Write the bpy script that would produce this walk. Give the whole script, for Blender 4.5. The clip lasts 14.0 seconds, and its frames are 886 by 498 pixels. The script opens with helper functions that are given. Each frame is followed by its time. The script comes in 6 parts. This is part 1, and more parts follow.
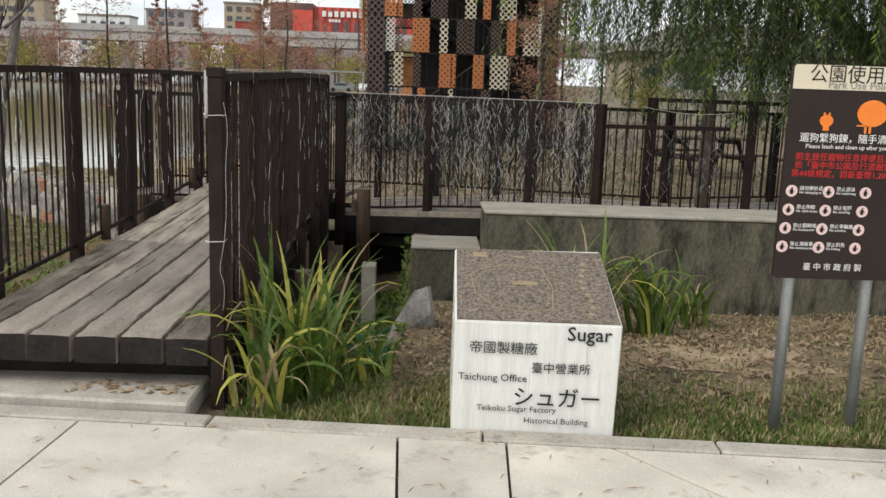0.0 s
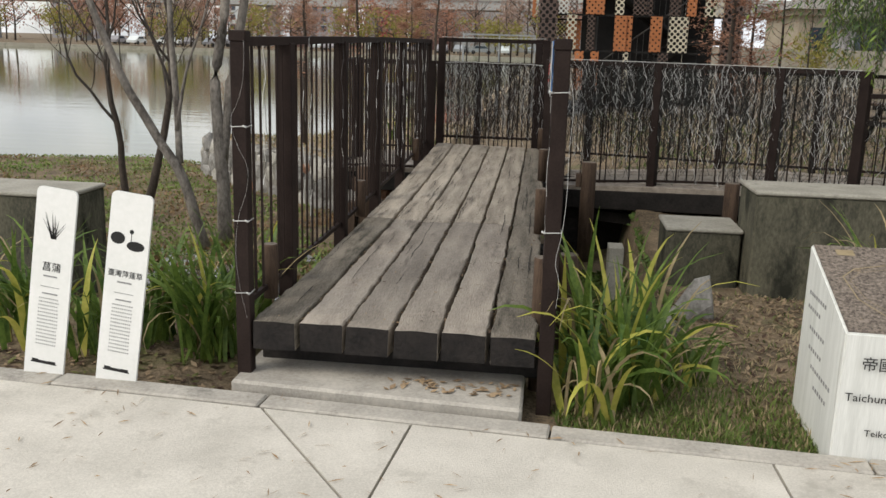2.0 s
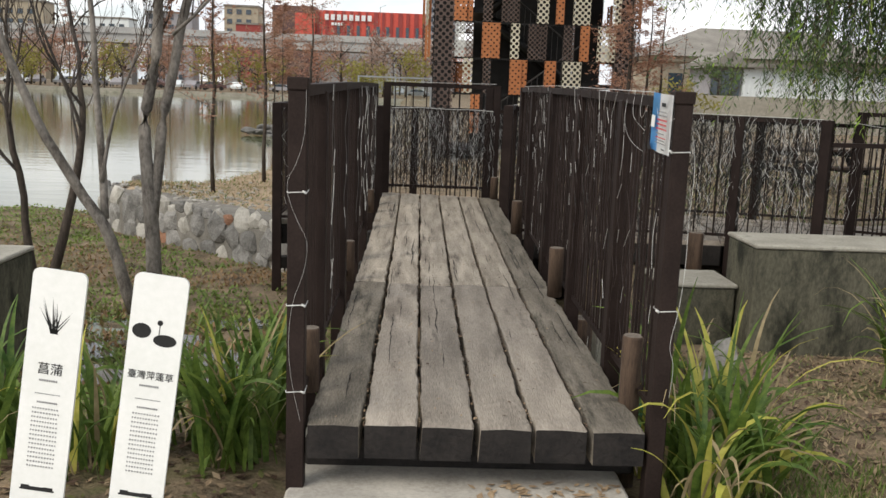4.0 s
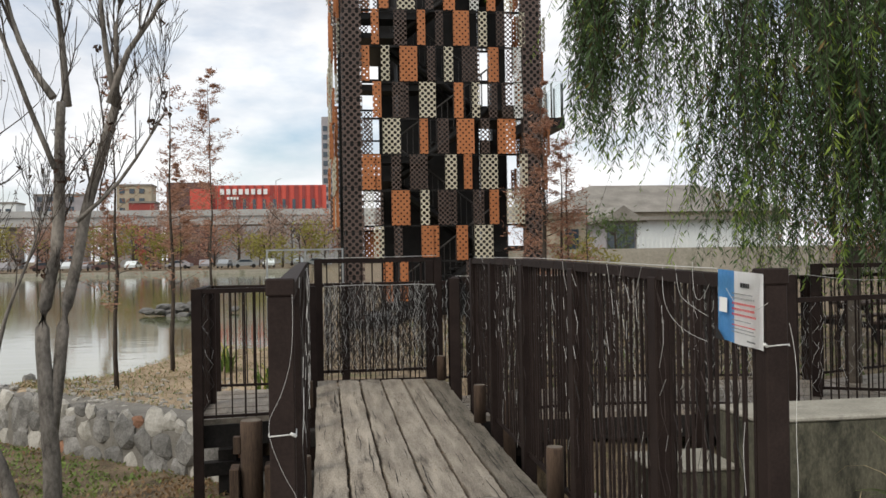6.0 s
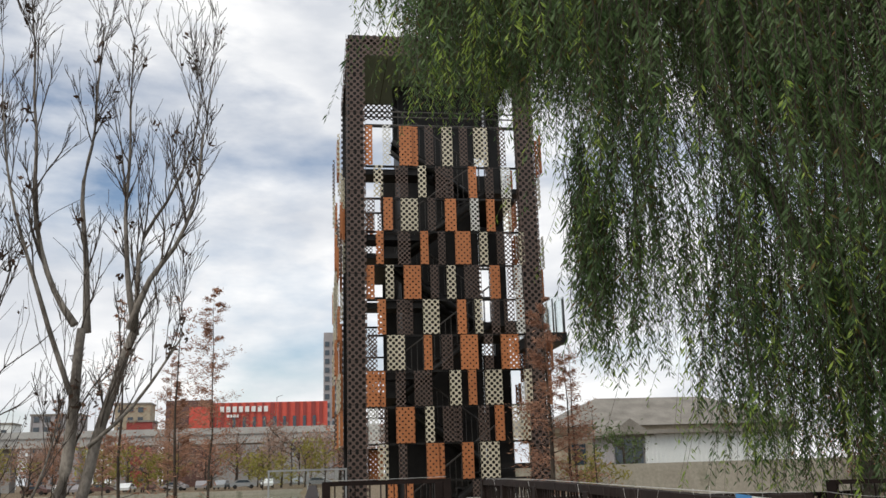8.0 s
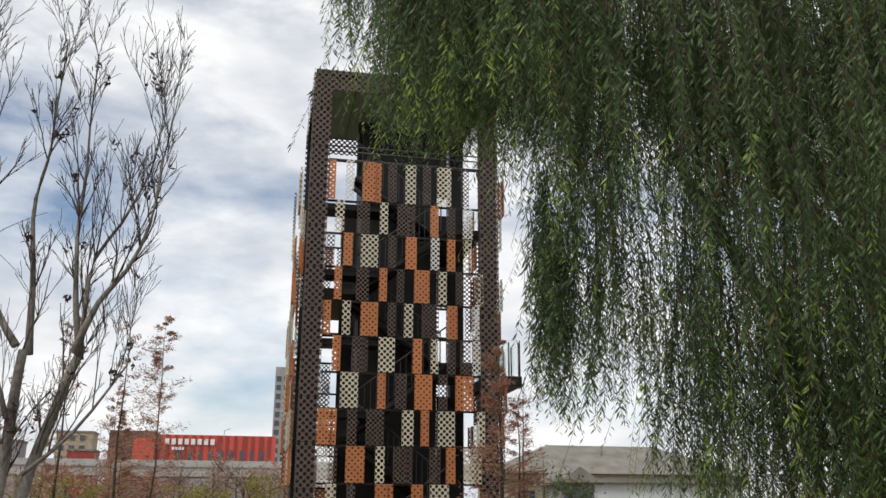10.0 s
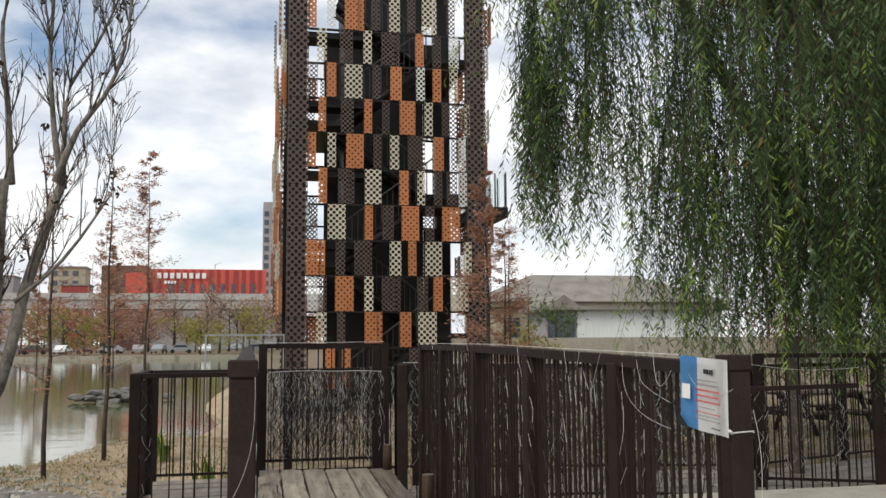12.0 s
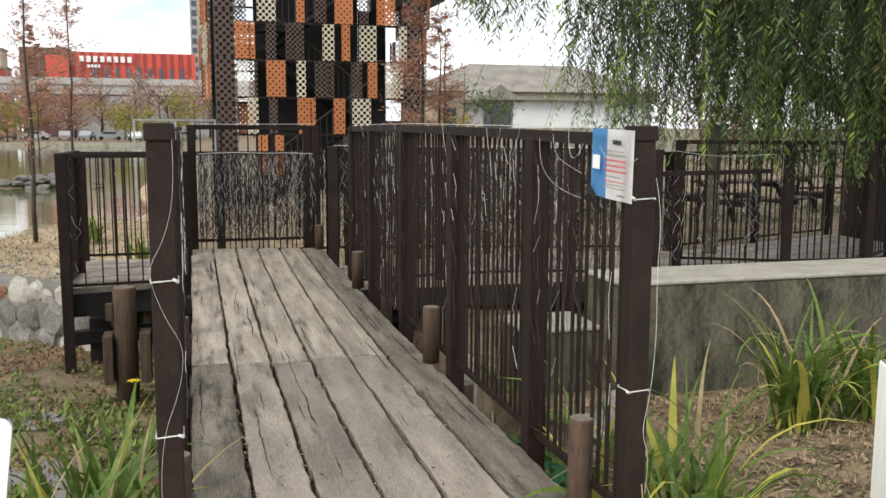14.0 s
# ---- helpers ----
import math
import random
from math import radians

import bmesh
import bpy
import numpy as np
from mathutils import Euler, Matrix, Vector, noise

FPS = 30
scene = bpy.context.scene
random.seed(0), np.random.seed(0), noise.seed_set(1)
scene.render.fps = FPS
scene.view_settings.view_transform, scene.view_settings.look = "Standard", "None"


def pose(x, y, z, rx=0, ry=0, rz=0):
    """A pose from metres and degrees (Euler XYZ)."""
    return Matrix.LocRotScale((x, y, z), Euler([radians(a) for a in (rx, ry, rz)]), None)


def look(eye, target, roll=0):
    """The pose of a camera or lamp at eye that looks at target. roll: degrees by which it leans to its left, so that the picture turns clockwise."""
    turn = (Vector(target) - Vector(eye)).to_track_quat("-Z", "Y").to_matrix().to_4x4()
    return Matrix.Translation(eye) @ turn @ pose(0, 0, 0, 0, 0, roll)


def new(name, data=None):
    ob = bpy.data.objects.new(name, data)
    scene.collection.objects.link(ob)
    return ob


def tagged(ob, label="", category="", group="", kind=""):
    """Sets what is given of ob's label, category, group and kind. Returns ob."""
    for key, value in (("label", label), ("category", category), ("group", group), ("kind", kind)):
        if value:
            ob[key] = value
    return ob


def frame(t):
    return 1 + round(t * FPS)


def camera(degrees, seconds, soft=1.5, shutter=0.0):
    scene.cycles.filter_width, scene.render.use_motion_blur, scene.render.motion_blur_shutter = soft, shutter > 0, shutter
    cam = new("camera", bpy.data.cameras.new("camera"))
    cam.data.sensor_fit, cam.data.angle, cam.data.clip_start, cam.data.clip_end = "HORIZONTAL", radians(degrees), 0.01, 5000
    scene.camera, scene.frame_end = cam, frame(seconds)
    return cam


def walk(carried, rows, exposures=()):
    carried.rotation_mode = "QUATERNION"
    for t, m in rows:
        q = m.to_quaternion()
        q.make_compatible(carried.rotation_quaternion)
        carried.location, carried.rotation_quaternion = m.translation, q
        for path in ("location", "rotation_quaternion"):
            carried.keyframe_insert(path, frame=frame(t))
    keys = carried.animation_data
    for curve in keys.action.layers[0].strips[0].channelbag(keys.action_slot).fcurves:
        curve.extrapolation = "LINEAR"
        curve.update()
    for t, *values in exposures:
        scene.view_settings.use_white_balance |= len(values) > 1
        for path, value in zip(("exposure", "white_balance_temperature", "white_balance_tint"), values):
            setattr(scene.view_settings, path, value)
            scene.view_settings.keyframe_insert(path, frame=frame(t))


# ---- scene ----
cam = camera(52.6, 14.0)
PATH = [
    (0, (1.623, -4.169, 1.507), (1.682, -2.202, 1.149), 2.0),
    (0.5, (1.475, -4.145, 1.503), (1.444, -2.185, 1.11), 2.9),
    (1, (1.187, -4.054, 1.501), (1.061, -2.104, 1.074), 3.0),
    (1.5, (0.92, -3.932, 1.504), (0.735, -1.989, 1.066), 3.1),
    (2, (0.665, -3.759, 1.521), (0.437, -1.823, 1.075), 1.6),
    (4.5, (-0.399, -2.837, 1.536), (-0.224, -0.867, 1.238), 0.1),
    (5, (-0.486, -2.396, 1.585), (-0.263, -0.421, 1.365), -2.9),
    (5.5, (-0.538, -2.306, 1.598), (-0.294, -0.322, 1.524), -0.9),
    (6, (-0.581, -2.371, 1.609), (-0.297, -0.392, 1.621), -1.0),
    (6.5, (-0.631, -2.46, 1.634), (-0.318, -0.487, 1.726), -1.2),
    (7, (-0.668, -2.483, 1.66), (-0.363, -0.518, 1.88), -1.0),
    (7.5, (-0.666, -2.5, 1.641), (-0.375, -0.556, 2.006), -1.3),
    (8, (-0.66, -2.515, 1.644), (-0.377, -0.595, 2.126), -1.8),
    (10.5, (-0.658, -2.395, 1.648), (-0.274, -0.516, 2.216), 0.4),
    (11, (-0.655, -2.416, 1.626), (-0.277, -0.521, 2.142), -0.1),
    (11.5, (-0.663, -2.39, 1.614), (-0.275, -0.47, 2.016), -0.4),
    (12, (-0.649, -2.34, 1.597), (-0.235, -0.394, 1.802), -0.4),
    (12.5, (-0.637, -2.427, 1.574), (-0.209, -0.473, 1.615), -0.5),
    (13, (-0.631, -2.395, 1.561), (-0.189, -0.445, 1.5), -0.9),
    (13.5, (-0.613, -2.405, 1.545), (-0.127, -0.472, 1.373), -0.6),
    (14, (-0.609, -2.406, 1.535), (-0.062, -0.5, 1.275), 0.2),
]
EXPOSURES = [(0, 0.43), (2, 0.39), (4.5, 0.53), (5, 0.52), (6, 0.30), (7, 0.22), (8, 0.16), (10.5, 0.16), (11.5, 0.21), (12, 0.33), (12.5, 0.46), (13, 0.65), (14, 0.84)]
walk(cam, [(t, look(eye, target, roll)) for t, eye, target, roll in PATH], EXPOSURES)

# ---------------------------------------------------------------- sky and sun
SUN_EL, SUN_AZ = radians(42), radians(232)
world = bpy.data.worlds.new("sky")
scene.world = world
world.use_nodes = True
wn, wl = world.node_tree.nodes, world.node_tree.links
bg = wn["Background"]
sky = wn.new("ShaderNodeTexSky")
sky.sky_type, sky.sun_disc = "NISHITA", False
sky.sun_elevation, sky.sun_rotation = SUN_EL, SUN_AZ
wcoord = wn.new("ShaderNodeTexCoord")
wmap = wn.new("ShaderNodeMapping")
wmap.inputs["Scale"].default_value = (1.0, 1.0, 2.6)
wmap.inputs["Location"].default_value = (0.35, 0.2, 0.15)
cloud = wn.new("ShaderNodeTexNoise")
cloud.inputs["Scale"].default_value, cloud.inputs["Detail"].default_value, cloud.inputs["Roughness"].default_value = 2.6, 7, 0.55
cramp = wn.new("ShaderNodeValToRGB")
cramp.color_ramp.elements[0].position, cramp.color_ramp.elements[1].position = 0.30, 0.50
shade = wn.new("ShaderNodeTexNoise")
shade.inputs["Scale"].default_value, shade.inputs["Detail"].default_value = 6.5, 6
sramp = wn.new("ShaderNodeValToRGB")
sramp.color_ramp.elements[0].position, sramp.color_ramp.elements[1].position = 0.33, 0.62
sramp.color_ramp.elements[0].color, sramp.color_ramp.elements[1].color = (5.7, 5.95, 6.4, 1), (8.5, 8.5, 8.5, 1)
wmix = wn.new("ShaderNodeMix")
wmix.data_type = "RGBA"
wl.new(wcoord.outputs["Generated"], wmap.inputs["Vector"])
wl.new(wmap.outputs[0], cloud.inputs["Vector"])
wl.new(wmap.outputs[0], shade.inputs["Vector"])
wl.new(cloud.outputs["Fac"], cramp.inputs[0])
wl.new(shade.outputs["Fac"], sramp.inputs[0])
wl.new(cramp.outputs[0], wmix.inputs["Factor"])
wl.new(sky.outputs[0], wmix.inputs["A"])
wl.new(sramp.outputs[0], wmix.inputs["B"])
wl.new(wmix.outputs["Result"], bg.inputs["Color"])
bg.inputs["Strength"].default_value = 0.11
sun_data = bpy.data.lights.new("sun", "SUN")
sun_data.energy, sun_data.angle, sun_data.color = 1.5, radians(30), (1.0, 0.92, 0.80)
sun = new("sun", sun_data)
sun.matrix_world = look((0, 0, 50), (-50 * math.sin(SUN_AZ) / math.tan(SUN_EL), -50 * math.cos(SUN_AZ) / math.tan(SUN_EL), 0))


# ---------------------------------------------------------------- materials
def mat(name, c1, c2, scale=6.0, fine=60.0, rough=0.75, bump=0.25, metal=0.0, stretch=(1, 1, 1), rand=0.0, dirt=None, dirt_scale=2.0,
        dirt_edge=0.55, spec=0.3, holes=0.0, hole_r=0.27, trans=0.0):
    m = bpy.data.materials.new(name)
    m.use_nodes = True
    n, l = m.node_tree.nodes, m.node_tree.links
    b = n["Principled BSDF"]
    co, mp = n.new("ShaderNodeTexCoord"), n.new("ShaderNodeMapping")
    mp.inputs["Scale"].default_value = stretch
    l.new(co.outputs["Object"], mp.inputs["Vector"])
    vec = mp.outputs[0]
    info = n.new("ShaderNodeObjectInfo")
    if rand:
        add = n.new("ShaderNodeVectorMath")
        add.operation = "MULTIPLY_ADD"
        add.inputs[1].default_value = (1, 1, 1)
        sc = n.new("ShaderNodeVectorMath")
        sc.operation = "SCALE"
        sc.inputs[0].default_value = (17.0, 31.0, 23.0)
        l.new(info.outputs["Random"], sc.inputs["Scale"])
        l.new(vec, add.inputs[0])
        l.new(sc.outputs[0], add.inputs[2])
        vec = add.outputs[0]
    n1, n2 = n.new("ShaderNodeTexNoise"), n.new("ShaderNodeTexNoise")
    n1.inputs["Scale"].default_value, n1.inputs["Detail"].default_value = scale, 5
    n2.inputs["Scale"].default_value, n2.inputs["Detail"].default_value, n2.inputs["Roughness"].default_value = fine, 6, 0.65
    l.new(vec, n1.inputs["Vector"])
    l.new(vec, n2.inputs["Vector"])
    av = n.new("ShaderNodeMath")
    av.operation = "ADD"
    hf = n.new("ShaderNodeMath")
    hf.operation = "MULTIPLY"
    hf.inputs[1].default_value = 0.5
    l.new(n1.outputs["Fac"], av.inputs[0])
    l.new(n2.outputs["Fac"], av.inputs[1])
    l.new(av.outputs[0], hf.inputs[0])
    rp = n.new("ShaderNodeValToRGB")
    rp.color_ramp.elements[0].position, rp.color_ramp.elements[1].position = 0.38, 0.62
    rp.color_ramp.elements[0].color, rp.color_ramp.elements[1].color = (*c1, 1), (*c2, 1)
    l.new(hf.outputs[0], rp.inputs[0])
    col = rp.outputs[0]
    if dirt:
        n3 = n.new("ShaderNodeTexNoise")
        n3.inputs["Scale"].default_value, n3.inputs["Detail"].default_value, n3.inputs["Roughness"].default_value = dirt_scale, 8, 0.7
        l.new(vec, n3.inputs["Vector"])
        r3 = n.new("ShaderNodeValToRGB")
        r3.color_ramp.elements[0].position, r3.color_ramp.elements[1].position = dirt_edge, dirt_edge + 0.12
        l.new(n3.outputs["Fac"], r3.inputs[0])
        mx = n.new("ShaderNodeMix")
        mx.data_type = "RGBA"
        l.new(r3.outputs[0], mx.inputs["Factor"])
        l.new(col, mx.inputs["A"])
        mx.inputs["B"].default_value = (*dirt, 1)
        col = mx.outputs["Result"]
    if rand:
        hs, mr = n.new("ShaderNodeHueSaturation"), n.new("ShaderNodeMapRange")
        mr.inputs["To Min"].default_value, mr.inputs["To Max"].default_value = 1 - rand, 1 + rand
        l.new(info.outputs["Random"], mr.inputs["Value"])
        l.new(mr.outputs[0], hs.inputs["Value"])
        l.new(col, hs.inputs["Color"])
        col = hs.outputs[0]
    l.new(col, b.inputs["Base Color"])
    b.inputs["Roughness"].default_value, b.inputs["Metallic"].default_value = rough, metal
    b.inputs["Specular IOR Level"].default_value = spec
    if bump:
        bp = n.new("ShaderNodeBump")
        bp.inputs["Strength"].default_value, bp.inputs["Distance"].default_value = bump, 0.01
        l.new(n2.outputs["Fac"], bp.inputs["Height"])
        l.new(bp.outputs[0], b.inputs["Normal"])
    out = n["Material Output"]
    if trans:
        tr, ms = n.new("ShaderNodeBsdfTranslucent"), n.new("ShaderNodeMixShader")
        l.new(col, tr.inputs["Color"])
        ms.inputs[0].default_value = trans
        l.new(b.outputs[0], ms.inputs[1])
        l.new(tr.outputs[0], ms.inputs[2])
        l.new(ms.outputs[0], out.inputs["Surface"])
    if holes:
        # staggered round perforations, cut right through the sheet
        def lattice(off):
            a = n.new("ShaderNodeVectorMath")
            a.operation = "MULTIPLY_ADD"
            a.inputs[1].default_value, a.inputs[2].default_value = (1 / holes,) * 3, (off,) * 3
            l.new(co.outputs["UV"], a.inputs[0])
            f = n.new("ShaderNodeVectorMath")
            f.operation = "FRACTION"
            l.new(a.outputs[0], f.inputs[0])
            s = n.new("ShaderNodeVectorMath")
            s.operation = "SUBTRACT"
            s.inputs[1].default_value = (0.5, 0.5, 0)
            l.new(f.outputs[0], s.inputs[0])
            fl = n.new("ShaderNodeVectorMath")
            fl.operation = "MULTIPLY"
            fl.inputs[1].default_value = (1, 1, 0)
            l.new(s.outputs[0], fl.inputs[0])
            ln = n.new("ShaderNodeVectorMath")
            ln.operation = "LENGTH"
            l.new(fl.outputs[0], ln.inputs[0])
            c = n.new("ShaderNodeMath")
            c.operation = "LESS_THAN"
            c.inputs[1].default_value = hole_r
            l.new(ln.outputs["Value"], c.inputs[0])
            return c.outputs[0]
        mxm = n.new("ShaderNodeMath")
        mxm.operation = "MAXIMUM"
        l.new(lattice(0.0), mxm.inputs[0])
        l.new(lattice(0.5), mxm.inputs[1])
        tp, ms = n.new("ShaderNodeBsdfTransparent"), n.new("ShaderNodeMixShader")
        l.new(mxm.outputs[0], ms.inputs[0])
        l.new(b.outputs[0], ms.inputs[1])
        l.new(tp.outputs[0], ms.inputs[2])
        l.new(ms.outputs[0], out.inputs["Surface"])
    return m


M = dict(
    slab=mat("pale_concrete_slab", (.45, .425, .372), (.65, .615, .545), 3, 120, .85, .35, dirt=(.41, .385, .335), dirt_scale=4.5, dirt_edge=.57, rand=.05),
    joint=mat("dark_joint", (.05, .045, .04), (.09, .08, .065), 20, 90, .95, .3),
    kerb=mat("worn_kerb_stone", (.32, .30, .265), (.50, .47, .415), 5, 60, .88, .4, dirt=(.15, .14, .12), dirt_scale=3, dirt_edge=.58, rand=.08),
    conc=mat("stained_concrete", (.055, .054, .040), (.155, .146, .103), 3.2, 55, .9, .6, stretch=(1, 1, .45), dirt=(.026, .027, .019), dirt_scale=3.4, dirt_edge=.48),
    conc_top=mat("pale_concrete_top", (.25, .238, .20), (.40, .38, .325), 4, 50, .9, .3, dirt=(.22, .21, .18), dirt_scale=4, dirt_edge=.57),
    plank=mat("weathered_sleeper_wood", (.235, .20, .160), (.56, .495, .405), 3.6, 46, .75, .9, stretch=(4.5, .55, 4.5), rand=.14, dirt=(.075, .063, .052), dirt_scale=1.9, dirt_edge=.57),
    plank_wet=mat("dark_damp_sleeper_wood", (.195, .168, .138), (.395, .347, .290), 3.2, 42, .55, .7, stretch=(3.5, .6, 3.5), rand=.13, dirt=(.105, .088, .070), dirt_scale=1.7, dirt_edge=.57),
    # darker tone of the sleeper wood for the outer planks
    plank_edge=mat("dark_edge_sleeper_wood", (.105, .092, .073), (.29, .255, .205), 3.4, 44, .8, .9, stretch=(4, .6, 4), rand=.12, dirt=(.05, .046, .034), dirt_scale=2.4, dirt_edge=.54),
    endgrain=mat("black_end_grain", (.008, .007, .007), (.026, .022, .020), 9, 50, .8, .8),
    beam=mat("black_timber", (.010, .009, .008), (.028, .024, .022), 6, 40, .85, .4, rand=.2),
    steel=mat("dark_brown_painted_steel", (.0155, .0100, .0086), (.027, .0182, .0156), 8, 120, .6, .08, rand=.15, dirt=(.034, .026, .022), dirt_scale=5, dirt_edge=.68, spec=.13),
    log=mat("brown_log", (.042, .028, .020), (.105, .07, .048), 5, 30, .85, .5, stretch=(6, 6, .7), rand=.15),
    logtop=mat("pale_log_end", (.10, .083, .068), (.20, .172, .14), 10, 60, .9, .3),
    wire=mat("white_cable", (.50, .50, .48), (.72, .72, .70), 20, 80, .5, .0),
    wire_black=mat("black_cable", (.012, .014, .012), (.03, .03, .028), 20, 80, .5, .0),
    wire_brown=mat("brown_cable", (.03, .022, .02), (.065, .05, .045), 20, 80, .6, .0),
    wire_dim=mat("grey_cable", (.045, .042, .04), (.11, .104, .098), 20, 80, .5, .0),
    white=mat("white_enamel", (.72, .73, .70), (.80, .80, .78), 3, 40, .45, .02, dirt=(.58, .58, .53), dirt_scale=3, dirt_edge=.62),
    paper=mat("white_paper", (.84, .84, .83), (.89, .89, .88), 6, 60, .6, .02, trans=.3),
    boxside=mat("streaked_white_stone", (.60, .61, .58), (.76, .77, .74), 3, 30, .6, .05, stretch=(9, 9, .4), dirt=(.42, .43, .38), dirt_scale=3.2, dirt_edge=.60),
    boxtop=mat("speckled_brown_stone", (.035, .028, .023), (.30, .25, .205), 70, 240, .85, .4, dirt=(.22, .165, .10), dirt_scale=14, dirt_edge=.62),
    brass=mat("ochre_inlay", (.24, .19, .11), (.34, .27, .16), 20, 90, .6, .1),
    ink=mat("black_ink", (.012, .012, .012), (.022, .022, .022), 10, 80, .6, 0),
    grey_ink=mat("grey_ink", (.20, .20, .20), (.30, .30, .30), 10, 80, .7, 0),
    signdark=mat("dark_brown_sign_film", (.018, .011, .009), (.026, .017, .014), 6, 80, .35, .02),
    cream=mat("cream_sign_film", (.62, .56, .43), (.68, .62, .48), 6, 80, .4, .02),
    red=mat("red_lettering", (.50, .02, .025), (.58, .03, .03), 10, 80, .5, 0),
    pink=mat("pale_pink_disc", (.70, .52, .50), (.76, .58, .56), 10, 80, .5, 0),
    orange_ink=mat("orange_print", (.78, .20, .03), (.85, .25, .04), 10, 80, .5, 0),
    white_ink=mat("white_lettering", (.72, .72, .70), (.80, .80, .78), 10, 80, .5, 0),
    blue=mat("blue_print", (.10, .32, .62), (.14, .38, .70), 10, 80, .5, 0),
    zinc=mat("galvanised_steel", (.28, .30, .31), (.42, .44, .45), 6, 90, .42, .08, metal=.6),
    ground=mat("soil_and_dry_leaves", (.06, .047, .031), (.29, .218, .14), 3.5, 55, .95, .9, dirt=(.10, .115, .04), dirt_scale=.8, dirt_edge=.56),
    litter=mat("dry_leaf_litter", (.18, .12, .07), (.40, .30, .19), 10, 60, .9, .2, rand=.2),
    blade=mat("green_strap_leaf", (.045, .095, .018), (.19, .27, .055), 4, 30, .5, .1, trans=.3),
    blade_y=mat("yellowing_strap_leaf", (.36, .37, .06), (.58, .52, .13), 4, 30, .55, .1, trans=.3),
    petal=mat("yellow_petal", (.75, .52, .02), (.85, .62, .04), 8, 40, .6, 0, trans=.2),
    netting=mat("green_plastic_netting", (.02, .10, .045), (.10, .32, .16), 40, 160, .6, .6),
    grass=mat("short_grass", (.055, .10, .018), (.16, .21, .05), 3, 20, .7, 0, trans=.25),
    drygrass=mat("dry_grass", (.24, .19, .10), (.42, .34, .20), 3, 20, .8, 0, trans=.2),
    marsh=mat("marsh_leaves", (.08, .10, .03), (.26, .25, .095), 3, 30, .7, .1, trans=.25),
    weed=mat("bright_marsh_weed", (.09, .15, .03), (.24, .31, .08), 3, 30, .6, .1, trans=.25),
    mud=mat("wet_mud", (.07, .06, .045), (.15, .13, .10), 4, 40, .12, .15, spec=.6),
    reddish=mat("reddish_marsh_leaves", (.17, .105, .055), (.32, .215, .115), 3, 30, .8, .1, trans=.2),
    willow=mat("willow_leaf", (.046, .098, .034), (.150, .228, .086), 1.3, 9, .5, 0, trans=.36),
    willow_l=mat("young_willow_leaf", (.19, .31, .045), (.36, .47, .10), 1.5, 9, .5, 0, trans=.42),
    willow_d=mat("old_willow_leaf", (.085, .065, .018), (.15, .105, .03), 1.5, 9, .6, 0, trans=.25),
    bark=mat("pale_grey_bark", (.085, .074, .063), (.275, .25, .22), 7, 40, .9, .5, stretch=(1, 1, .5), dirt=(.05, .042, .036), dirt_scale=6, dirt_edge=.56),
    bark_d=mat("dark_bark", (.035, .028, .022), (.09, .072, .058), 8, 40, .95, .6, stretch=(1, 1, .4)),
    bark_l=mat("brown_limb_bark", (.035, .029, .025), (.115, .098, .086), 7, 40, .9, .4, stretch=(1, 1, .5)),
    deadleaf=mat("dead_leaf", (.045, .028, .02), (.10, .06, .04), 9, 40, .9, .1),
    cypress=mat("russet_needles", (.27, .135, .09), (.43, .25, .17), 3, 12, .8, 0, trans=.3),
    stone=mat("grey_field_stone", (.13, .125, .115), (.30, .29, .27), 5, 40, .9, .6, rand=.35, dirt=(.09, .085, .07), dirt_scale=4, dirt_edge=.6),
    stone_l=mat("pale_field_stone", (.29, .275, .24), (.47, .45, .405), 5, 40, .9, .5, rand=.15),
    stone_r=mat("rusty_field_stone", (.22, .11, .065), (.36, .20, .13), 5, 40, .9, .5, rand=.15),
    mortar=mat("mortar", (.14, .13, .11), (.24, .225, .20), 6, 50, .95, .6),
    earth=mat("bare_tan_earth", (.26, .195, .125), (.46, .36, .25), 3, 40, .95, .6, dirt=(.13, .11, .05), dirt_scale=1.6, dirt_edge=.56),
)


# ---------------------------------------------------------------- mesh helpers
def mesh_object(name, bm, material, parent=None, label=""):
    me = bpy.data.meshes.new(name)
    bm.to_mesh(me)
    bm.free()
    for mm in (material if isinstance(material, (list, tuple)) else [material]):
        me.materials.append(mm)
    ob = new(name, me)
    if parent is not None:
        ob.parent = parent
    if label:
        ob["label"] = label
    return ob


part = mesh_object


def holder(name, label, category, at=(0, 0, 0), group="", kind=""):
    ob = new(name)
    ob.location = at
    ob.empty_display_size = 0.1
    return tagged(ob, label, category, group, kind)


def box(bm, lo, hi, m=None, mi=0):
    vs = [bm.verts.new((x, y, z)) for x in (lo[0], hi[0]) for y in (lo[1], hi[1]) for z in (lo[2], hi[2])]
    for q in ((0, 1, 3, 2), (4, 6, 7, 5), (0, 4, 5, 1), (2, 3, 7, 6), (0, 2, 6, 4), (1, 5, 7, 3)):
        f = bm.faces.new([vs[i] for i in q])
        f.material_index = mi
    if m is not None:
        for v in vs:
            v.co = m @ v.co
    return vs


def bevelled(lo, hi, w=0.005, seg=1):
    bm = bmesh.new()
    box(bm, lo, hi)
    bmesh.ops.recalc_face_normals(bm, faces=bm.faces)
    bmesh.ops.bevel(bm, geom=bm.edges[:], offset=w, segments=seg, affect="EDGES", profile=0.6)
    return bm


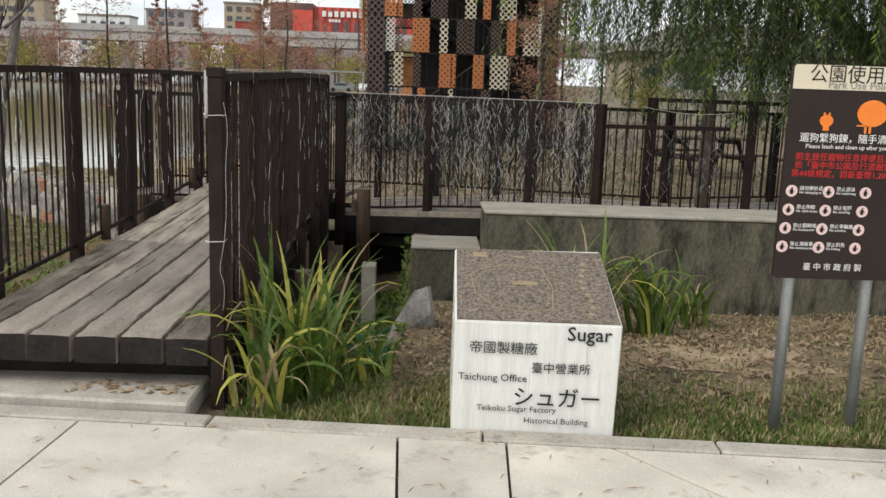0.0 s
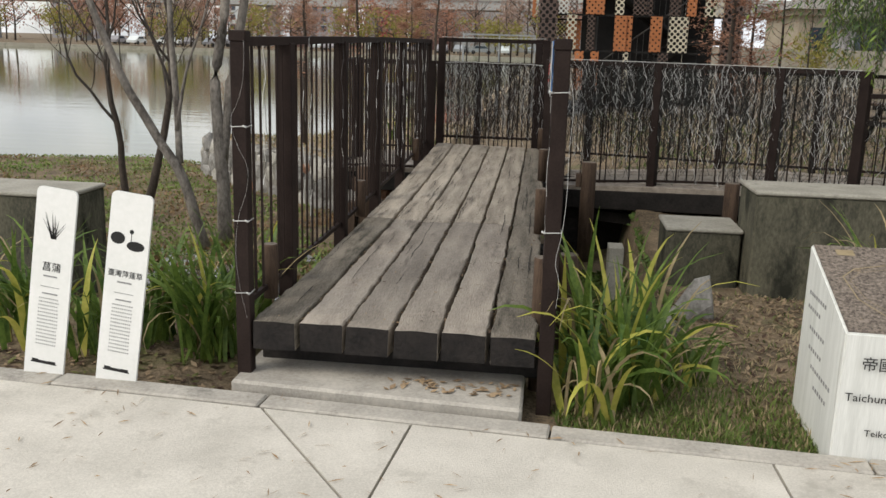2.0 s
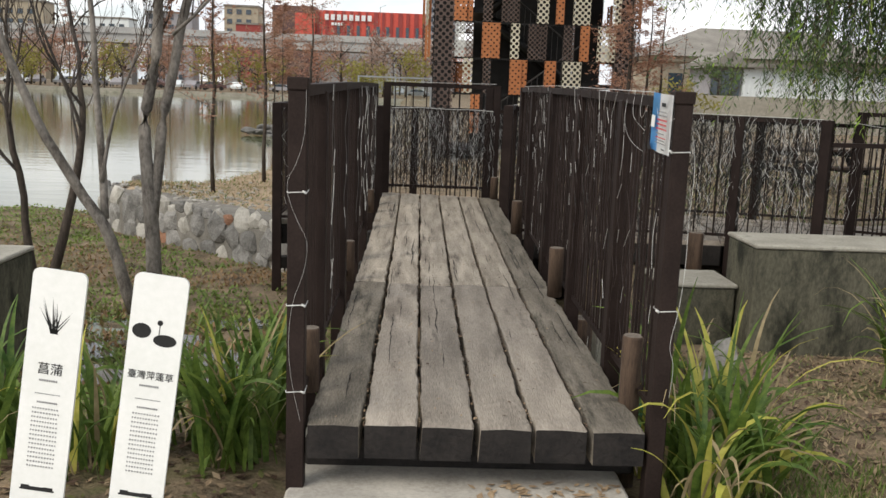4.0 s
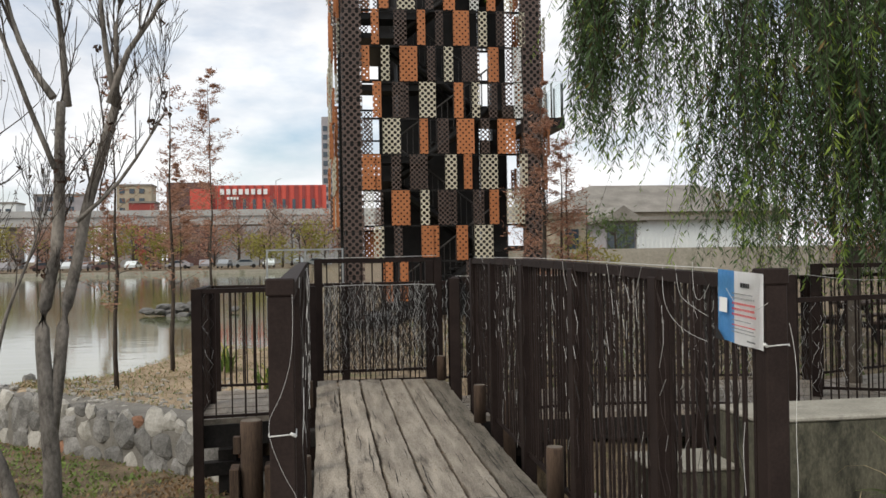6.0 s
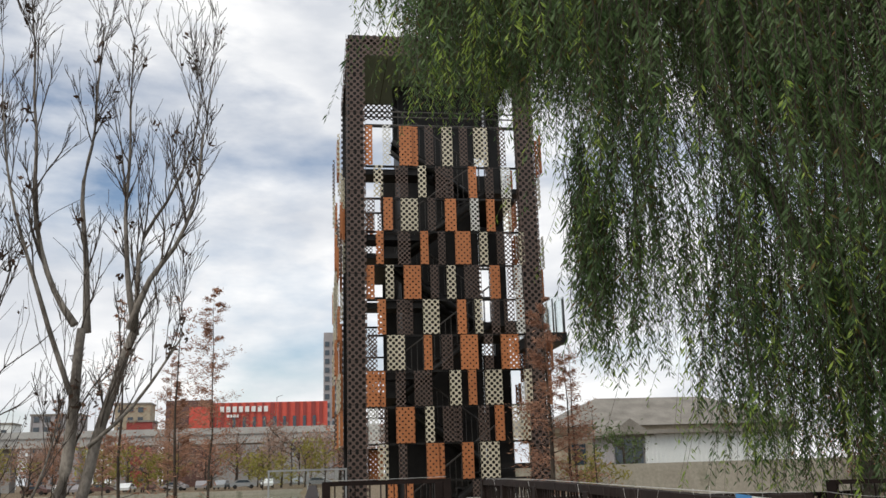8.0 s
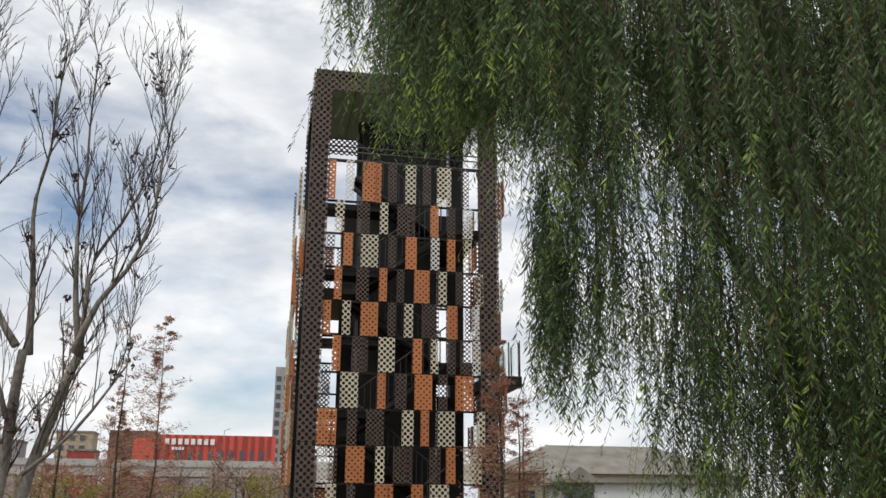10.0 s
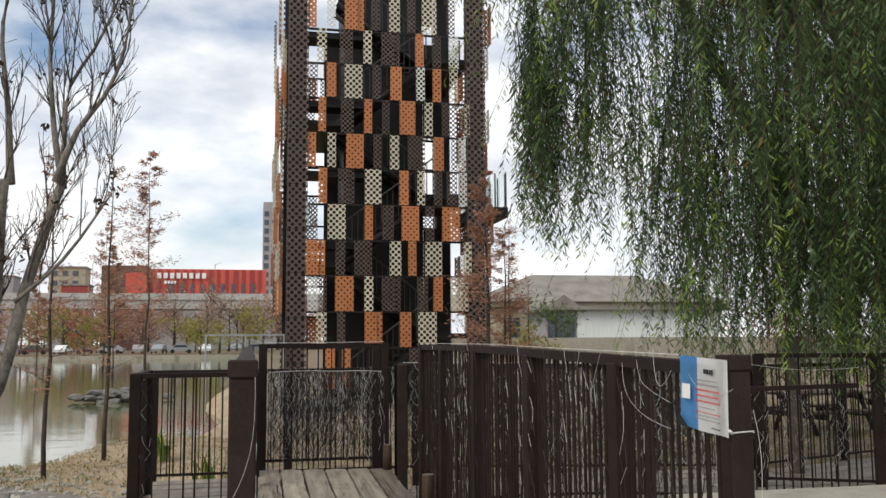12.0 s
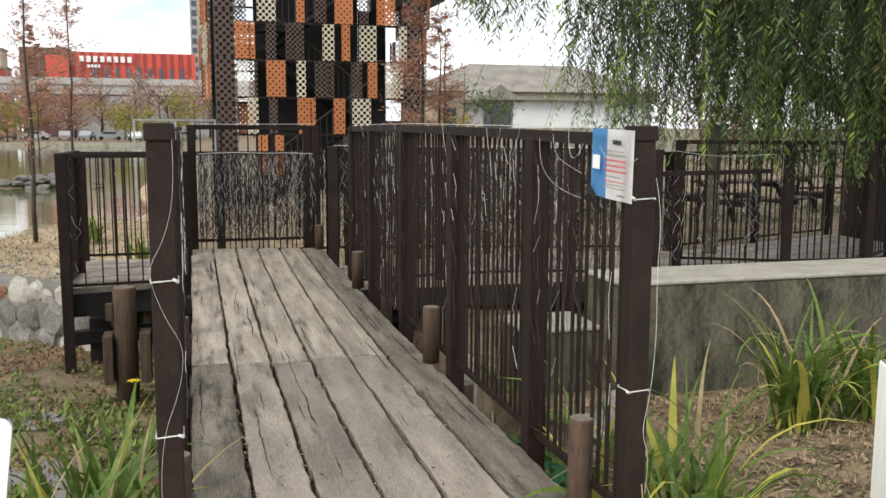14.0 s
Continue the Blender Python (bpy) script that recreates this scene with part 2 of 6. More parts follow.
def tube(bm, pts, radii, n=6, caps=True, mi=0):
    """A tapered tube through pts."""
    rings = []
    for i, p in enumerate(pts):
        a = Vector(pts[max(i - 1, 0)])
        b = Vector(pts[min(i + 1, len(pts) - 1)])
        d = (b - a).normalized()
        u = d.orthogonal().normalized() if abs(d.z) > 0.99 else d.cross(Vector((0, 0, 1))).normalized()
        w = d.cross(u)
        rings.append([bm.verts.new(Vector(p) + radii[i] * (u * math.cos(k * math.tau / n) + w * math.sin(k * math.tau / n))) for k in range(n)])
    for r0, r1 in zip(rings, rings[1:]):
        for k in range(n):
            f = bm.faces.new((r0[k], r0[(k + 1) % n], r1[(k + 1) % n], r1[k]))
            f.smooth, f.material_index = True, mi
    if caps:
        bm.faces.new(rings[0][::-1]).material_index = mi
        bm.faces.new(rings[-1]).material_index = mi


def raw_mesh(name, verts, faces, materials, parent=None, mi=None, label=""):
    me = bpy.data.meshes.new(name)
    me.from_pydata(verts, [], faces)
    for mm in materials:
        me.materials.append(mm)
    if mi is not None:
        me.polygons.foreach_set("material_index", np.asarray(mi, dtype=np.int32))
    me.update()
    ob = new(name, me)
    if parent is not None:
        ob.parent = parent
    if label:
        ob["label"] = label
    return ob


def lettering(name, text, size, at, material, parent, turn=(90, 0, 0), align="LEFT", bold=0.0, squeeze=1.0, label=""):
    """A line of raised lettering as a mesh, its baseline at 'at'."""
    cu = bpy.data.curves.new(name, "FONT")
    cu.body, cu.size, cu.align_x, cu.offset, cu.extrude = text, size, align, bold, 0.0006
    cu.resolution_u = 2
    tmp = bpy.data.objects.new(name, cu)
    scene.collection.objects.link(tmp)
    dg = bpy.context.evaluated_depsgraph_get()
    me = bpy.data.meshes.new_from_object(tmp.evaluated_get(dg))
    bpy.data.objects.remove(tmp)
    me.transform(Matrix.Diagonal((squeeze, 1, 1, 1)))
    me.materials.clear()
    me.materials.append(material)
    ob = new(name, me)
    ob.matrix_basis = pose(*at, *turn)
    ob.parent = parent
    if label:
        ob["label"] = label
    return ob


def bars_of_text(name, x0, x1, zs, h, y, material, parent, rng, gap=0.25):
    """Unreadable small print as rows of short bars on a plane facing -y."""
    bm = bmesh.new()
    for z in zs:
        x = x0
        while x < x1 - h * 0.5:
            w = min(h * rng.uniform(0.7, 1.1), x1 - x)
            box(bm, (x, y - 0.0008, z), (x + w, y, z + h))
            x += w + h * gap
    return part(name, bm, material, parent)


# ---------------------------------------------------------------- ground
def edge_y(x):
    return -0.235 - 0.075 * x


def smooth(a, b, v):
    t = min(max((v - a) / (b - a), 0.0), 1.0)
    return t * t * (3 - 2 * t)


WATER_Z = -0.66


def wall_y(x):
    """The line of the field-stone wall on the left bank."""
    return 6.25 - 0.95 * (x + 1.3)


def shore_y(x):
    return 10.6 + 3.4 * smooth(-4.6, -1.8, x) + 0.25 * math.sin(x * 1.7)


def mound_share(x, y):
    """1 on the raised earth behind the stone wall, 0 in the marsh."""
    return smooth(0.05, 0.35, y - wall_y(x)) * smooth(-4.75, -4.4, x) * (1 - smooth(-0.9, -0.8, x))


def ground_z(x, y):
    e = edge_y(x)
    if y < e:
        return -0.09
    if x > 1.5:
        z = -0.045 - 0.22 * smooth(0.6, 3.0, y)
        z += 0.2 * smooth(3.6, 7.0, y)
    elif x > -0.8:
        z = -0.09 - 0.42 * smooth(0.2, 1.6, y) - 0.3 * smooth(2.6, 3.6, y) * (1 - smooth(6.6, 7.6, y)) + 0.1 * smooth(1.0, 1.6, x) + 0.25 * smooth(7.0, 12.0, y)
    else:
        z = -0.07 - 0.46 * smooth(0.5, 3.2, y)
        z += (-0.05 + 0.06 * math.sin(x * 1.3 + y * .8) - z) * mound_share(x, y)
    lake = smooth(shore_y(x), shore_y(x) + 2.2, y) * (1 - smooth(122, 130, y))
    right = -1.6 + 0.5 * math.sin(y * 0.35) - 0.16 * max(y - 40, 0) * (1 if y < 40 else 0)
    lake *= 1 - smooth(right - 1.2, right + 0.6, x)
    z += (-1.6 - z) * lake
    if y > 128:
        z += 0.5 * smooth(128, 150, y)
    far = smooth(4, 60, abs(x) + abs(y))
    n = noise.noise((x * 0.9, y * 0.9, 0)) * 0.05 + noise.noise((x * 3.1, y * 3.1, 3)) * 0.022
    return z + n * (1 - 0.5 * far)


def build_ground():
    def axis(lo, hi, fine_lo, fine_hi, step, grow=1.14):
        v = list(np.arange(fine_lo, fine_hi, step))
        s, p = step, fine_hi
        while p < hi:
            v.append(p)
            s *= grow
            p += s
        v.append(hi)
        s, p = step, fine_lo
        while p > lo:
            s *= grow
            p -= s
            v.insert(0, max(p, lo))
        return v
    xs, ys = axis(-1500, 1500, -6, 8, 0.11), axis(-300, 1800, -0.6, 9, 0.11)
    verts = [(x, y, ground_z(x, y)) for y in ys for x in xs]
    w = len(xs)
    faces = [(j * w + i, j * w + i + 1, (j + 1) * w + i + 1, (j + 1) * w + i) for j in range(len(ys) - 1) for i in range(w - 1)]
    mi = []
    for f in faces:
        x = (verts[f[0]][0] + verts[f[2]][0]) / 2
        y = (verts[f[0]][1] + verts[f[2]][1]) / 2
        mi.append(1 if x < -0.9 and mound_share(x, y) > .4 and y < 40 else 2 if y > 126 else 0)
    g = raw_mesh("ground", verts, faces, [M["ground"], M["earth"], M["ground"]], mi=mi)
    for p in g.data.polygons:
        p.use_smooth = True
    tagged(g, "garden soil with dry leaves, moss and bare earth", "ground", kind="structure")


build_ground()

# water of the pond
wm = bpy.data.materials.new("pond_water")
wm.use_nodes = True
nn, ll = wm.node_tree.nodes, wm.node_tree.links
pb = nn["Principled BSDF"]
pb.inputs["Base Color"].default_value = (.12, .13, .065, 1)
pb.inputs["Roughness"].default_value, pb.inputs["IOR"].default_value = .04, 1.33
tc, mp = nn.new("ShaderNodeTexCoord"), nn.new("ShaderNodeMapping")
mp.inputs["Scale"].default_value = (.55, 2.2, 1)
wv = nn.new("ShaderNodeTexNoise")
wv.inputs["Scale"].default_value, wv.inputs["Detail"].default_value = 1.1, 5
bp = nn.new("ShaderNodeBump")
bp.inputs["Strength"].default_value, bp.inputs["Distance"].default_value = .09, .05
ll.new(tc.outputs["Object"], mp.inputs[0])
ll.new(mp.outputs[0], wv.inputs["Vector"])
ll.new(wv.outputs["Fac"], bp.inputs["Height"])
ll.new(bp.outputs[0], pb.inputs["Normal"])
bm = bmesh.new()
bm.faces.new([bm.verts.new(p) for p in ((-220, 9, WATER_Z), (3, 9, WATER_Z), (3, 131, WATER_Z), (-220, 131, WATER_Z))])
tagged(mesh_object("water", bm, wm), "calm greenish pond water with faint ripples", "water", kind="structure")


# ---------------------------------------------------------------- pavement
def split_poly(poly, p, d):
    nx, ny = -d[1], d[0]
    side = [(q[0] - p[0]) * nx + (q[1] - p[1]) * ny for q in poly]
    res = []
    for sgn in (1, -1):
        out = []
        for i, q in enumerate(poly):
            r, s0, s1 = poly[(i + 1) % len(poly)], sgn * side[i], sgn * side[(i + 1) % len(poly)]
            if s0 >= 0:
                out.append(q)
            if s0 * s1 < 0:
                t = s0 / (s0 - s1)
                out.append((q[0] + t * (r[0] - q[0]), q[1] + t * (r[1] - q[1])))
        if len(out) > 2:
            area = 0.5 * abs(sum(out[i][0] * out[(i + 1) % len(out)][1] - out[(i + 1) % len(out)][0] * out[i][1] for i in range(len(out))))
            if area > 0.002:
                res.append(out)
    return res


def inset_poly(poly, g):
    c = [sum(q[i] for q in poly) / len(poly) for i in (0, 1)]
    out = []
    n = len(poly)
    a = sum(poly[i][0] * poly[(i + 1) % n][1] - poly[(i + 1) % n][0] * poly[i][1] for i in range(n))
    sg = 1 if a > 0 else -1
    for i in range(n):
        p0, p1, p2 = Vector(poly[i - 1]), Vector(poly[i]), Vector(poly[(i + 1) % n])
        d0, d1 = (p1 - p0).normalized(), (p2 - p1).normalized()
        n0, n1 = Vector((-d0.y, d0.x)) * sg, Vector((-d1.y, d1.x)) * sg
        k = 1 + n0.dot(n1)
        out.append(p1 + (n0 + n1) * (g / max(k, 0.3)))
    return out


pavement = holder("pavement", "pale concrete paving slabs with dark joints and litter", "pavement", kind="structure")
bm = bmesh.new()
box(bm, (-14, -14, -0.12), (16, -0.1, -0.022))
for v in bm.verts:
    if v.co.y > -1:
        v.co.y = edge_y(v.co.x) - 0.0
part("base", bm, M["joint"], pavement, "dark gritty joint filler")
polys = [[(-14, -14), (16, -14), (16, edge_y(16) - 0.13), (-14, edge_y(-14) - 0.13)]]
CUTS = [((.14, -.6), (.06, .79)), ((.11, -1.15), (-.66, .90)), ((1.565, -.5), (-.02, 1)), ((2.03, -.6), (.06, 1)), ((2.45, -.5), (.37, -.5)),
        ((-2.1, -.5), (.05, 1)), ((-2.9, -.5), (-.03, 1)), ((-3.4, -.4), (.6, -.8)), ((4.2, -.6), (.03, 1)), ((5.6, -.6), (.0, 1)),
        ((0, -2.3), (1, -.075)), ((0, -4.1), (1, -.075)), ((0, -6.4), (1, -.075)), ((0, -9), (1, -.075))]
for p, d in CUTS:
    polys = [q for poly in polys for q in split_poly(poly, p, d)]
for poly in polys:
    poly = inset_poly(poly, 0.006)
    bm = bmesh.new()
    top = [bm.verts.new((q[0], q[1], 0.0)) for q in poly]
    low = [bm.verts.new((q[0], q[1], -0.03)) for q in poly]
    f = bm.faces.new(top)
    for i in range(len(top)):
        j = (i + 1) % len(top)
        bm.faces.new((top[i], low[i], low[j], top[j]))
    bmesh.ops.recalc_face_normals(bm, faces=bm.faces)
    part("slab", bm, M["slab"], pavement)
kerb_rng = random.Random(4)
x = -9.0
while x < 9:
    ln = kerb_rng.uniform(0.9, 1.3)
    bm = bevelled((0.004, -0.125, -0.16), (ln - 0.004, 0.0, 0.004 + kerb_rng.uniform(0, .006)), 0.008)
    k = part("kerb_stone", bm, M["kerb"], pavement)
    k.matrix_basis = pose(x, edge_y(x), 0, 0, 0, math.degrees(math.atan(-0.075)))
    x += ln * math.cos(math.atan(0.075))

# threshold slab under the deck's front
bm = bevelled((-0.70, -0.10, -0.2), (0.60, 0.62, 0.035), 0.012)
for v in bm.verts:
    if v.co.y < 0.1:
        v.co.y += -0.075 * v.co.x - 0.085
tagged(mesh_object("threshold_slab", bm, M["kerb"]), "low worn concrete slab under the deck's front end", "slab")


# ---------------------------------------------------------------- the plank deck
def deck_z(y):
    return 0.29 + 0.0002 * y + 0.005 * y * y


X0, X1 = -0.636, 0.65
PW = (X1 - X0) / 6
deck = holder("plank_deck", "ramped deck of thick grey sleeper planks, split, with darker outer planks", "deck")
rng = random.Random(11)


def plank(x0, x1, y0, y1, seed, material):
    r = random.Random(seed)
    bm = bmesh.new()
    nseg = max(3, int((y1 - y0) / 0.045))
    th = 0.135
    rows = []
    for i in range(nseg + 1):
        y = y0 + (y1 - y0) * i / nseg
        z = deck_z(y)
        wob = lambda k: 0.007 * noise.noise((y * 2.3, seed * 7.7 + k * 3.1, 0.3)) + 0.009 * noise.noise((y * 9, seed * 3.3 + k, 0.7)) + 0.006 * noise.noise((y * 31, seed * 1.3 + k, 0.2))
        end = 0.006 if i in (0, nseg) else 0
        pr = [(x0 + wob(1), z - th), (x0 + wob(2), z - 0.007), (x0 + 0.006 + wob(2), z - 0.001 - end + wob(8) * .5), ((x0 + x1) / 2, z + 0.003 - end + wob(4) * .5),
              (x1 - 0.006 + wob(6), z - 0.001 - end + wob(9) * .5), (x1 + wob(6), z - 0.007), (x1 + wob(7), z - th)]
        rows.append([bm.verts.new((px, y, pz)) for px, pz in pr])
    for a, b in zip(rows, rows[1:]):
        for k in range(6):
            bm.faces.new((a[k], a[k + 1], b[k + 1], b[k])).smooth = False
        bm.faces.new((a[6], a[0], b[0], b[6]))
    f0, f1 = bm.faces.new(rows[0][::-1]), bm.faces.new(rows[-1])
    f0.material_index = f1.material_index = 1
    for v in bm.verts:
        v.co.x *= 1 - 0.014 * max(v.co.y, 0)
    bmesh.ops.recalc_face_normals(bm, faces=bm.faces)
    return part("plank", bm, [material, M["endgrain"]], deck)


JOINTS = (2.36, 2.33, 2.30, 2.34, 2.33, 2.31)
for i in range(6):
    g = 0.0095
    a, b = X0 + i * PW + g, X0 + (i + 1) * PW - g
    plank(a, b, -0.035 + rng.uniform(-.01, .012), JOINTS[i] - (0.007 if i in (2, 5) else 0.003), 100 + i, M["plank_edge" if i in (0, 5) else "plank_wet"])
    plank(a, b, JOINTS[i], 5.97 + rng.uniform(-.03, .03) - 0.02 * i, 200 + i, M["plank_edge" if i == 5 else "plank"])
# long splits in the wood, and crumbs lodged in the gaps
r = random.Random(15)
V, F = [], []
for i in range(110):
    k = r.randrange(6)
    x, y = X0 + (k + r.uniform(.12, .88)) * PW, (r.uniform(2.4, 5.2) if i > 30 else r.uniform(.0, 5.0))
    ln, w = r.uniform(.1, .9 if i < 30 else .45), r.uniform(.001, .0042 if i < 30 else .0026)
    n = int(ln / .03)
    for j in range(n + 1):
        yy = y + ln * j / n
        xx = x * (1 - .014 * yy) + .012 * noise.noise((yy * 4, i * 5.1, 0)) + .005 * noise.noise((yy * 25, i * 3.1, 0))
        ww = w * min(j, n - j, 5) / 5 * r.uniform(.4, 1.3) + .0002
        V += [(xx - ww, yy, deck_z(yy) + .0062), (xx + ww, yy, deck_z(yy) + .0062)]
        if j:
            q = len(V)
            F.append((q - 4, q - 3, q - 1, q - 2))
tagged(raw_mesh("wood_split_mass", V, F, [M["endgrain"]], deck, label="dark splits along the grain"), kind="stuff")
V, F, I = [], [], []
for i in range(2600):
    if i < 2000:
        x, y, dz = X0 + r.randrange(1, 6) * PW + r.gauss(0, .008), r.uniform(0, 5.9), -.012
    else:
        x, y, dz = r.uniform(X0 + .02, X1 - .02), r.uniform(0, 5.9), .007
    s = r.uniform(.003, .011)
    a = r.uniform(0, math.tau)
    c, d, u = Vector((x * (1 - .014 * y), y, deck_z(y) + dz)), Vector((math.cos(a), math.sin(a), r.uniform(-.3, .4))) * s, Vector((-math.sin(a), math.cos(a), r.uniform(-.3, .3))) * s * .45
    b = len(V)
    V += [tuple(c - d), tuple(c + u), tuple(c + d), tuple(c - u)]
    F.append((b, b + 1, b + 2, b + 3))
    I.append(r.choice((0, 0, 1)))
tagged(raw_mesh("deck_crumbs", V, F, [M["deadleaf"], M["litter"]], mi=I), "dry leaf crumbs lodged between deck planks", "leaves", kind="stuff")
for y in (0.25, 1.4, 2.33, 3.5, 4.7, 5.8):
    bm = bevelled((X0 - .02, y - 0.07, deck_z(y) - 0.27), (X1 + .02, y + 0.07, deck_z(y) - 0.138), 0.01)
    part("cross_beam", bm, M["beam"], deck, "black timber cross beam")
for x in (-0.5, 0.5):
    bm = bmesh.new()
    box(bm, (x - 0.07, 0.05, -0.08), (x + 0.07, 5.9, 0.02))
    for v in bm.verts:
        v.co.z += deck_z(v.co.y) - 0.29
    part("long_beam", bm, M["beam"], deck, "black timber long beam")
    for y in (1.4, 3.5, 5.8):
        bm = bmesh.new()
        box(bm, (x - 0.08, y - 0.08, -0.75), (x + 0.08, y + 0.08, deck_z(y) - 0.36))
        part("pile", bm, M["beam"], deck, "black timber pile")


# ---------------------------------------------------------------- fences
def fence(label, pts, top, foot, post_foot, bays, bars, seed, tall_first=0.0, tall_last=0.0, posts=(1, 1), post_w=0.075, rail_w=0.06, group="park fences",
          mid=None, ys=None):
    """A railing from pts[0] to pts[1]: top(s), foot(s), post_foot(s) give heights along it; ys: places of the posts, 0 to 1."""
    r = random.Random(seed)
    p0, p1 = Vector((*pts[0], 0)), Vector((*pts[1], 0))
    d = p1 - p0
    ln = d.length
    ang = math.atan2(d.y, d.x)
    f = holder("fence", label, "fence", group=group)
    at = lambda s, z: p0 + d * s + Vector((0, 0, z))
    turn = Matrix.Rotation(ang, 4, "Z")
    ss = ys or [i / bays for i in range(bays + 1)]
    for i, s in enumerate(ss):
        if (i == 0 and not posts[0]) or (i == len(ss) - 1 and not posts[1]):
            continue
        extra = tall_first if i == 0 else tall_last if i == len(ss) - 1 else -0.03
        w = post_w * (0.85 if extra > 0 else 1)
        bm = bevelled((-w / 2, -w / 2, post_foot(s)), (w / 2, w / 2, top(s) + extra - (0.045 if extra > 0 else 0)), 0.004)
        bm.transform(Matrix.Translation(p0 + d * s) @ turn)
        post = part("post", bm, M["steel"], f)
        if extra > 0:
            cw = w / 2 + 0.004
            bm = bevelled((-cw, -cw, top(s) + extra - 0.045), (cw, cw, top(s) + extra), 0.004)
            bm.transform(Matrix.Translation(p0 + d * s) @ turn)
            cap = part("cap", bm, M["steel"], post)
    def rail(name, zf, h, w):
        bm = bmesh.new()
        n = max(2, len(ss) * 2)
        rows = []
        for i in range(n + 1):
            s = i / n
            c = at(s, zf(s))
            u = Vector((-d.y, d.x, 0)).normalized() * w / 2
            rows.append([bm.verts.new(c + u * a + Vector((0, 0, b * h))) for a, b in ((-1, -1), (1, -1), (1, 0), (-1, 0))])
        for a, b in zip(rows, rows[1:]):
            for k in range(4):
                bm.faces.new((a[k], a[(k + 1) % 4], b[(k + 1) % 4], b[k]))
        bm.faces.new(rows[0][::-1])
        bm.faces.new(rows[-1])
        bmesh.ops.recalc_face_normals(bm, faces=bm.faces)
        part(name, bm, M["steel"], f)
    rail("top_rail", top, 0.04, rail_w)
    rail("bottom_rail", lambda s: foot(s) + 0.025, 0.025, 0.022)
    if mid:
        rail("middle_rail", mid, 0.02, 0.022)
    for s0, s1 in zip(ss, ss[1:]):
        m = max(2, round(bars * (s1 - s0) * ln))
        for i in range(m):
            s = s0 + (s1 - s0) * (i + 0.5 + r.uniform(-.22, .22)) / m
            w = r.choice((0.009, 0.012, 0.012, 0.016))
            bm = bmesh.new()
            box(bm, (-w / 2, -0.005, foot(s) - 0.005), (w / 2, 0.005, top(s) - 0.035))
            bm.transform(Matrix.Translation(p0 + d * s) @ turn)
            part("bar", bm, M["steel"], f)
    return f


def string_lights(label, pts, top, foot, per_m, seed, off=0.02, sway=0.02, drop=(0.6, 1.0), mats=("wire", "wire_dim"), rad=0.0016, bright=(.1, .5)):
    """Thin light cables hung close together over a railing."""
    r = random.Random(seed)
    p0, p1 = Vector((*pts[0], 0)), Vector((*pts[1], 0))
    d = p1 - p0
    u = Vector((-d.y, d.x, 0)).normalized()
    verts, faces, mi = [], [], []
    for i in range(int(per_m * d.length)):
        s = r.random()
        side = r.choice((-1, 1)) * off
        z1 = top(s) + 0.004
        z0 = z1 - (top(s) - foot(s)) * r.uniform(*drop)
        n = 13
        ph, amp = r.uniform(0, 9), sway * r.uniform(.3, 1.4)
        lean = r.uniform(-.05, .05)
        lit = r.uniform(*bright)
        prev = None
        for k in range(n + 1):
            z = z1 + (z0 - z1) * k / n
            ds = (amp * math.sin(ph + k * 1.9) + lean * k / n) / d.length
            c = p0 + d * min(max(s + ds, 0), 1) + u * (side + .006 * math.sin(ph + k)) + Vector((0, 0, z))
            b = len(verts)
            t = d.normalized()
            verts += [tuple(c + t * rad), tuple(c - t * rad * .5 + u * rad * .87), tuple(c - t * rad * .5 - u * rad * .87)]
            m = 0 if r.random() < lit else 1
            if prev is not None:
                for q in range(3):
                    faces.append((prev + q, prev + (q + 1) % 3, b + (q + 1) % 3, b + q))
                    mi.append(m)
            prev = b
    ob = raw_mesh("string_lights", verts, faces, [M[k] for k in mats], mi=mi)
    return tagged(ob, label, "string lights", group="string lights on the fences", kind="stuff")


def swag(label, pts, seed, rad=0.0022, material="wire", n=14):
    """One loose cable through points, sagging between them."""
    cu = bpy.data.curves.new("light_cable", "CURVE")
    cu.dimensions, cu.bevel_depth, cu.bevel_resolution = "3D", rad * .65, 0
    sp = cu.splines.new("NURBS")
    sp.points.add(len(pts) - 1)
    for q, p in zip(sp.points, pts):
        q.co = (*p, 1)
    sp.use_endpoint_u, sp.order_u, sp.resolution_u = True, 3, 4
    cu.materials.append(M[material])
    return tagged(new("light_cable", cu), label, "cable", group="loose cables on the fences")


RX, LX = 0.690, -0.670
rail_r = lambda s: 1.528 + 0.03 * math.sin(s * 2.2) + 0.02 * s
foot_m = lambda L: (lambda s: deck_z(s * L) + 0.05)
fence("dark brown steel railing with capped end post and square bars", ((RX, 0.0), (RX, 4.72)), rail_r, foot_m(4.72), lambda s: -0.42, 4, 16.5, 21,
      tall_first=0.026, ys=[0.0, .172, .40, .627, .833, 1.0], post_w=0.078)
fence("dark brown steel railing with capped end post and square bars", ((LX, 0.0), (LX, 5.75)), lambda s: 1.528 + 0.02 * math.sin(s * 2.4) + 0.02 * s,
      foot_m(5.75), lambda s: -0.42, 5, 9.5, 22, tall_first=0.026, ys=[0.0, .115, .322, .52, .715, .905, 1.0], post_w=0.078)
# fence across the deck's far end
fence("dark steel railing across the deck's end", ((-0.55, 5.99), (0.56, 5.99)), lambda s: 1.585, lambda s: 0.53, lambda s: -0.3, 1, 8.5, 23, ys=[0.0, .93, 1.0])
fence("short low dark steel railing with a thick end post", ((0.62, 5.35), (0.74, 6.05)), lambda s: 1.40, lambda s: 0.30, lambda s: -0.3, 1, 12, 24, post_w=0.09)
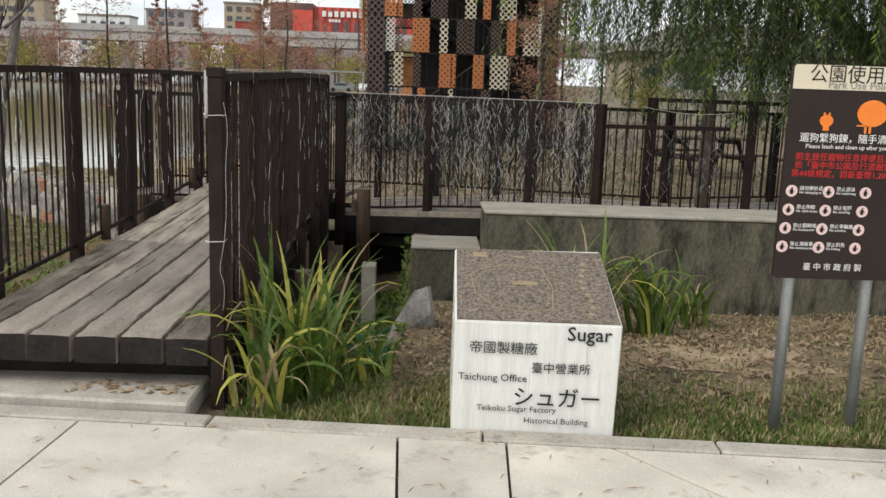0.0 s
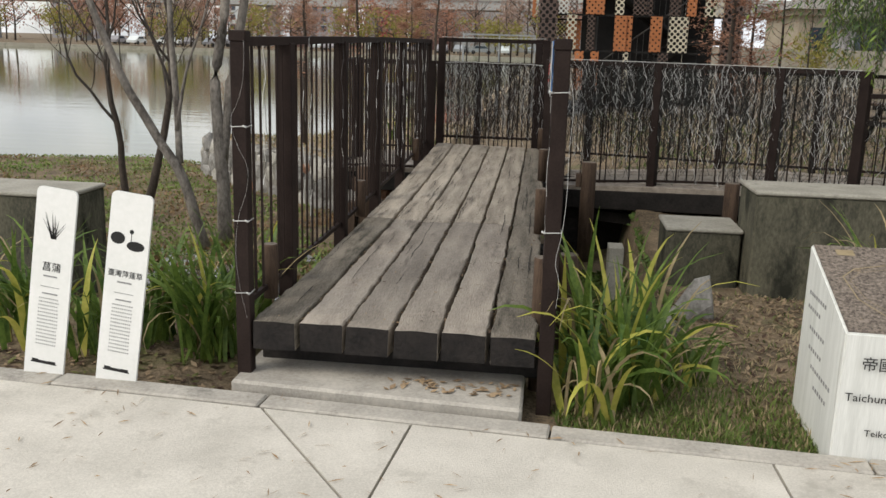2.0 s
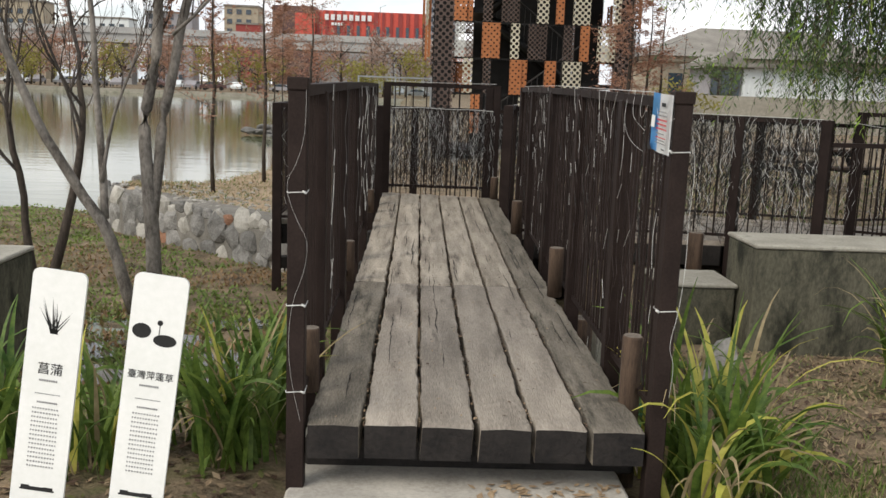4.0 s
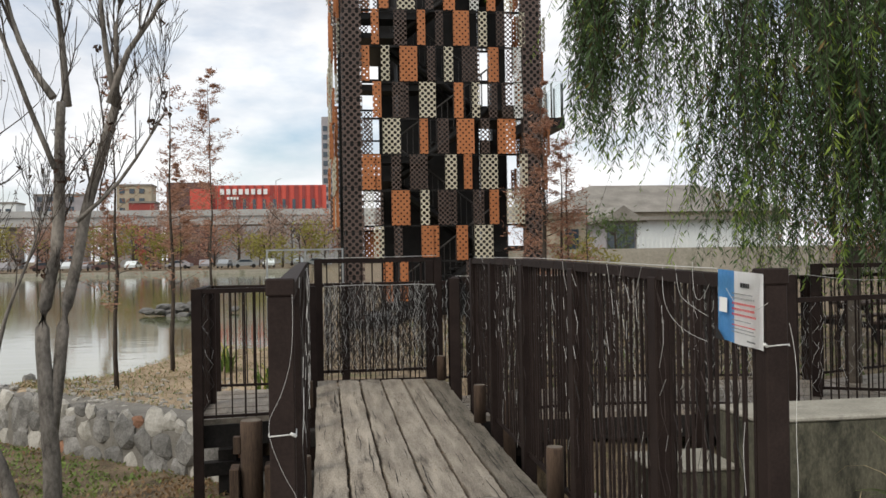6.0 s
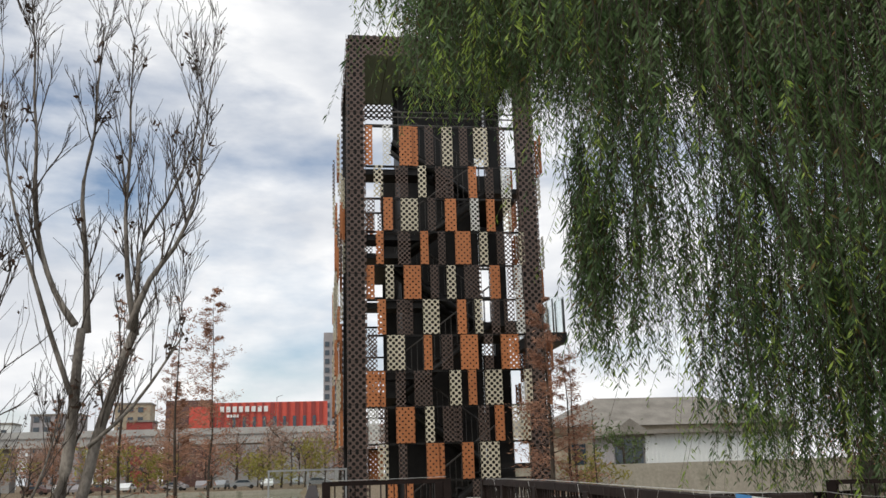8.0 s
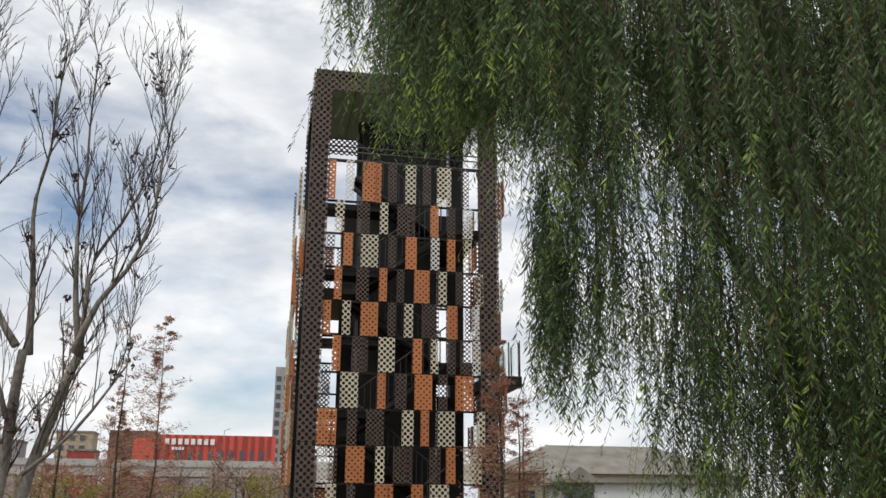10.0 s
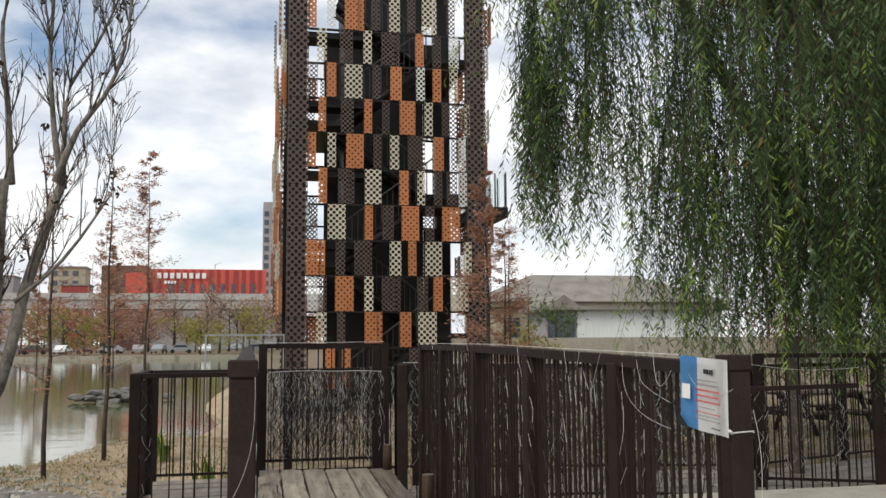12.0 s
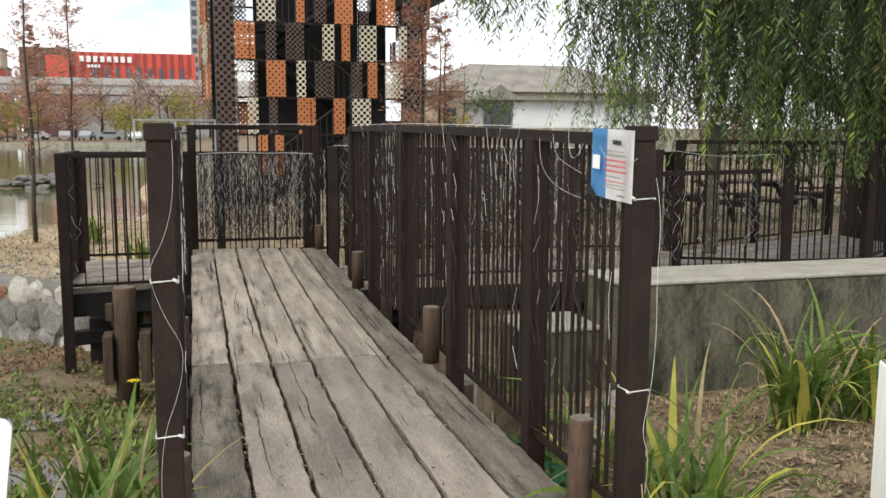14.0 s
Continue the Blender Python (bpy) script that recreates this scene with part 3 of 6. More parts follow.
# lower walkway behind, with its front and back railings
LOW = [(0.72, 6.12), (1.73, 5.83), (2.79, 5.17), (3.40, 4.70)]


def low_dz(x):
    """The lower walkway dips towards the deck."""
    return -.16 * smooth(3.0, .7, x) if x < 3 else 0.0


for i in range(3):
    fence("dark steel railing of the lower walkway", (LOW[i], LOW[i + 1]), lambda s: 1.385, lambda s, i=i: 0.25 + low_dz(LOW[i][0] + (LOW[i + 1][0] - LOW[i][0]) * s), lambda s: -0.35, 1, 9.5, 30 + i,
          posts=(1, 1 if i == 2 else 0), post_w=0.085)
fence("dark steel railing with a lowered top rail", (LOW[3], (4.78, 5.0)), lambda s: 1.19, lambda s: 0.25, lambda s: -0.05, 1, 9, 34, posts=(0, 0))
fence("dark steel railing at the walkway's bend", ((4.12, 5.55), (5.05, 5.08)), lambda s: 1.46, lambda s: 0.27, lambda s: -0.05, 1, 10, 35, post_w=0.09)
fence("dark steel railing at the walkway's bend", ((5.05, 5.08), (5.95, 5.02)), lambda s: 1.46, lambda s: 0.27, lambda s: -0.05, 1, 11, 36, posts=(0, 1), post_w=0.09)
fence("dark steel railing at the walkway's bend", ((5.95, 5.02), (7.6, 6.2)), lambda s: 1.46, lambda s: 0.27, lambda s: -0.05, 2, 9, 37, posts=(0, 1), post_w=0.09)
BACK = [(-1.62, 7.35), (1.1, 7.35), (2.6, 7.0), (4.6, 6.55), (7.6, 7.6)]
for i in range(4):
    fence("dark steel back railing of the lower walkway", (BACK[i], BACK[i + 1]), lambda s: 1.32, lambda s: 0.25, lambda s: -0.2, 2, (17, 17, 11, 9)[i], 40 + i,
          posts=(1, 1 if i == 3 else 0), post_w=0.08)
# small bay beside the deck
fence("dark steel railing of the small bay", ((-1.60, 5.62), (-0.62, 5.72)), lambda s: 1.345, lambda s: 0.22, lambda s: -0.62, 1, 9, 51, post_w=0.09)
fence("dark steel railing of the small bay", ((-1.60, 5.70), (-1.60, 6.55)), lambda s: 1.345, lambda s: 0.22, lambda s: -0.62, 1, 9, 52, posts=(0, 1), post_w=0.11)

def timber(a, b, z0, z1, w):
    """A squared timber from a to b, between two heights."""
    a, b = Vector((*a, 0)), Vector((*b, 0))
    d = b - a
    bm = bevelled((0, -w / 2, z0), (d.length, w / 2, z1), .006)
    bm.transform(Matrix.Translation(a) @ Matrix.Rotation(math.atan2(d.y, d.x), 4, "Z"))
    return bm


wk = holder("lower_walkway", "lower plank walkway with black edge beams", "walkway")
for i, (a, b, c, d4) in enumerate((((-1.62, 5.66), (0.70, 6.10), (0.9, 7.35), (-1.62, 7.35)), ((0.72, 6.16), (2.75, 5.22), (2.9, 6.95), (0.92, 7.35)),
                                   ((2.79, 5.2), (4.75, 5.0), (4.7, 6.5), (2.94, 6.95)), ((4.79, 5.02), (7.6, 6.2), (7.6, 7.5), (4.74, 6.5)))):
    for k in range(6):
        p = [Vector(a).lerp(Vector(d4), (k + .03) / 6), Vector(b).lerp(Vector(c), (k + .03) / 6), Vector(b).lerp(Vector(c), (k + .97) / 6), Vector(a).lerp(Vector(d4), (k + .97) / 6)]
        bm = bmesh.new()
        lo = [bm.verts.new((q.x, q.y, 0.15)) for q in p]
        hi = [bm.verts.new((q.x, q.y, 0.20 + 0.004 * (k % 3))) for q in p]
        for v in lo + hi if i else ():
            v.co.z += low_dz(v.co.x)
        bm.faces.new(lo[::-1])
        bm.faces.new(hi)
        for j in range(4):
            bm.faces.new((lo[j], lo[(j + 1) % 4], hi[(j + 1) % 4], hi[j]))
        part("plank", bm, M["plank_wet"], wk)
    bm = timber((a[0], a[1] + .06), (b[0], b[1] + .06), -.05, .146, .11)
    for v in bm.verts if i else ():
        v.co.z += low_dz(v.co.x)
    part("edge_beam", bm, M["beam"], wk, "black timber edge beam")
    bm = timber((a[0], a[1] + .25), (b[0], b[1] + .25), -.34, -.22, .12)
    part("lower_beam", bm, M["beam"], wk, "black timber beam below the planks")
    for q in (.1, .9):
        px, py = a[0] + (b[0] - a[0]) * q, a[1] + (b[1] - a[1]) * q + .3
        bm = bmesh.new()
        box(bm, (px - .08, py - .08, -.8), (px + .08, py + .08, -.12))
        part("pile", bm, M["beam"], wk, "black timber pile")

# added black boards stand in for the deep shade beneath the walkway
for a, b in zip(LOW, LOW[1:]):
    bm = timber((a[0], a[1] + .62), (b[0] + .05, b[1] + .62), -.95, .06, .05)
    part("under_screen", bm, M["beam"], wk, "black boards added as the deep shade under the walkway")

# round log bollards along the railings
def bollard(x, y, z0, z1, r, plates=True):
    b = holder("log_bollard", "short round brown log post with pale sawn top", "bollard", (x, y, z0), group="log bollards by the deck")
    bm = bmesh.new()
    tube(bm, [(0, 0, 0), (0, 0, z1 - z0 - 0.012), (0, 0, z1 - z0)], [r, r, r * .93], 12, caps=True)
    for f in bm.faces:
        if f.normal.z > .9 or (len(f.verts) > 4 and f.calc_center_median().z > 0.01):
            f.material_index = 1
    part("shaft", bm, [M["log"], M["logtop"]], b)
    if plates:
        bm = bevelled((-r - .05, -.035, z1 - z0 - .25), (-r + .004, .035, z1 - z0 - .12), 0.004)
        part("bracket", bm, M["log"], b, "small wooden bracket block")


for x, y, z1, r in ((.62, 2.10, .615, .045), (.60, 4.1, .65, .045), (.555, 5.78, .68, .04)):
    bollard(x, y, deck_z(y) + .002, z1, r, False)
for x, y, z1, r in ((-.655, .33, .56, .036), (-.65, 2.35, .575, .036), (-.645, 4.85, .62, .036)):
    bollard(x, y, deck_z(y) + .002, z1, r, False)
bollard(-1.08, 4.62, -0.62, .37, .085)
bollard(1.05, 5.28, -0.6, .41, .075)
bollard(2.4, 5.0, -0.5, .30, .07, False)
bollard(.655, .29, -0.3, .575, .043, False)
bollard(.82, 2.2, -0.6, .16, .07, False)
bm = bevelled((-1.24, 4.52, -.35), (-1.17, 4.72, .02), .006)
tagged(mesh_object("timber_clamp", bm, M["log"]), "square brown timber block clamped beside a log", "timber block")
bm = bevelled((-.98, 4.52, -.35), (-.90, 4.72, .03), .006)
tagged(mesh_object("timber_clamp", bm, M["log"]), "square brown timber block clamped beside a log", "timber block")


# ---------------------------------------------------------------- concrete walls
def wall_block(lo, hi, label, cap=0.032):
    w = holder("concrete_wall", label, "wall", ((lo[0] + hi[0]) / 2, (lo[1] + hi[1]) / 2, lo[2]))
    o = Vector(w.location)
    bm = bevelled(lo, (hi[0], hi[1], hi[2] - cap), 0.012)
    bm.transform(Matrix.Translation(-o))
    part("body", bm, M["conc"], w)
    # thin cap in a paler concrete than the stained body
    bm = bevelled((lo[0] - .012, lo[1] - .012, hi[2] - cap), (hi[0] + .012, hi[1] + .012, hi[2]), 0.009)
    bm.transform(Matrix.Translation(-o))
    part("coping", bm, M["conc_top"], w, "thin concrete coping, paler than the body")


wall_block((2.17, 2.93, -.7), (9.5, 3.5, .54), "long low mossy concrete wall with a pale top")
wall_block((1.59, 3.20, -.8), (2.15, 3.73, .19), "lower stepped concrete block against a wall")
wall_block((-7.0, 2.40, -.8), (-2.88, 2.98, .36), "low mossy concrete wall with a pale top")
bm = bevelled((1.16, 3.3, -.75), (1.28, 3.5, -.02), .006)
tagged(mesh_object("concrete_post", bm, M["conc_top"]), "short square pale concrete post in the ditch", "post")


# ---------------------------------------------------------------- field-stone wall on the bank
def stone(bm, c, r, seed, squash=(1, 1, 1)):
    rr = random.Random(seed)
    vs = bmesh.ops.create_icosphere(bm, subdivisions=2, radius=1.0)["verts"]
    ph = rr.uniform(0, 50)
    for v in vs:
        k = 1 + 0.34 * noise.noise(v.co * 1.3 + Vector((ph, 0, 0))) + .1 * noise.noise(v.co * 3.1 + Vector((0, ph, 0)))
        v.co = Vector(c) + Vector([max(-.86, min(.86, v.co[i])) * k * r * squash[i] for i in range(3)])


def bank_line(q):
    """A point of the wall's foot, q metres from its near end, and the way out of it; it turns back at the far end."""
    ln = 4.5
    if q < ln:
        x = -1.15 - q * .725
        return Vector((x, wall_y(x), 0)), Vector((-.69, -.725, 0))
    a = (q - ln) / .95
    x, y = -1.15 - ln * .725, wall_y(-1.15 - ln * .725)
    cx, cy, t0 = x + .69 * .95, y + .725 * .95, math.atan2(-.725, -.69)
    t = t0 - a
    return Vector((cx + .95 * math.cos(t), cy + .95 * math.sin(t), 0)), Vector((math.cos(t), math.sin(t), 0))


bank_wall = holder("stone_wall", "low retaining wall of rough field stones set in mortar", "wall", (-3, 8, -.6))
off = -Vector(bank_wall.location)
bm = bmesh.new()
rows = []
for i in range(30):
    c, out = bank_line(i * .22)
    rows.append([bm.verts.new(c + out * k + Vector((0, 0, z)) + off) for k, z in ((.07, -.75), (.03, -.12), (-.04, -.03), (-.45, .0), (-.5, -.75))])
for a, b in zip(rows, rows[1:]):
    for k in range(4):
        bm.faces.new((a[k], b[k], b[k + 1], a[k + 1]))
part("mortar_core", bm, M["mortar"], bank_wall, "grey mortar between the stones")
r = random.Random(5)
for row, (z, size) in enumerate(((-.50, .175), (-.26, .165), (-.07, .12))):
    q = row * .13
    while q < 6.1:
        k = size * r.uniform(.7, 1.3)
        bm = bmesh.new()
        zz = z + r.uniform(-.04, .05)
        c, out = bank_line(q)
        stone(bm, Vector(), k, r.random() * 999, (1.0, .5, r.uniform(.8, 1.15)))
        bm.transform(Matrix.Translation(c + out * (.015 - .06 * max(zz + .3, 0)) + Vector((0, 0, zz)) + off) @ Matrix.Rotation(math.atan2(out.y, out.x) + math.pi / 2, 4, "Z") @ Matrix.Rotation(r.gauss(0, .25), 4, "Y"))
        part("stone", bm, M[r.choice(("stone", "stone", "stone", "stone", "stone_l", "stone_l" if r.random() < .5 else "stone", "stone_r" if r.random() < .6 else "stone"))], bank_wall)
        q += k * 1.95
bm = bmesh.new()
for i in range(420):
    x = r.uniform(-4.4, -1.0)
    y = wall_y(x) + .3 + abs(r.gauss(0, 1.3))
    stone(bm, (x, y, ground_z(x, y) + .005), r.uniform(.015, .055), i, (1, 1, .6))
tagged(mesh_object("pebbles", bm, M["stone_l"]), "scattered pale pebbles on bare bank soil", "pebbles", kind="stuff")
bm = bmesh.new()
bm.faces.new([bm.verts.new(p) for p in ((-8, 1.4, -.535), (-.8, 1.4, -.535), (-.8, 4.6, -.535), (-8, 4.6, -.535))])
tagged(mesh_object("puddle_water", bm, wm), "shallow dark water between the marsh plants", "water", kind="structure")
# slate by the ditch and an islet in the pond
bm = bmesh.new()
for p in ((-.2, 0, -.1), (.16, .05, -.1), (.12, -.02, .16), (.03, .0, .12), (.09, .02, .34), (.0, .05, .30), (-.15, .05, .05)):
    bm.verts.new((1.62 + p[0], 1.95 + p[1], -.22 + p[2]))
    bm.verts.new((1.64 + p[0], 2.03 + p[1], -.22 + p[2] * .96))
bmesh.ops.convex_hull(bm, input=bm.verts[:])
tagged(mesh_object("slate_slab", bm, M["stone"]), "upright pointed grey slate slab in the soil", "rock")
bm = bmesh.new()
for i in range(26):
    stone(bm, (-5.8 + r.gauss(0, .7), 34.5 + r.gauss(0, .5), -.6 + r.uniform(-.05, .35)), r.uniform(.16, .34), i * 3, (1.2, 1, .5))
tagged(mesh_object("rock_heap", bm, M["stone"]), "small heap of grey rocks in the pond", "rocks", kind="stuff")


# ---------------------------------------------------------------- strap-leaved plants
def strap_plant(x, y, n, height, spread, seed, yellow=.3, category="plant"):
    r = random.Random(seed)
    pl = holder("strap_leaf_plant", "clump of long arching green and yellowing strap leaves", category, (x, y, ground_z(x, y)), group="strap-leaf plants")
    sets = {"green_leaves": ([], []), "yellow_leaves": ([], []), "dry_leaves": ([], [])}
    for i in range(n):
        a = r.uniform(0, math.tau)
        ln = height * r.uniform(.55, 1.2)
        lean, curl = r.uniform(.03, .3) + spread * r.uniform(0, .5), r.uniform(.2, 1.0) ** 1.2 * 3.3 * (spread + .35)
        w = r.uniform(.008, .021)
        dry = r.random() < .16
        if dry:
            w, curl = w * .5, curl * 1.5
        p = Vector((r.gauss(0, .075), r.gauss(0, .075), 0))
        key = "dry_leaves" if dry else "yellow_leaves" if r.random() < yellow * .3 else "green_leaves"
        V, F = sets[key]
        base, seg, th = len(V), 9, lean
        turn = r.gauss(0, .25)
        twist = r.gauss(0, .5)
        for k in range(seg + 1):
            t = k / seg
            ca, sa = math.cos(a + turn * t), math.sin(a + turn * t)
            ww = w * (1 - t ** 2.4) * (0.7 + .5 * min(t * 3, 1)) + .0007
            tw = twist * t
            sx, sy, sz = -sa * math.cos(tw) * ww, ca * math.cos(tw) * ww, math.sin(tw) * ww
            V += [(p.x + sx, p.y + sy, max(p.z + sz, .0)), (p.x, p.y, max(p.z - ww * .35, 0)), (p.x - sx, p.y - sy, max(p.z - sz, .0))]
            if k:
                q = base + k * 3
                F += [(q - 3, q - 2, q + 1, q), (q - 2, q - 1, q + 2, q + 1)]
            th = lean + curl * t ** 2.2
            p = p + Vector((ca * math.sin(th), sa * math.sin(th), math.cos(th))) * ln / seg
    for key, m, lab in (("green_leaves", "blade", ""), ("yellow_leaves", "blade_y", "yellow-green strap leaves"), ("dry_leaves", "drygrass", "thin dried leaves")):
        if not sets[key][1]:
            continue
        ob = raw_mesh(key, *sets[key], [M[m]], pl, label=lab)
        for f in ob.data.polygons:
            f.use_smooth = True


for k, (x, y, n, h, s, ye) in enumerate(((.93, .04, 54, .66, .60, .7), (1.10, .28, 64, .80, .5, .45), (.90, .50, 44, .86, .35, .35), (1.38, .55, 30, .42, .45, .25),
                                         (-1.0, .42, 90, .66, .45, .25), (-1.35, .62, 60, .62, .45, .2), (-.92, .85, 40, .7, .35, .2), (-1.55, .30, 40, .55, .3, .3),
                                         (-2.0, .42, 60, .66, .4, .3), (-2.5, .6, 40, .6, .4, .2), (2.78, 1.85, 90, .85, .6, .4), (3.3, 1.95, 50, .72, .42, .2),
                                         (3.7, 2.4, 24, .55, .4, .2),
                                         (-1.1, 8.5, 30, .5, .3, .4), (-1.9, 11.0, 30, .5, .4, .4))):
    strap_plant(x, y, n, h, s, 60 + k, ye)


# ---------------------------------------------------------------- grass, litter, marsh
def scatter(name, label, category, n, place, size, mats, seed, up=.5, shape=.25, patch=False):
    """Small leaves or blades over the ground."""
    r = random.Random(seed)
    V, F, I = [], [], []
    for i in range(n):
        x, y = place(r)
        if patch and noise.noise((x * 1.7, y * 1.7, 3.3)) > .34 and r.random() < .8:
            continue
        z = ground_z(x, y)
        s = size * r.uniform(.5, 1.3)
        a, tilt = r.uniform(0, math.tau), r.uniform(0, 1) ** .7 * up
        d = Vector((math.cos(a) * math.cos(tilt), math.sin(a) * math.cos(tilt), math.sin(tilt)))
        u = Vector((-math.sin(a), math.cos(a), 0)) * s * shape
        c = Vector((x, y, z + r.uniform(0, .012)))
        b = len(V)
        V += [tuple(c), tuple(c + d * s * .5 + u), tuple(c + d * s), tuple(c + d * s * .5 - u)]
        F.append((b, b + 1, b + 2, b + 3))
        k = int((noise.noise((x * .9, y * .9, seed)) * .9 + .5 + r.gauss(0, .22)) * len(mats)) if patch else r.randrange(len(mats))
        I.append(min(max(k, 0), len(mats) - 1))
    ob = raw_mesh(name, V, F, [M[m] for m in mats], mi=I)
    tagged(ob, label, category, kind="stuff")


def right_bed(r):
    x = r.uniform(.75, 7)
    return x, edge_y(x) + .02 + abs(r.gauss(0, .42))


def right_all(r):
    x = r.uniform(1.5, 8)
    return x, r.uniform(edge_y(x) + .03, 2.9)


def left_marsh(r):
    while True:
        x, y = r.uniform(-11, -.75), 1.2 + 9.6 * r.random() ** 1.3
        if mound_share(x, y) < .05 and y < shore_y(x) + .4:
            return x, y


def mound(r):
    x = r.uniform(-4.5, -.9)
    return x, wall_y(x) + .5 + r.uniform(0, 1) * (shore_y(x) - wall_y(x) - .3)


scatter("grass", "thin short grass along the kerb", "grass", 38000, right_bed, .05, ("grass", "grass", "grass", "drygrass"), 1, up=1.3, shape=.07)
scatter("dry_grass", "thin dry grass over bare soil", "grass", 17000, right_all, .045, ("drygrass", "grass", "drygrass", "litter"), 2, up=1.0, shape=.08)
scatter("leaf_litter", "dry brown leaves on the soil", "leaves", 9000, right_all, .05, ("litter", "litter", "deadleaf"), 3, up=.4)
scatter("marsh_plants", "low green and reddish marsh leaves", "marsh plants", 64000, left_marsh, .046, ("reddish", "marsh", "weed", "weed"), 4, up=1.1, shape=.3, patch=True)
scatter("marsh_plants", "low green and reddish marsh leaves", "marsh plants", 9000, lambda r: (r.uniform(-9, -.75), r.uniform(2.4, 4.8)), .07, ("reddish", "marsh", "weed"), 14, up=1.3, shape=.22, patch=True)
scatter("ditch_weed", "bright green weed in the ditch", "weed", 5000, lambda r: (r.uniform(.72, 1.55), r.uniform(1.6, 5.5)), .06, ("grass", "blade"), 5, up=1.0, shape=.3)
scatter("bank_grass", "sparse dry grass on the bank", "grass", 9000, mound, .07, ("drygrass", "drygrass", "grass", "litter"), 6, up=.9, shape=.1)
scatter("lawn", "sparse yellowish lawn", "lawn", 14000, lambda r: (r.uniform(1.5, 16), r.uniform(7.6, 19)), .10, ("drygrass", "grass"), 7, up=1.1, shape=.12)
scatter("bed_litter", "dry leaves in the planted bed", "leaves", 1500, lambda r: (r.uniform(-3, -.75), r.uniform(.02, 1.2)), .05, ("litter", "deadleaf", "marsh"), 8, up=.4)
# crumpled green netting laid in the ditch beside the deck
bm = bmesh.new()
rows = []
for j in range(24):
    y = 1.9 + j * .07
    row = []
    for i in range(12):
        x = .84 + i * .055 + .02 * noise.noise((y * 3, i, 0))
        row.append(bm.verts.new((x, y, ground_z(x, y) + .03 + .02 * noise.noise((i * .5, y * 4, 2)) + .012 * noise.noise((i * 2.1, y * 11, 5)))))
    rows.append(row)
for a, b in zip(rows, rows[1:]):
    for i in range(11):
        bm.faces.new((a[i], a[i + 1], b[i + 1], b[i]))
bmesh.ops.solidify(bm, geom=bm.faces[:], thickness=.004)
tagged(mesh_object("green_netting", bm, M["netting"]), "crumpled bright green netting lying beside the deck", "netting")
# bare trodden patch in the lawn
bm = bmesh.new()
mid = bm.verts.new((3.55, 1.05, ground_z(3.55, 1.05) + .012))
ring = []
for j in range(30):
    a = j * math.tau / 30
    q = .42 * (1 + .5 * noise.noise((math.cos(a) * 1.9, math.sin(a) * 1.9, 7.4)))
    x, y = 3.55 + math.cos(a) * q * 1.25, 1.05 + math.sin(a) * q
    ring.append(bm.verts.new((x, y, ground_z(x, y) + .005)))
for j in range(30):
    bm.faces.new((mid, ring[j], ring[(j + 1) % 30]))
tagged(mesh_object("bare_soil", bm, M["earth"]), "pale trodden bare soil in the thin grass", "soil", kind="structure")
# shallow puddles between the marsh plants
r = random.Random(31)
for k, (px, py, pr) in enumerate(((-1.5, 3.1, .5), (-1.15, 3.9, .3), (-2.1, 3.6, .45), (-1.7, 4.3, .35), (-2.9, 3.3, .5), (-1.3, 2.3, .35), (-3.6, 4.0, .5), (-2.2, 2.4, .4))):
    bm = bmesh.new()
    ring = []
    for j in range(28):
        a = j * math.tau / 28
        q = pr * (.75 + .55 * noise.noise((math.cos(a) * 1.6 + k * 9, math.sin(a) * 1.6, .4)))
        ring.append((px + math.cos(a) * q, py + math.sin(a) * q * .7))
    z = max(ground_z(x, y) for x, y in ring + [(px, py)]) + .006
    bm.faces.new([bm.verts.new((x, y, z)) for x, y in ring])
    tagged(mesh_object("puddle", bm, M["mud"]), "shallow muddy puddle among marsh plants", "puddle", kind="structure")
V, F = [], []
r = random.Random(77)
for i in range(460):
    x = r.uniform(-3.5, 5)
    y = edge_y(x) - abs(r.gauss(0, .8)) - .01
    a, s, w = r.uniform(0, math.tau), r.uniform(.02, .09), r.uniform(.0012, .004)
    d, u = Vector((math.cos(a), math.sin(a), 0)) * s / 2, Vector((-math.sin(a), math.cos(a), 0)) * w
    c, b = Vector((x, y, .008)), len(V)
    V += [tuple(c - d), tuple(c + u + Vector((0, 0, .003))), tuple(c + d), tuple(c - u)]
    F.append((b, b + 1, b + 2, b + 3))
for i in range(70):
    a = r.uniform(0, math.tau)
    c, b = Vector((r.uniform(.0, .58), r.uniform(-.12, .05), .042)), len(V)
    s = r.uniform(.01, .03)
    d, u = Vector((math.cos(a), math.sin(a), .2)) * s, Vector((-math.sin(a), math.cos(a), .1)) * s * .5
    V += [tuple(c - d), tuple(c + u), tuple(c + d), tuple(c - u)]
    F.append((b, b + 1, b + 2, b + 3))
tagged(raw_mesh("twig_litter", V, F, [M["litter"]]), "dry twigs and fallen leaves on pale paving", "leaves", kind="stuff")


# ---------------------------------------------------------------- stone information cube
cube = holder("information_cube", "white stone cube with black lettering and a speckled brown sloping top", "sign", (2.15, -.0, 0))
o = Vector(cube.location)
pts = {}
bm = bmesh.new()
low = [(1.80, -.375, -.06), (2.52, -.41, -.06), (2.545, .25, -.06), (1.815, .24, -.06)]
upp = [(1.80, -.385, .505), (2.525, -.435, .51), (2.545, .25, .712), (1.815, .24, .710)]
lv = [bm.verts.new(Vector(p) - o) for p in low]
uv = [bm.verts.new(Vector(p) - o) for p in upp]
bm.faces.new(lv[::-1])
bm.faces.new(uv)
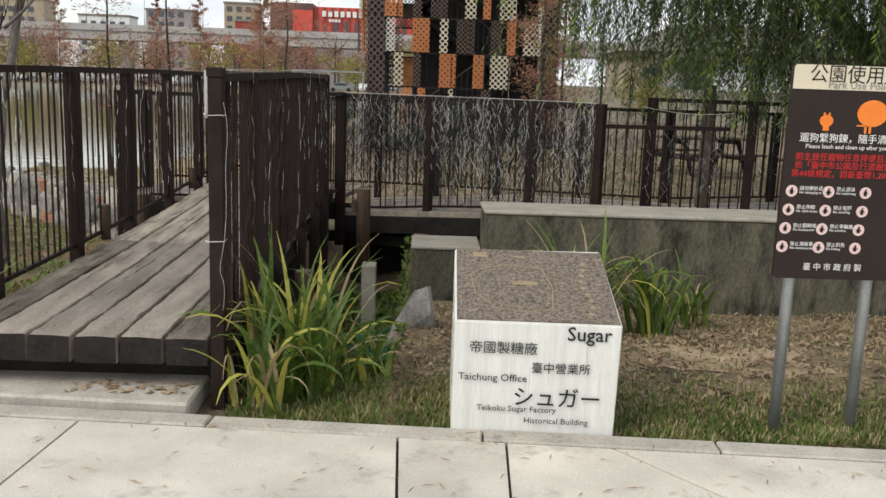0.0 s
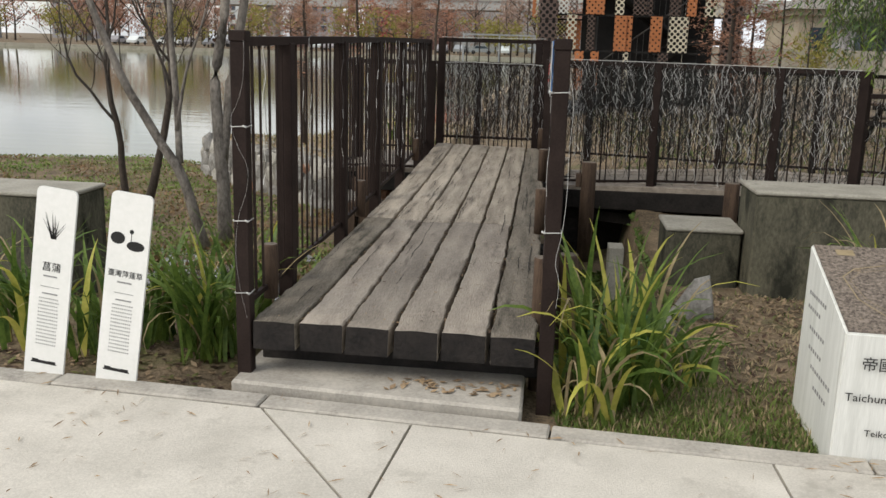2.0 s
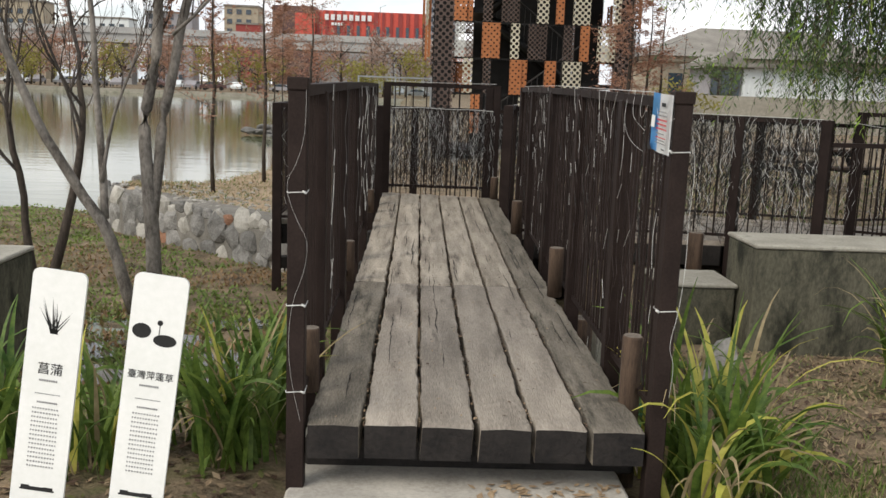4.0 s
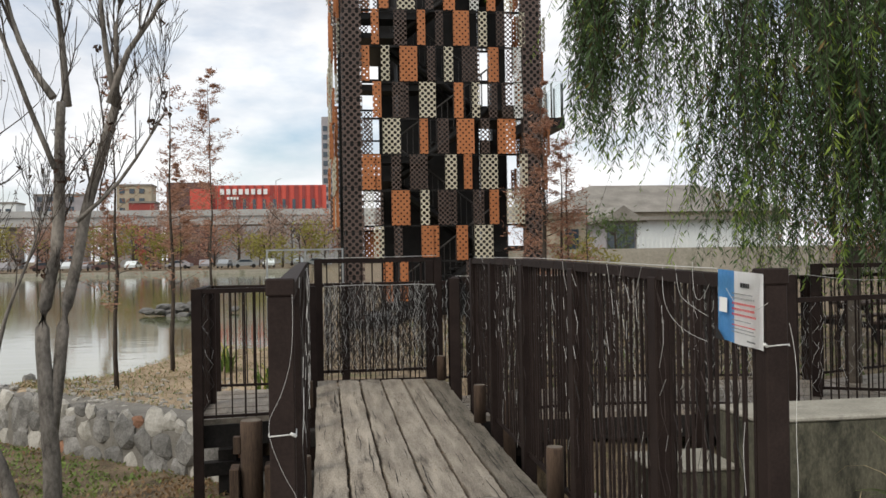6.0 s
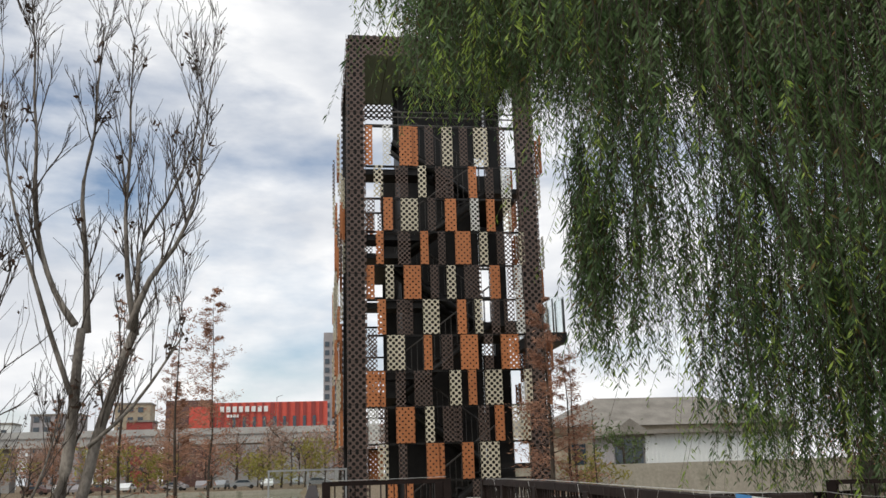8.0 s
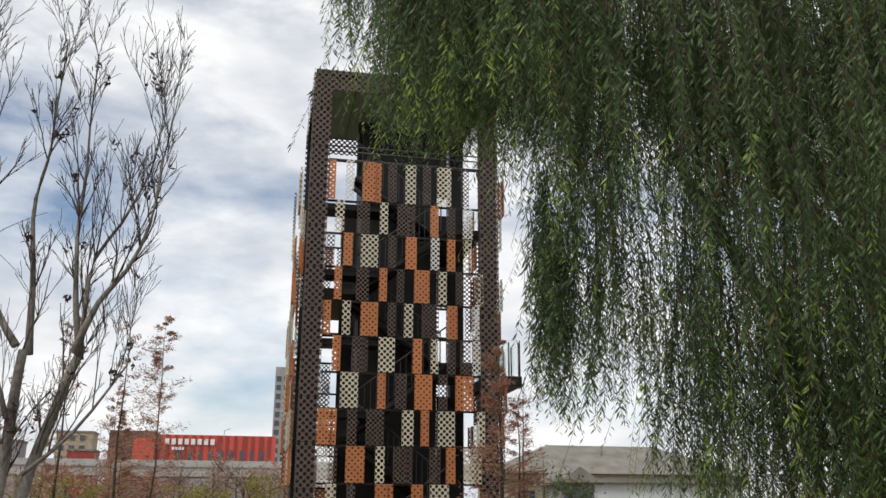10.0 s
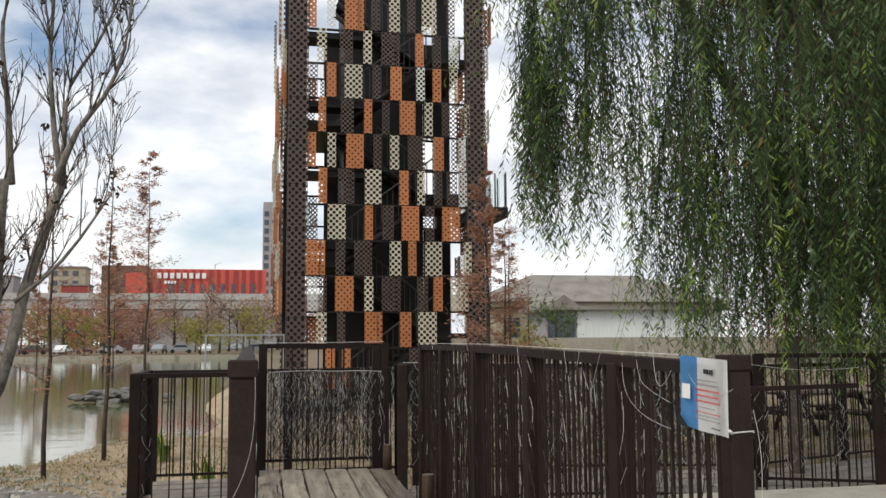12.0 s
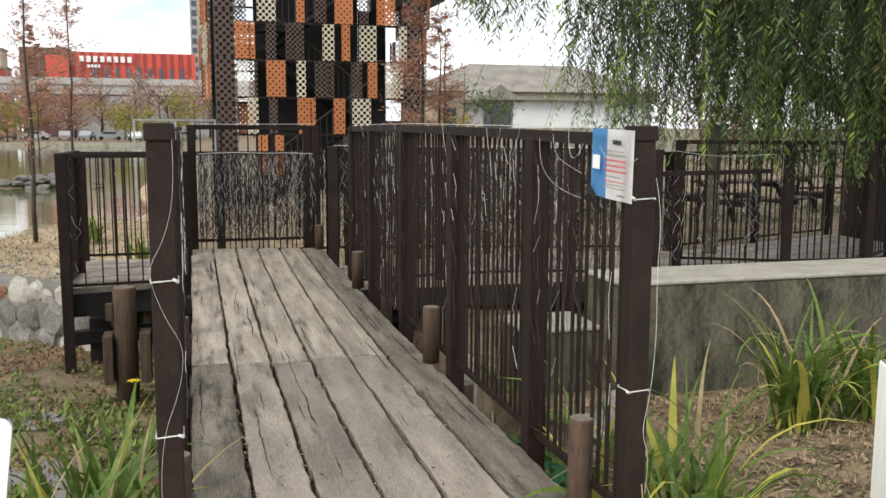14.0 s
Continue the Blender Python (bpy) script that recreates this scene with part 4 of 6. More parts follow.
for i in range(4):
    bm.faces.new((lv[i], lv[(i + 1) % 4], uv[(i + 1) % 4], uv[i]))
bmesh.ops.recalc_face_normals(bm, faces=bm.faces)
bmesh.ops.bevel(bm, geom=bm.edges[:], offset=.006, segments=2, affect="EDGES")
part("body", bm, M["boxside"], cube, "white stone body streaked by rain")
c0, cx, cy = Vector(upp[0]), (Vector(upp[1]) - Vector(upp[0])), (Vector(upp[3]) - Vector(upp[0]))
nz = cx.cross(cy).normalized()
top_at = lambda u, v, h: c0 + cx * u + cy * v + nz * h - o
bm = bmesh.new()
ring = [bm.verts.new(top_at(u, v, h)) for h in (.0, .005) for u, v in ((.012, .012), (.988, .012), (.988, .988), (.012, .988))]
bm.faces.new(ring[4:])
for i in range(4):
    bm.faces.new((ring[i], ring[(i + 1) % 4], ring[4 + (i + 1) % 4], ring[4 + i]))
part("top_plate", bm, M["boxtop"], cube, "speckled brown stone plate with a worn map")
bm = bmesh.new()


def top_line(path, w=.005):
    for (u0, v0), (u1, v1) in zip(path, path[1:]):
        a, b = top_at(u0, v0, .0065), top_at(u1, v1, .0065)
        s = (b - a).cross(nz).normalized() * w / 2
        bm.faces.new([bm.verts.new(q) for q in (a - s, b - s, b + s, a + s)])


top_line([(.10, .60), (.13, .35), (.25, .16), (.42, .12), (.60, .16), (.62, .45), (.57, .72), (.35, .76), (.18, .70), (.10, .60)])
top_line([(.13, .56), (.17, .36), (.27, .21), (.42, .17), (.57, .21), (.60, .45), (.54, .68), (.35, .71), (.20, .66), (.13, .56)], .002)
top_line([(.68, .95), (.64, .55), (.68, .1)], .002)
top_line([(.30, .35), (.45, .42), (.52, .3)], .002)
for k in range(9):
    u, v = .83 + .02 * math.sin(k), .12 + .085 * k
    ring = [bm.verts.new(top_at(u + .018 * math.cos(a * math.tau / 10), v + .022 * math.sin(a * math.tau / 10), .0065)) for a in range(10)]
    bm.faces.new(ring)
for u, v, du, dv in ((.45, .5, .08, .025), (.17, .9, .05, .035), (.44, .88, .03, .012)):
    bm.faces.new([bm.verts.new(top_at(u + a * du, v + b * dv, .0068)) for a, b in ((-1, -1), (1, -1), (1, 1), (-1, 1))])
tagged(part("map_inlay", bm, M["brass"], cube, "worn ochre map lines and dots"), kind="stuff")
face_turn = math.degrees(math.atan2(-.04, .722))


def on_face(name, text, px, pz, size, squeeze=1.0, bold=0.0):
    x = 1.80 + px * .722
    y = -.375 - px * .045 - .012 - .01 * (pz)
    lettering(name, text, size, (x - o.x, y - o.y, pz * .565 - .02 - o.z), M["ink"], cube, (90, 0, face_turn), bold=bold, squeeze=squeeze)


on_face("lettering", "Sugar", .675, .81, .088, 1.0, .0006)
on_face("lettering", "帝國製糖廠", .09, .69, .060, 1.0, .0)
on_face("lettering", "臺中營業所", .47, .545, .052, 1.0, .0)
on_face("lettering", "Taichung Office", .03, .46, .046, 1.04)
on_face("lettering", "シュガー", .365, .275, .098, 1.0, .0005)
on_face("lettering", "Teikoku Sugar Factory", .15, .215, .037, 1.04)
on_face("lettering", "Historical Building", .44, .125, .037, 1.05)
bm = bmesh.new()
for k, (y0, z0, ln) in enumerate(((.16, .46, .26), (.16, .40, .2), (.10, .32, .22), (.08, .24, .18), (.02, .17, .3), (-.05, .1, .2))):
    yy = y0
    while yy > y0 - ln:
        xf = 1.80 + (yy + .375) * .0244 - o.x
        box(bm, (xf - .0015, yy - .018 - o.y, z0 + .05 - o.z), (xf + .006, yy - o.y, z0 + .066 - o.z))
        yy -= .034
tagged(part("side_lettering", bm, M["grey_ink"], cube, "small illegible lettering on the side face"), kind="stuff")

# ---------------------------------------------------------------- park rules sign
sg = holder("park_sign", "dark brown park rules sign with cream header on two steel posts", "sign", (3.49, -.23, 0))
o = Vector(sg.location)
for x in (3.315, 3.672):
    bm = bmesh.new()
    tube(bm, [(x - o.x, 0, -.1), (x - o.x, 0, .9), (x - o.x, 0, 1.6)], [.026] * 3, 14)
    part("post", bm, M["zinc"], sg, "galvanised round steel post")
X, Y, Z0, Z1 = 3.222 - o.x, -.045, .712, 1.655
W = .61


def panel_mesh(x0, x1, z0, z1, y0, y1, rad, round_low=True, round_up=True):
    bm = bmesh.new()
    out = []
    for cx, cz, a0, ok in ((x1 - rad, z1 - rad, 0, round_up), (x0 + rad, z1 - rad, 90, round_up), (x0 + rad, z0 + rad, 180, round_low), (x1 - rad, z0 + rad, 270, round_low)):
        for k in range(5 if ok else 1):
            a = radians(a0 + (22.5 * k if ok else 45))
            rr = rad if ok else rad * math.sqrt(2)
            out.append((cx + rr * math.cos(a), cz + rr * math.sin(a)))
    fr = [bm.verts.new((x, y0, z)) for x, z in out]
    bk = [bm.verts.new((x, y1, z)) for x, z in out]
    bm.faces.new(fr)
    bm.faces.new(bk[::-1])
    for i in range(len(out)):
        j = (i + 1) % len(out)
        bm.faces.new((fr[i], bk[i], bk[j], fr[j]))
    bmesh.ops.recalc_face_normals(bm, faces=bm.faces)
    return bm


panel = part("panel", panel_mesh(X, X + W, Z0, Z1, Y, Y + .02, .02), M["signdark"], sg, "dark brown sign panel with rounded corners")
part("header", panel_mesh(X + .003, X + W - .003, 1.548, Z1 - .003, Y - .003, Y, .016, round_low=False), M["cream"], panel, "cream header band")
ty = Y - .004
lettering("lettering", "公園使用須知", .082, (X + .07, ty, 1.585), M["ink"], panel)
lettering("lettering", "Park Use Policy", .046, (X + .155, ty - .0005, 1.554), M["grey_ink"], panel)
lettering("lettering", "遛狗繫狗鍊，隨手清狗便", .043, (X + .055, ty + .003, 1.325), M["white_ink"], panel)
lettering("lettering", "Please leash and clean up after your dog", .026, (X + .085, ty + .003, 1.295), M["white_ink"], panel)
for i, tx in enumerate(("飼主放任寵物任意排便且未清理", "依「臺中市公園及行道樹管理自治", "第44條規定，罰新臺幣1,200元至")):
    lettering("lettering", tx, .036, (X + .045 - .012 * (i == 2), ty + .003, 1.245 - .037 * i), M["red"], panel)
lettering("lettering", "臺 中 市 政 府 製", .036, (X + .13, ty + .003, .755), M["white_ink"], panel)
bm = bmesh.new()
for cx, cz, rx, rz in ((X + .365, 1.452, .068, .058), (X + .165, 1.415, .030, .026)):
    bm.faces.new([bm.verts.new((cx + rx * math.cos(k * math.tau / 20), ty + .002, cz + rz * math.sin(k * math.tau / 20))) for k in range(20)])
for x0, x1, z0, z1 in ((X + .335, X + .345, 1.365, 1.40), (X + .355, X + .365, 1.365, 1.40), (X + .30, X + .36, 1.395, 1.401), (X + .152, X + .178, 1.372, 1.392), (X + .15, X + .158, 1.436, 1.45), (X + .172, X + .18, 1.436, 1.45)):
    box(bm, (x0, ty + .001, z0), (x1, ty + .003, z1))
part("pictogram", bm, M["orange_ink"], panel, "simple round orange pictogram shapes")
names = (("No damaging or", "No swimming", "No climbing"), ("No climb trees", "No smoking", "No littering"), ("No feeding and", "No vehicles", "No barbecue"), ("No skateboarding", "No fishing", "No littering"))
zh = (("請勿攀折花木", "禁止游泳", "禁止攀爬"), ("禁止爬樹", "禁止吸菸", "禁止喧譁"), ("禁止餵飼或", "禁止車輛進入", "禁止烤肉"), ("禁止滑板車", "禁止釣魚", "禁止拋垃圾"))
for i in range(4):
    for j in range(3):
        cx, cz = X + .045 + .165 * j - .006 * i, 1.105 - .083 * i
        ring = panel_mesh(cx - .026, cx + .026, cz - .026, cz + .026, ty + .0025, ty + .0045, .0259)
        d = part("disc", ring, M["pink"], panel, "round pale pink prohibition disc")
        bm = bmesh.new()
        rr = random.Random(i * 3 + j)
        box(bm, (cx - .008, ty + .0012, cz - .014), (cx + .006, ty + .002, cz + .008))
        box(bm, (cx - .004, ty + .0012, cz + .009), (cx + .004, ty + .002, cz + .016))
        box(bm, (cx - .013, ty + .0012, cz - .006 + .004 * rr.random()), (cx + .013, ty + .002, cz + .0))
        part("pictogram", bm, M["ink"], d, "small black pictogram")
        if j < 2:
            lettering("lettering", zh[i][j], .021, (cx + .034, ty + .003, cz + .006), M["white_ink"], panel)
            lettering("lettering", names[i][j], .0155, (cx + .034, ty + .003, cz - .010), M["white_ink"], panel)


# ---------------------------------------------------------------- two plant name signs
def plant_sign(x, y, word, latin, seed, pads):
    s = holder("plant_sign", "narrow white plant name sign with rounded top beside the kerb", "sign", (x, y, 0), group="white plant signs")
    s.rotation_euler = (radians(-4), radians(6.6), radians(-2))
    w, h = .192, .86
    pn = part("panel", panel_mesh(-w / 2, w / 2, -.03, h, -.006, .006, .025, round_low=False), M["white"], s)
    yy = -.0068
    r = random.Random(seed)
    bm = bmesh.new()
    if pads:
        for cx, cz, rx, rz in ((-.05, .655, .034, .027), (.035, .628, .042, .022), (.012, .69, .010, .010)):
            bm.faces.new([bm.verts.new((cx + rx * math.cos(k * math.tau / 16), yy, cz + rz * math.sin(k * math.tau / 16))) for k in range(16)])
        box(bm, (.011, yy, .645), (.014, yy + .001, .685))
    else:
        for k in range(13):
            a = radians(r.uniform(-38, 38))
            ln = r.uniform(.07, .14)
            p, q = Vector((r.uniform(-.012, .012), yy, .63)), Vector((math.sin(a) * ln, yy, .63 + math.cos(a) * ln))
            u = Vector((.0035, 0, 0))
            bm.faces.new([bm.verts.new(v) for v in (p - u, p + u, q)])
    part("pictogram", bm, M["ink"], pn, "black plant silhouette")
    lettering("lettering", word, .046 if len(word) < 3 else .033, (0, yy, .485), M["ink"], pn, align="CENTER")
    bars_of_text("small_print", -.035, .035, (.455,), .007, yy, M["grey_ink"], pn, r)
    bars_of_text("small_print", -.045, .045, (.408,), .0025, yy, M["grey_ink"], pn, r, gap=0)
    bars_of_text("small_print", -.035, .04, (.375,), .006, yy, M["grey_ink"], pn, r)
    bars_of_text("small_print", -.048, .048, [.352 - .0165 * k for k in range(14)], .0055, yy, M["grey_ink"], pn, r, gap=.9)
    bm = bmesh.new()
    box(bm, (-.065, yy, .048), (.06, yy + .001, .054))
    for a, b, c, d in ((-.06, -.03, .054, .066), (-.03, .02, .054, .062), (.02, .055, .054, .064)):
        box(bm, (a, yy, c), (b, yy + .001, d))
    part("emblem", bm, M["ink"], pn, "small black building emblem")


plant_sign(-1.225, -.16, "臺灣萍蓬草", "", 3, True)
plant_sign(-1.588, -.13, "菖蒲", "", 8, False)

# ---------------------------------------------------------------- notice on the end post
nt = holder("paper_notice", "white paper notice with a blue stripe taped to a post", "notice", (.650, .106, 1.437))
nt.rotation_euler = (radians(-1.0), radians(2.0), radians(-91.5))
bm = bmesh.new()
nx, nzv = 10, 10
g = [[bm.verts.new((-.147 + .294 * i / nx, .004 * math.sin(i * .9) - .004 * (j / nzv), -.107 + .214 * j / nzv)) for i in range(nx + 1)] for j in range(nzv + 1)]
for j in range(nzv):
    for i in range(nx):
        bm.faces.new((g[j][i], g[j][i + 1], g[j + 1][i + 1], g[j + 1][i])).material_index = 1 if i < 4 else 0
bmesh.ops.solidify(bm, geom=bm.faces[:], thickness=.0006)
sheet = part("sheet", bm, [M["paper"], M["blue"]], nt)
r = random.Random(2)
yy = -.0095
bars_of_text("heading", .02, .085, (.062,), .013, yy, M["ink"], sheet, r)
for z, x1, h, mk in ((.040, .10, .0035, "grey_ink"), (.026, .11, .006, "grey_ink"), (.010, .12, .006, "red"), (-.006, .115, .006, "red"), (-.022, .12, .006, "red"), (-.038, .09, .0035, "grey_ink"),
                     (-.052, .12, .003, "red"), (-.062, .11, .003, "grey_ink"), (-.072, .118, .003, "grey_ink"), (-.092, .12, .0045, "ink")):
    ob = bars_of_text("print_line", -.03 if z > -.09 else .07, x1, (z,), h, yy, M[mk], sheet, r, gap=.8)
    tagged(ob, kind="stuff")
bm = bmesh.new()
box(bm, (-.122, yy, -.02), (-.068, yy + .001, .024))
part("pictogram", bm, M["white"], sheet, "pale pictogram on the blue stripe")
bm = bmesh.new()
bm.faces.new([bm.verts.new(p) for p in ((-.146, yy, -.106), (-.075, yy, -.106), (-.105, yy, -.088), (-.146, yy, -.065))])
part("corner_print", bm, M["ink"], sheet, "dark printed corner")

# ---------------------------------------------------------------- string lights and cables
ft = foot_m(4.72)
string_lights("white light cables hung thickly over a steel railing", ((RX, 0.1), (RX, 4.7)), rail_r, lambda s: ft(s) - .1, 15, 1, off=.034, sway=.03, drop=(.4, 1.1), rad=.0010, bright=(.05, .35), mats=("wire", "wire_brown"))
string_lights("black light cables hung over a steel railing", ((RX, 0.1), (RX, 4.7)), rail_r, lambda s: ft(s) - .05, 9, 71, off=.03, sway=.03, rad=.0018, drop=(.5, 1.05), mats=("wire_black", "wire_brown"))
string_lights("white light cables hung thickly over a steel railing", ((-.5, 5.98), (.55, 5.98)), lambda s: 1.33, lambda s: .5, 110, 2, off=.03, rad=.0019, bright=(.3, .8))
string_lights("dark light cables hung thickly over a steel railing", ((-.5, 5.98), (.55, 5.98)), lambda s: 1.33, lambda s: .5, 150, 72, off=.024, sway=.03, rad=.0032, drop=(.75, 1.02), mats=("wire_black", "wire_brown"))
string_lights("white light cables hung thickly over a steel railing", ((-.55, 7.35), (1.0, 7.35)), lambda s: 1.32, lambda s: .3, 90, 3, off=.03, rad=.0022, bright=(.3, .8))
for i in range(3):
    string_lights("white light cables hung thickly over a steel railing", (LOW[i], LOW[i + 1]), lambda s: 1.385, lambda s: .2, 95, 4 + i, off=.035, sway=.035, rad=.0018, drop=(.4, 1.05), bright=(.2, .7))
    string_lights("black light cables hung thickly over a steel railing", (LOW[i], LOW[i + 1]), lambda s: 1.385, lambda s: .2, 110, 64 + i, off=.03, sway=.05, rad=.0026, drop=(.5, 1.05), mats=("wire_black", "wire_black"))
for i in range(1, 4):
    string_lights("grey light cables hung over a back railing", (BACK[i], BACK[i + 1]), lambda s: 1.32, lambda s: .2, (36, 14, 8)[i - 1], 14 + i, off=.035, sway=.03, rad=.0018, bright=(.2, .6))
    string_lights("black light cables hung over a back railing", (BACK[i], BACK[i + 1]), lambda s: 1.32, lambda s: .2, (140, 60, 8)[i - 1], 54 + i, off=.03, sway=.05, rad=.0028, drop=(.6, 1.05), mats=("wire_black", "wire_black"))
string_lights("a few white light cables over a railing", (LOW[3], (4.78, 5.0)), lambda s: 1.19, lambda s: .25, 22, 8, sway=.04)
string_lights("a few white light cables over a railing", ((4.12, 5.55), (5.05, 5.08)), lambda s: 1.46, lambda s: .27, 14, 9, sway=.04)
string_lights("a few white light cables over a railing", ((5.05, 5.08), (5.95, 5.02)), lambda s: 1.46, lambda s: .27, 12, 10, sway=.05)
string_lights("a few thin light cables on a bay railing", ((-1.6, 5.62), (-.7, 5.7)), lambda s: 1.345, lambda s: .22, 5, 11, sway=.05)
string_lights("sparse light cables on a steel railing", ((LX, .3), (LX, 5.7)), lambda s: 1.53, lambda s: .4, 7, 12, off=.036, sway=.012)
for px, sgn in ((LX, -1), (RX, 1)):
    r = random.Random(px)
    for z in ((1.15, .738, .41) if sgn < 0 else (1.338, .755)):
        bm = bmesh.new()
        w = .0345
        for a, b in (((-w, -w), (w, -w)), ((w, -w), (w, w)), ((w, w), (-w, w)), ((-w, w), (-w, -w))):
            tube(bm, [(px + a[0], a[1], z), (px + b[0], b[1], z + .004)], [.002, .002], 5)
        tube(bm, [(px + sgn * -w, -w - .004, z), (px + sgn * -w - .012, -w - .012, z + .008)], [.005, .004], 6)
        tagged(mesh_object("cable_tie", bm, M["wire"]), "white cable tie round a fence post", "cable tie", group="cable ties on posts")
swag("thin pale cable running down a dark post", [(LX + .03, -.036, 1.53), (LX + .035, -.038, 1.38), (LX + .0, -.038, 1.25), (LX - .045, -.038, 1.18), (LX - .0, -.038, 1.05),
     (LX + .045, -.038, .98), (LX + .03, -.038, .86), (LX - .02, -.038, .74), (LX - .03, -.038, .5), (LX + .02, -.038, .3)], 1, .0007)
swag("thin pale cable looped beside a dark post", [(.728, -.03, 1.40), (.752, -.03, 1.30), (.735, -.04, 1.1), (.742, -.04, .95), (.73, -.038, .75), (.70, -.038, .62), (.735, -.038, .55), (.72, -.038, .43)], 2, .0012)
for k, pts in enumerate(([(.665, .75, 1.56), (.63, .68, 1.46), (.625, .6, 1.38), (.63, .45, 1.33), (.628, .3, 1.32)], [(.66, .62, 1.56), (.632, .55, 1.47), (.628, .45, 1.43), (.63, .3, 1.40)],
                         [(.66, .48, 1.57), (.632, .42, 1.48), (.63, .36, 1.43), (.635, .3, 1.5)], [(.66, .3, 1.55), (.63, .12, 1.44), (.628, .02, 1.42), (.64, -.06, 1.46)])):
    swag("loose white cable drooping from the handrail", [(x + .01, y, z) for x, y, z in pts], 10 + k, .0010)
swag("white cable draped along a walkway railing", [(4.0, 5.5, 1.36), (4.3, 5.4, 1.31), (4.6, 5.22, 1.30), (4.85, 5.05, 1.33)], 20, .004)
swag("white cable along the walkway top rail", [(.75, 6.1, 1.40), (1.7, 5.8, 1.395), (2.75, 5.15, 1.395), (3.35, 4.7, 1.39)], 21, .004)
swag("white cable along the deck end rail", [(-.55, 5.95, 1.595), (0, 5.95, 1.59), (.55, 5.95, 1.60)], 22, .003)
swag("white cable along the top of hanging lights", [(-.5, 5.94, 1.33), (-.2, 5.94, 1.345), (.1, 5.94, 1.33), (.35, 5.94, 1.34), (.53, 5.94, 1.325)], 24, .004)
swag("white cable along a handrail", [(RX - .02, .3, 1.55), (RX - .03, 1.6, 1.566), (RX - .02, 3, 1.585), (RX - .02, 4.6, 1.58)], 23, .0022)


# ---------------------------------------------------------------- picnic tables and a wooden pole beyond the walkway
def picnic_table(x, y, turn, ln):
    z = ground_z(x, y)
    t = holder("picnic_table", "dark brown timber picnic table with two fixed benches on the lawn", "table", (x, y, z - .02), group="picnic tables on the lawn")
    t.rotation_euler = (0, 0, radians(turn))
    for k in range(5):
        part("tabletop_board", bevelled((-ln / 2, -.36 + k * .146, .70), (ln / 2, -.225 + k * .146, .745), .006), M["log"], t)
    for side in (-1, 1):
        for k in range(2):
            yy = side * .72 + (k - 1) * .15
            part("seat_board", bevelled((-ln / 2, yy, .41), (ln / 2, yy + .14, .455), .006), M["log"], t)
    for px in (-ln / 2 + .25, ln / 2 - .25):
        part("cross_bearer", bevelled((px - .035, -.82, .31), (px + .035, .82, .41), .005), M["beam"], t)
        part("top_bearer", bevelled((px - .035, -.36, .61), (px + .035, .36, .70), .005), M["beam"], t)
        for side in (-1, 1):
            bm = bmesh.new()
            tube(bm, [(px + .05, side * .55, 0), (px + .05, side * .2, .69)], [.055, .055], 4)
            part("leg", bm, M["beam"], t)


picnic_table(9.5, 12.4, 8, 1.8)
picnic_table(12.4, 13.4, -12, 1.8)
picnic_table(7.3, 13.8, 20, 1.8)
bm = bmesh.new()
tube(bm, [(4.95, 6.25, -.3), (4.96, 6.25, .8), (4.95, 6.24, 1.62)], [.075, .072, .068], 12)
tagged(mesh_object("wooden_pole", bm, M["logtop"]), "pale weathered round wooden pole behind the railing", "pole")
# a marsh flower by the bay
fl = holder("yellow_flower", "small yellow marsh flower on a thin stalk", "flower", (-1.02, 4.3, ground_z(-1.02, 4.3)))
bm = bmesh.new()
tube(bm, [(0, 0, 0), (.01, 0, .12), (.0, 0, .25)], [.004, .003, .003], 5)
part("stalk", bm, M["blade"], fl)
bm = bmesh.new()
for k in range(7):
    c, d = math.cos(k * math.tau / 7), math.sin(k * math.tau / 7)
    bm.faces.new([bm.verts.new(p) for p in ((0, 0, .25), (c * .03 - d * .014, d * .03 + c * .014, .265), (c * .055, d * .055, .26), (c * .03 + d * .014, d * .03 - c * .014, .265))])
part("petals", bm, M["petal"], fl, "bright yellow petals")


# ---------------------------------------------------------------- observation tower
PAN = dict(
    o=mat("orange_perforated_sheet", (.39, .145, .058), (.48, .19, .078), 5, 60, .55, .05, rand=.10, holes=.15, hole_r=.15),
    b=mat("beige_perforated_sheet", (.50, .46, .35), (.60, .56, .44), 5, 60, .55, .05, rand=.08, holes=.15, hole_r=.27),
    d=mat("brown_perforated_sheet", (.085, .06, .050), (.12, .088, .075), 5, 60, .55, .05, rand=.12, holes=.12, hole_r=.28),
    w=mat("pale_grey_perforated_sheet", (.54, .55, .52), (.64, .65, .62), 5, 60, .55, .05, rand=.06, holes=.13, hole_r=.26),
    c=mat("brown_perforated_column", (.095, .066, .056), (.13, .096, .084), 5, 60, .55, .05, rand=.05, holes=.175, hole_r=.26),
    s=mat("dark_grey_steel", (.055, .052, .05), (.085, .08, .076), 5, 60, .5, .03),
    k=mat("black_steel", (.010, .010, .010), (.02, .019, .018), 5, 60, .5, .05),
    g=mat("green_grey_soffit", (.22, .27, .24), (.28, .33, .29), 2, 30, .6, .02),
)


